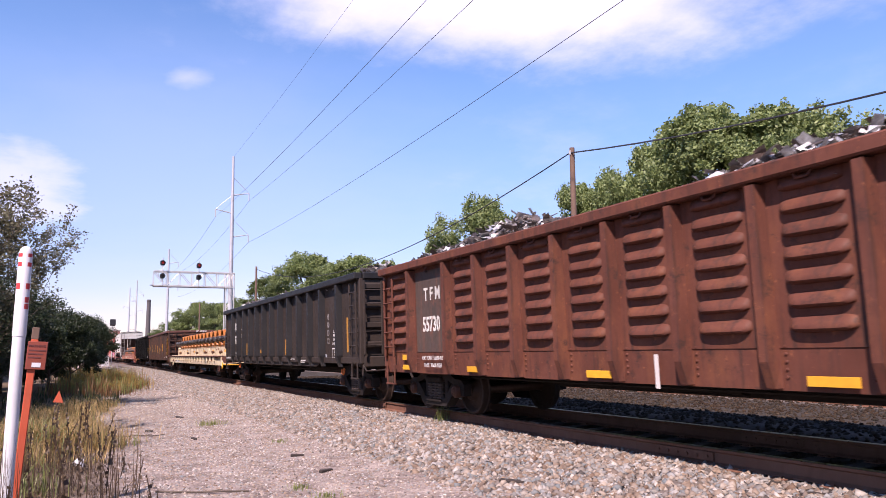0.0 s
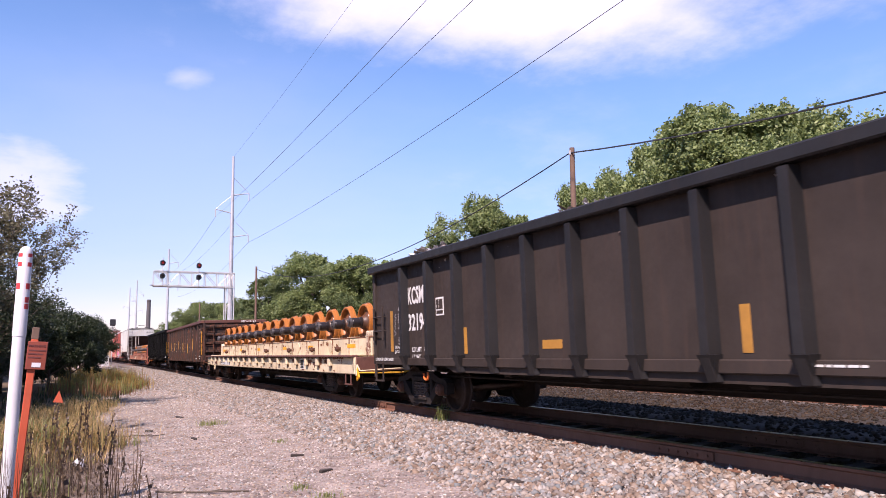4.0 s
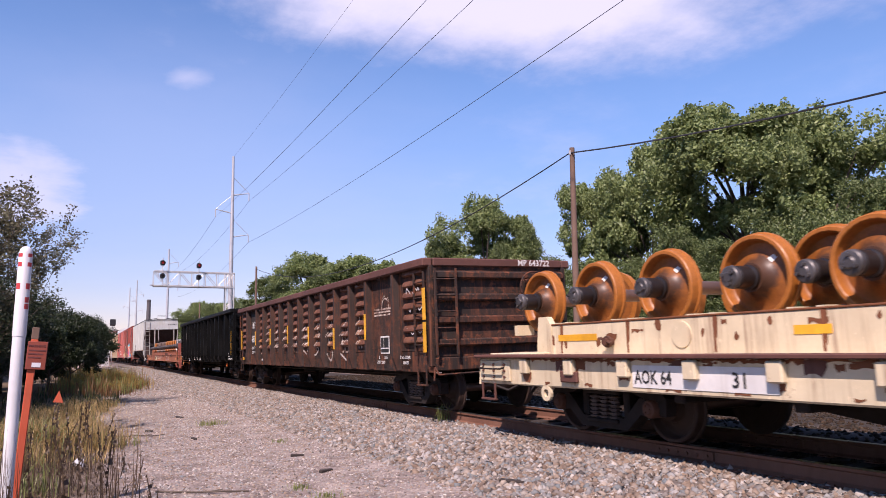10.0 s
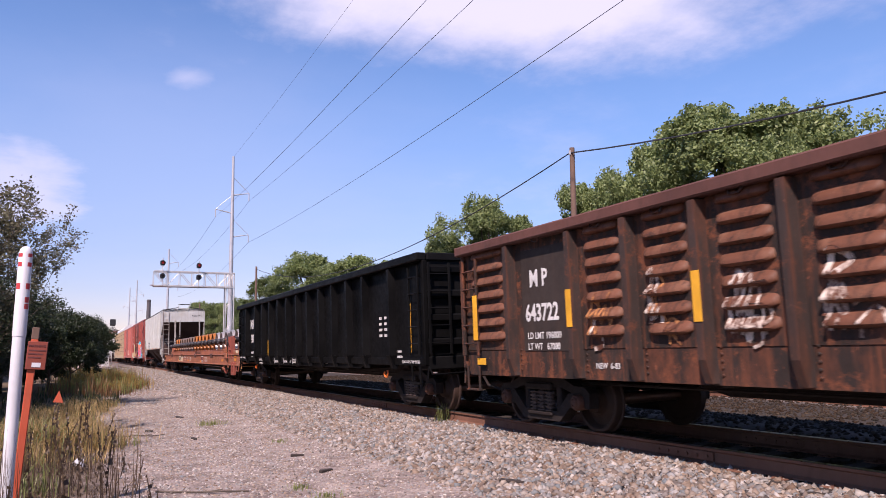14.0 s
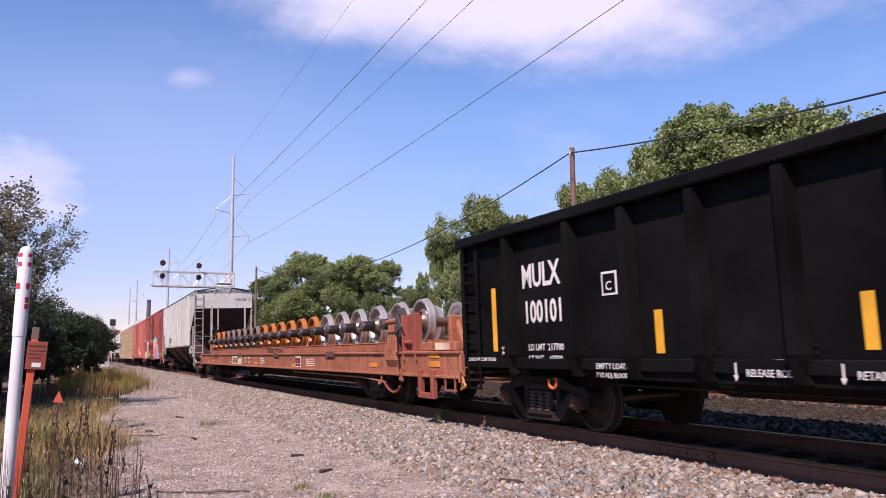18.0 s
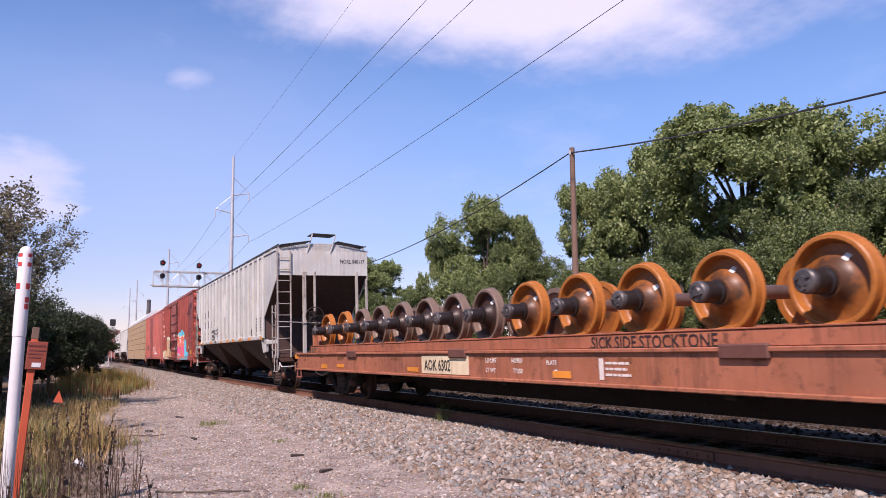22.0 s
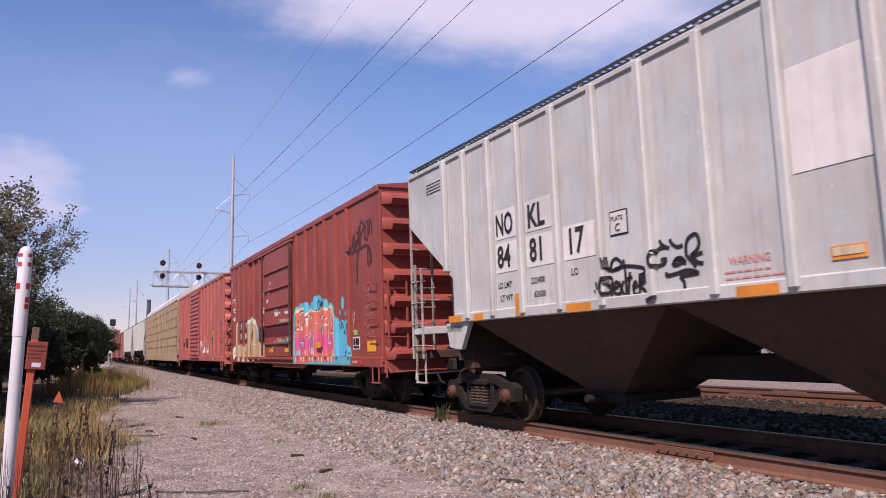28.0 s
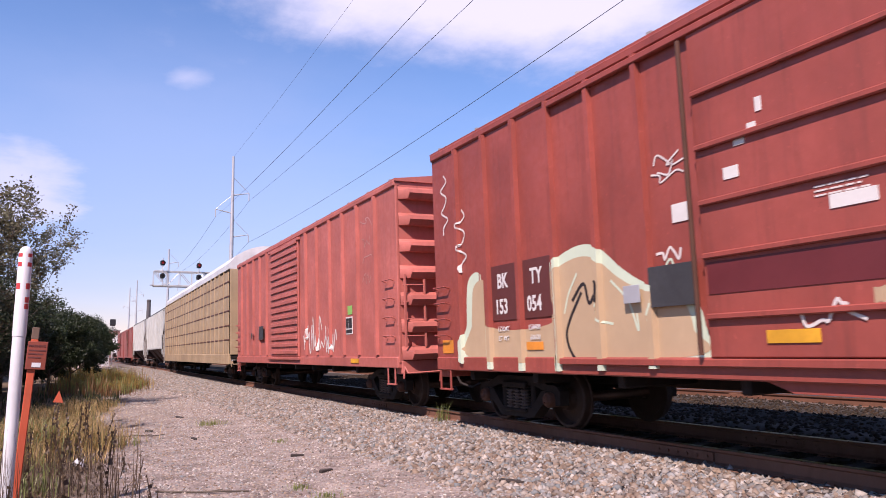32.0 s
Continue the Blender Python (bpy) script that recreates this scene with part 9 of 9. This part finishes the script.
# unseen trees, added only to throw shade over the thicket and weeds
SHADE = tree_parts(57, 8.6, 3.0, 0.16, 22, 9000, 0.2, "leaf_dark", 0.2)
for x, y, turn in ((-20.5, -8.2, 0), (-26.0, -9.0, 120), (-32.5, -8.6, 240)):
    bush(x, y, SHADE, (1, 1, 1), turn, "leafy tree out of view, added to shade the thicket")


def blades(name, label, count, place, height, width, mat, seed, lean=0.35):
    """Grass or stalks as thin upright blades in one mesh."""
    rng = np.random.default_rng(seed)
    p, hs = place(rng, count)
    n = len(p)
    h = rng.uniform(height[0], height[1], n) * hs
    a = rng.uniform(0, 2 * np.pi, n)
    d = np.stack([np.cos(a), np.sin(a), np.zeros(n)], -1)
    e = np.stack([-np.sin(a), np.cos(a), np.zeros(n)], -1)
    up = np.array((0, 0, 1.0))
    ln = (rng.random(n) * lean * h)[:, None]
    w = (width * rng.uniform(0.6, 1.4, n))[:, None]
    droop = (1 - 0.22 * min(lean, 1.6) * rng.random(n))[:, None]
    mid, top = p + up * h[:, None] * 0.62 + d * ln * 0.32, p + up * h[:, None] * droop + d * ln
    v = np.concatenate([np.stack([p - e * w, p + e * w, mid + e * w * 0.7, mid - e * w * 0.7], 1), np.stack([mid - e * w * 0.7, mid + e * w * 0.7, top + e * w * 0.15, top - e * w * 0.15], 1)])
    return tagged(new(name, quads_mesh(name, v, M[mat])), label, "grass", "", "stuff")


def edge_y(x):
    """Where the grass ends and the gravel begins, on the camera's side."""
    return np.interp(x, [-70, -50, -40, -33, -20, -14, -10, -6, -3], [3.3, 3.2, 3.3, 2.3, 0.75, 0.5, 0.55, 0.62, 0.55])


def verge(x0, x1, depth, ragged, bare=-0.1):
    def place(rng, n):
        x = x0 + (x1 - x0) * rng.random(n)
        y = edge_y(x) + rng.normal(size=n) * ragged - depth * rng.random(n) ** 1.2
        z = np.array([ground_z(a, b) for a, b in zip(x, y)]) - 0.02
        wave = np.array([noise.noise(Vector((a * 0.9, b * 1.7, 5.0))) + 0.6 * noise.noise(Vector((a * 3.1, b * 4.0, 2.0))) for a, b in zip(x, y)])
        keep = wave > bare
        return np.stack([x, y, z], -1)[keep], (0.55 + 1.1 * np.clip(wave, 0, 1))[keep]
    return place


def tuft(cx, cy, r):
    def place(rng, n):
        q = rng.normal(size=(n, 2)) * r
        x, y = cx + q[:, 0], cy + q[:, 1]
        return np.stack([x, y, np.array([ground_z(a, b) for a, b in zip(x, y)])], -1), np.ones(n)
    return place


blades("dry_grass", "dry straw-coloured grass in clumps on the verge", 11000, verge(-27, -12.0, 1.7, 0.16, -0.10), (0.10, 0.46), 0.006, "grass_dry", 41, 1.5)
blades("short_straw", "short dead straw and litter on bare soil", 3600, verge(-12.6, -6.5, 1.7, 0.2, -0.3), (0.04, 0.16), 0.006, "grass_straw", 47, 2.2)
blades("green_grass", "patchy yellow-green grass among dry straw", 3600, verge(-30, -12, 1.9, 0.12, 0.0), (0.10, 0.42), 0.006, "grass_green", 42, 1.2)
blades("tall_yellow_grass", "tall golden and green weeds by the thicket", 12000, verge(-66, -36, 3.0, 0.35, -0.5), (0.3, 0.9), 0.010, "grass_gold", 43, 0.45)
blades("tall_green_weeds", "tall green weeds among the golden ones", 6000, verge(-60, -33, 3.0, 0.3, -0.2), (0.3, 0.95), 0.012, "grass_green", 48, 0.5)
blades("rust_weeds", "rust-brown seed heads among the tall weeds", 5000, verge(-52, -31, 2.6, 0.5, -0.1), (0.25, 0.9), 0.010, "weed_rust", 49, 0.4)
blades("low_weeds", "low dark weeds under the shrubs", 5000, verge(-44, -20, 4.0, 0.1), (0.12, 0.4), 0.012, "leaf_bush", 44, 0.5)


def stalks_place(rng, n):
    x = -13.0 + 6.8 * rng.random(n)
    y = edge_y(x) - 1.5 * rng.random(n) + 0.55 * rng.random(n) ** 2
    return np.stack([x, y, np.array([ground_z(a, b) for a, b in zip(x, y)])], -1), np.ones(n)


blades("brown_weed_stalks", "dead brown upright weed stalks at the gravel's edge", 150, stalks_place, (0.2, 0.85), 0.006, "weed_brown", 45, 0.2)
blades("weed_litter", "flattened dead stems and leaf litter on the soil", 1500, stalks_place, (0.03, 0.11), 0.007, "weed_brown", 46, 3.0)


def seed_weeds(count, seed):
    """Dead dock-like weeds: a thin stem with dark seed clusters up its top half."""
    rng = np.random.default_rng(seed)
    p, _ = stalks_place(rng, count)
    quads = []
    for q in p:
        tall = rng.uniform(0.35, 0.95)
        tip = np.array((rng.normal() * 0.07, rng.normal() * 0.07, tall))
        bend = np.array((rng.normal() * 0.02, rng.normal() * 0.02, 0))
        at = lambda u: q + tip * u + bend * math.sin(math.pi * u)
        for axis in ((0.0055, 0, 0), (0, 0.0055, 0)):
            side = np.array(axis)
            for u0, u1 in ((0, 0.35), (0.35, 0.7), (0.7, 1.0)):
                quads.append([at(u0) - side, at(u0) + side, at(u1) + side * 0.6, at(u1) - side * 0.6])
        for u in np.arange(rng.uniform(0.35, 0.6), 1.0, 0.028 / tall):
            c, r = at(u), rng.uniform(0.008, 0.026) * (1.25 - 0.6 * u)
            a = rng.uniform(0, 2 * np.pi)
            e, v = np.array((math.cos(a), math.sin(a), 0.3)) * r, np.array((-math.sin(a) * 0.4, math.cos(a) * 0.4, 1.0)) * r
            o = np.array((math.cos(a), math.sin(a), 0)) * r * 0.6
            quads.append([c + o - e - v * 0.6, c + o + e - v, c + o + e * 0.7 + v, c + o - e + v * 0.8])
    return tagged(new("seed_weeds", quads_mesh("seed_weeds", np.array(quads), M["weed_brown"])), "dead upright weeds with dark brown seed heads", "weed", "", "stuff")


seed_weeds(48, 46)
blades("yellow_clump_grass", "yellow-green bowed grass in a dense clump by the stake", 1700, tuft(-14.2, -0.12, 0.5), (0.24, 0.6), 0.006, "grass_dry", 51, 1.5)
blades("green_clump_grass", "fresh green blades among the yellow clump", 700, tuft(-14.0, -0.25, 0.42), (0.24, 0.6), 0.006, "grass_green", 52, 1.3)
blades("post_foot_weeds", "thin dead stems round the foot of the white post", 60, tuft(-6.75, -0.37, 0.07), (0.4, 1.05), 0.0035, "weed_brown", 54, 0.3)
blades("dry_clump_grass", "dry bowed grass at the foot of the stake", 110, tuft(-9.6, -0.35, 0.22), (0.2, 0.5), 0.005, "grass_green", 53, 1.2)


def fallen_branch(x, y, turn, size):
    rng = random.Random(int(size * 100))
    pts = [(-size / 2 + size * k / 7, rng.uniform(-0.04, 0.04), 0.015 + rng.uniform(0, 0.02)) for k in range(8)]
    ob = part("fallen_branch", Shape().path(pts, 0.011).path([pts[4], (pts[4][0] + 0.14, 0.11, 0.03)], 0.006), M["bark"])
    ob.matrix_basis = pose(x, y, ground_z(x, y), 0, 0, turn)
    return tagged(ob, "thin dark fallen branch lying on the gravel", "branch", "fallen branches")


fallen_branch(-9.0, 1.45, 60, 1.1), fallen_branch(-15.6, 1.35, 75, 0.9)
for k, (x, y, r, n, h) in enumerate(((-17.1, 2.9, 0.15, 150, 0.15), (-12.55, 6.38, 0.07, 60, 0.42), (-8.6, 2.48, 0.08, 50, 0.09), (-7.95, 2.58, 0.07, 45, 0.09), (-13.0, 3.4, 0.10, 50, 0.08), (-14.4, 0.95, 0.14, 90, 0.22))):
    tf = blades("grass_tuft", "small green grass tuft growing in the gravel", n, tuft(x, y, r), (0.4 * h, h), 0.005, "grass_green", 60 + k, 0.6)
    tagged(tf, "", "grass", "grass tufts in the gravel")


def debris(x, y, size, turn, mat, label):
    rng = random.Random(int(x * 100))
    ob = part("wood_scrap", Shape().rbox(-size / 2, size / 2, -0.03, 0.03, -0.02, 0.025, 0.012, pose(0, 0, 0, 4, 3, 0)), M[mat])
    ob.matrix_basis = pose(x, y, ground_z(x, y) + 0.01, 0, 0, turn)
    return tagged(ob, label, "debris", "scraps on the gravel")


for x, y, s, t in ((-19.6, 2.6, 0.35, 20), (-23.5, 1.0, 0.3, 80), (-20.2, 0.55, 0.22, 130), (-14.6, 2.2, 0.18, 15), (-11.2, 3.2, 0.2, 75), (-9.5, 3.1, 0.22, 120), (-16.5, 1.6, 0.16, 60), (-7.0, 4.4, 0.3, 40)):
    debris(x, y, s, t, "tie", "small dark splinter of wood lying on the gravel")


# ------------------------------------------------------------------ far things down the line
def chimney():
    ob = tagged(new("chimney"), "dark tapered industrial chimney beyond the trees", "chimney")
    ob.matrix_basis = pose(-348.6, 31.7, -0.4)
    part("stack", Shape().bar((0, 0, 0), (0, 0, 25.6), 1.2, 16, 0.8), M["chimney"], ob, smooth=True)
    part("rim", Shape().bar((0, 0, 25.0), (0, 0, 25.8), 0.92, 16), M["chimney"], ob)


def far_building(x, y, w, h, mat, label):
    ob = tagged(new("industrial_building"), label, "building")
    ob.matrix_basis = pose(x, y, -0.4)
    part("wall", Shape().rbox(-10, 10, -w / 2, w / 2, 0, h, 0.1), M[mat], ob)
    part("roof", Shape().rbox(-10.3, 10.3, -w / 2 - 0.3, w / 2 + 0.3, h, h + 0.4, 0.1), M["roof_metal"], ob)
    n = max(3, int(w / 4))
    for k in range(n):
        yy = -w / 2 + w * (k + 0.5) / n
        wd = part("window", Shape().rbox(10.02, 10.1, yy - 0.9, yy + 0.9, h * 0.5, h * 0.75, 0.02), M["bearing"], ob)
        part("window_frame", Shape().rbox(10.1, 10.16, yy - 0.04, yy + 0.04, h * 0.5, h * 0.75, 0.01), M["signal_steel"], wd)


chimney()
far_building(-420.0, 17.0, 14.0, 14.0, "brick_far", "low brick industrial building far down the line")
far_building(-400.0, 40.0, 22.0, 8.0, "brick_far", "reddish industrial shed far down the line")
far_building(-60.0, -9.5, 6.0, 5.2, "fence_grey", "weathered grey shed behind the thicket")


def far_signal():
    ob = tagged(new("dwarf_signal_mast"), "far railway signal with a black head", "railway signal")
    ob.matrix_basis = pose(-120.0, 6.0, -0.4)
    part("mast", Shape().bar((0, 0, 0), (0, 0, 6.4), 0.07, 8), M["signal_steel"], ob)
    part("signal_head", Shape().rbox(-0.2, 0.2, -0.4, 0.4, 5.9, 6.9, 0.1), M["signal_black"], ob)


far_signal()
cab = tagged(new("signal_cabinet"), "small silver trackside equipment cabinet", "equipment cabinet")
cab.matrix_basis = pose(-120.0, 5.2, -0.44)
part("cabinet_body", Shape().rbox(-0.4, 0.4, -0.5, 0.5, 0, 1.5, 0.03), M["signal_steel"], cab)
part("cabinet_roof", Shape().rbox(-0.45, 0.45, -0.55, 0.55, 1.5, 1.56, 0.02), M["signal_steel"], cab)


def motions():
    """Everything that rides on the train, and the wheels that roll under it."""
    times = [0.0, 1.0, 2.0, 3.0, 4.5, 6.0, 7.5, 9.0, 10.5, 12.0, 13.5, 15.0, 16.5, 18.0, 19.5, 21.0, 22.5, 24.0, 25.5, 27.0, 28.5, 30.0, 31.0, 32.0]
    for ob, p, m in RIDERS:
        walk(ob, [(t, on_track(p + travelled(t)) @ m) for t in times])
    turn = [(k / 7.5, -math.degrees(-travelled(k / 7.5) / WHEEL_R)) for k in range(241)]
    for ob, m in ROLLERS:
        walk(ob, [(t, m @ pose(0, 0, 0, 0, a, 0)) for t, a in turn])


motions()
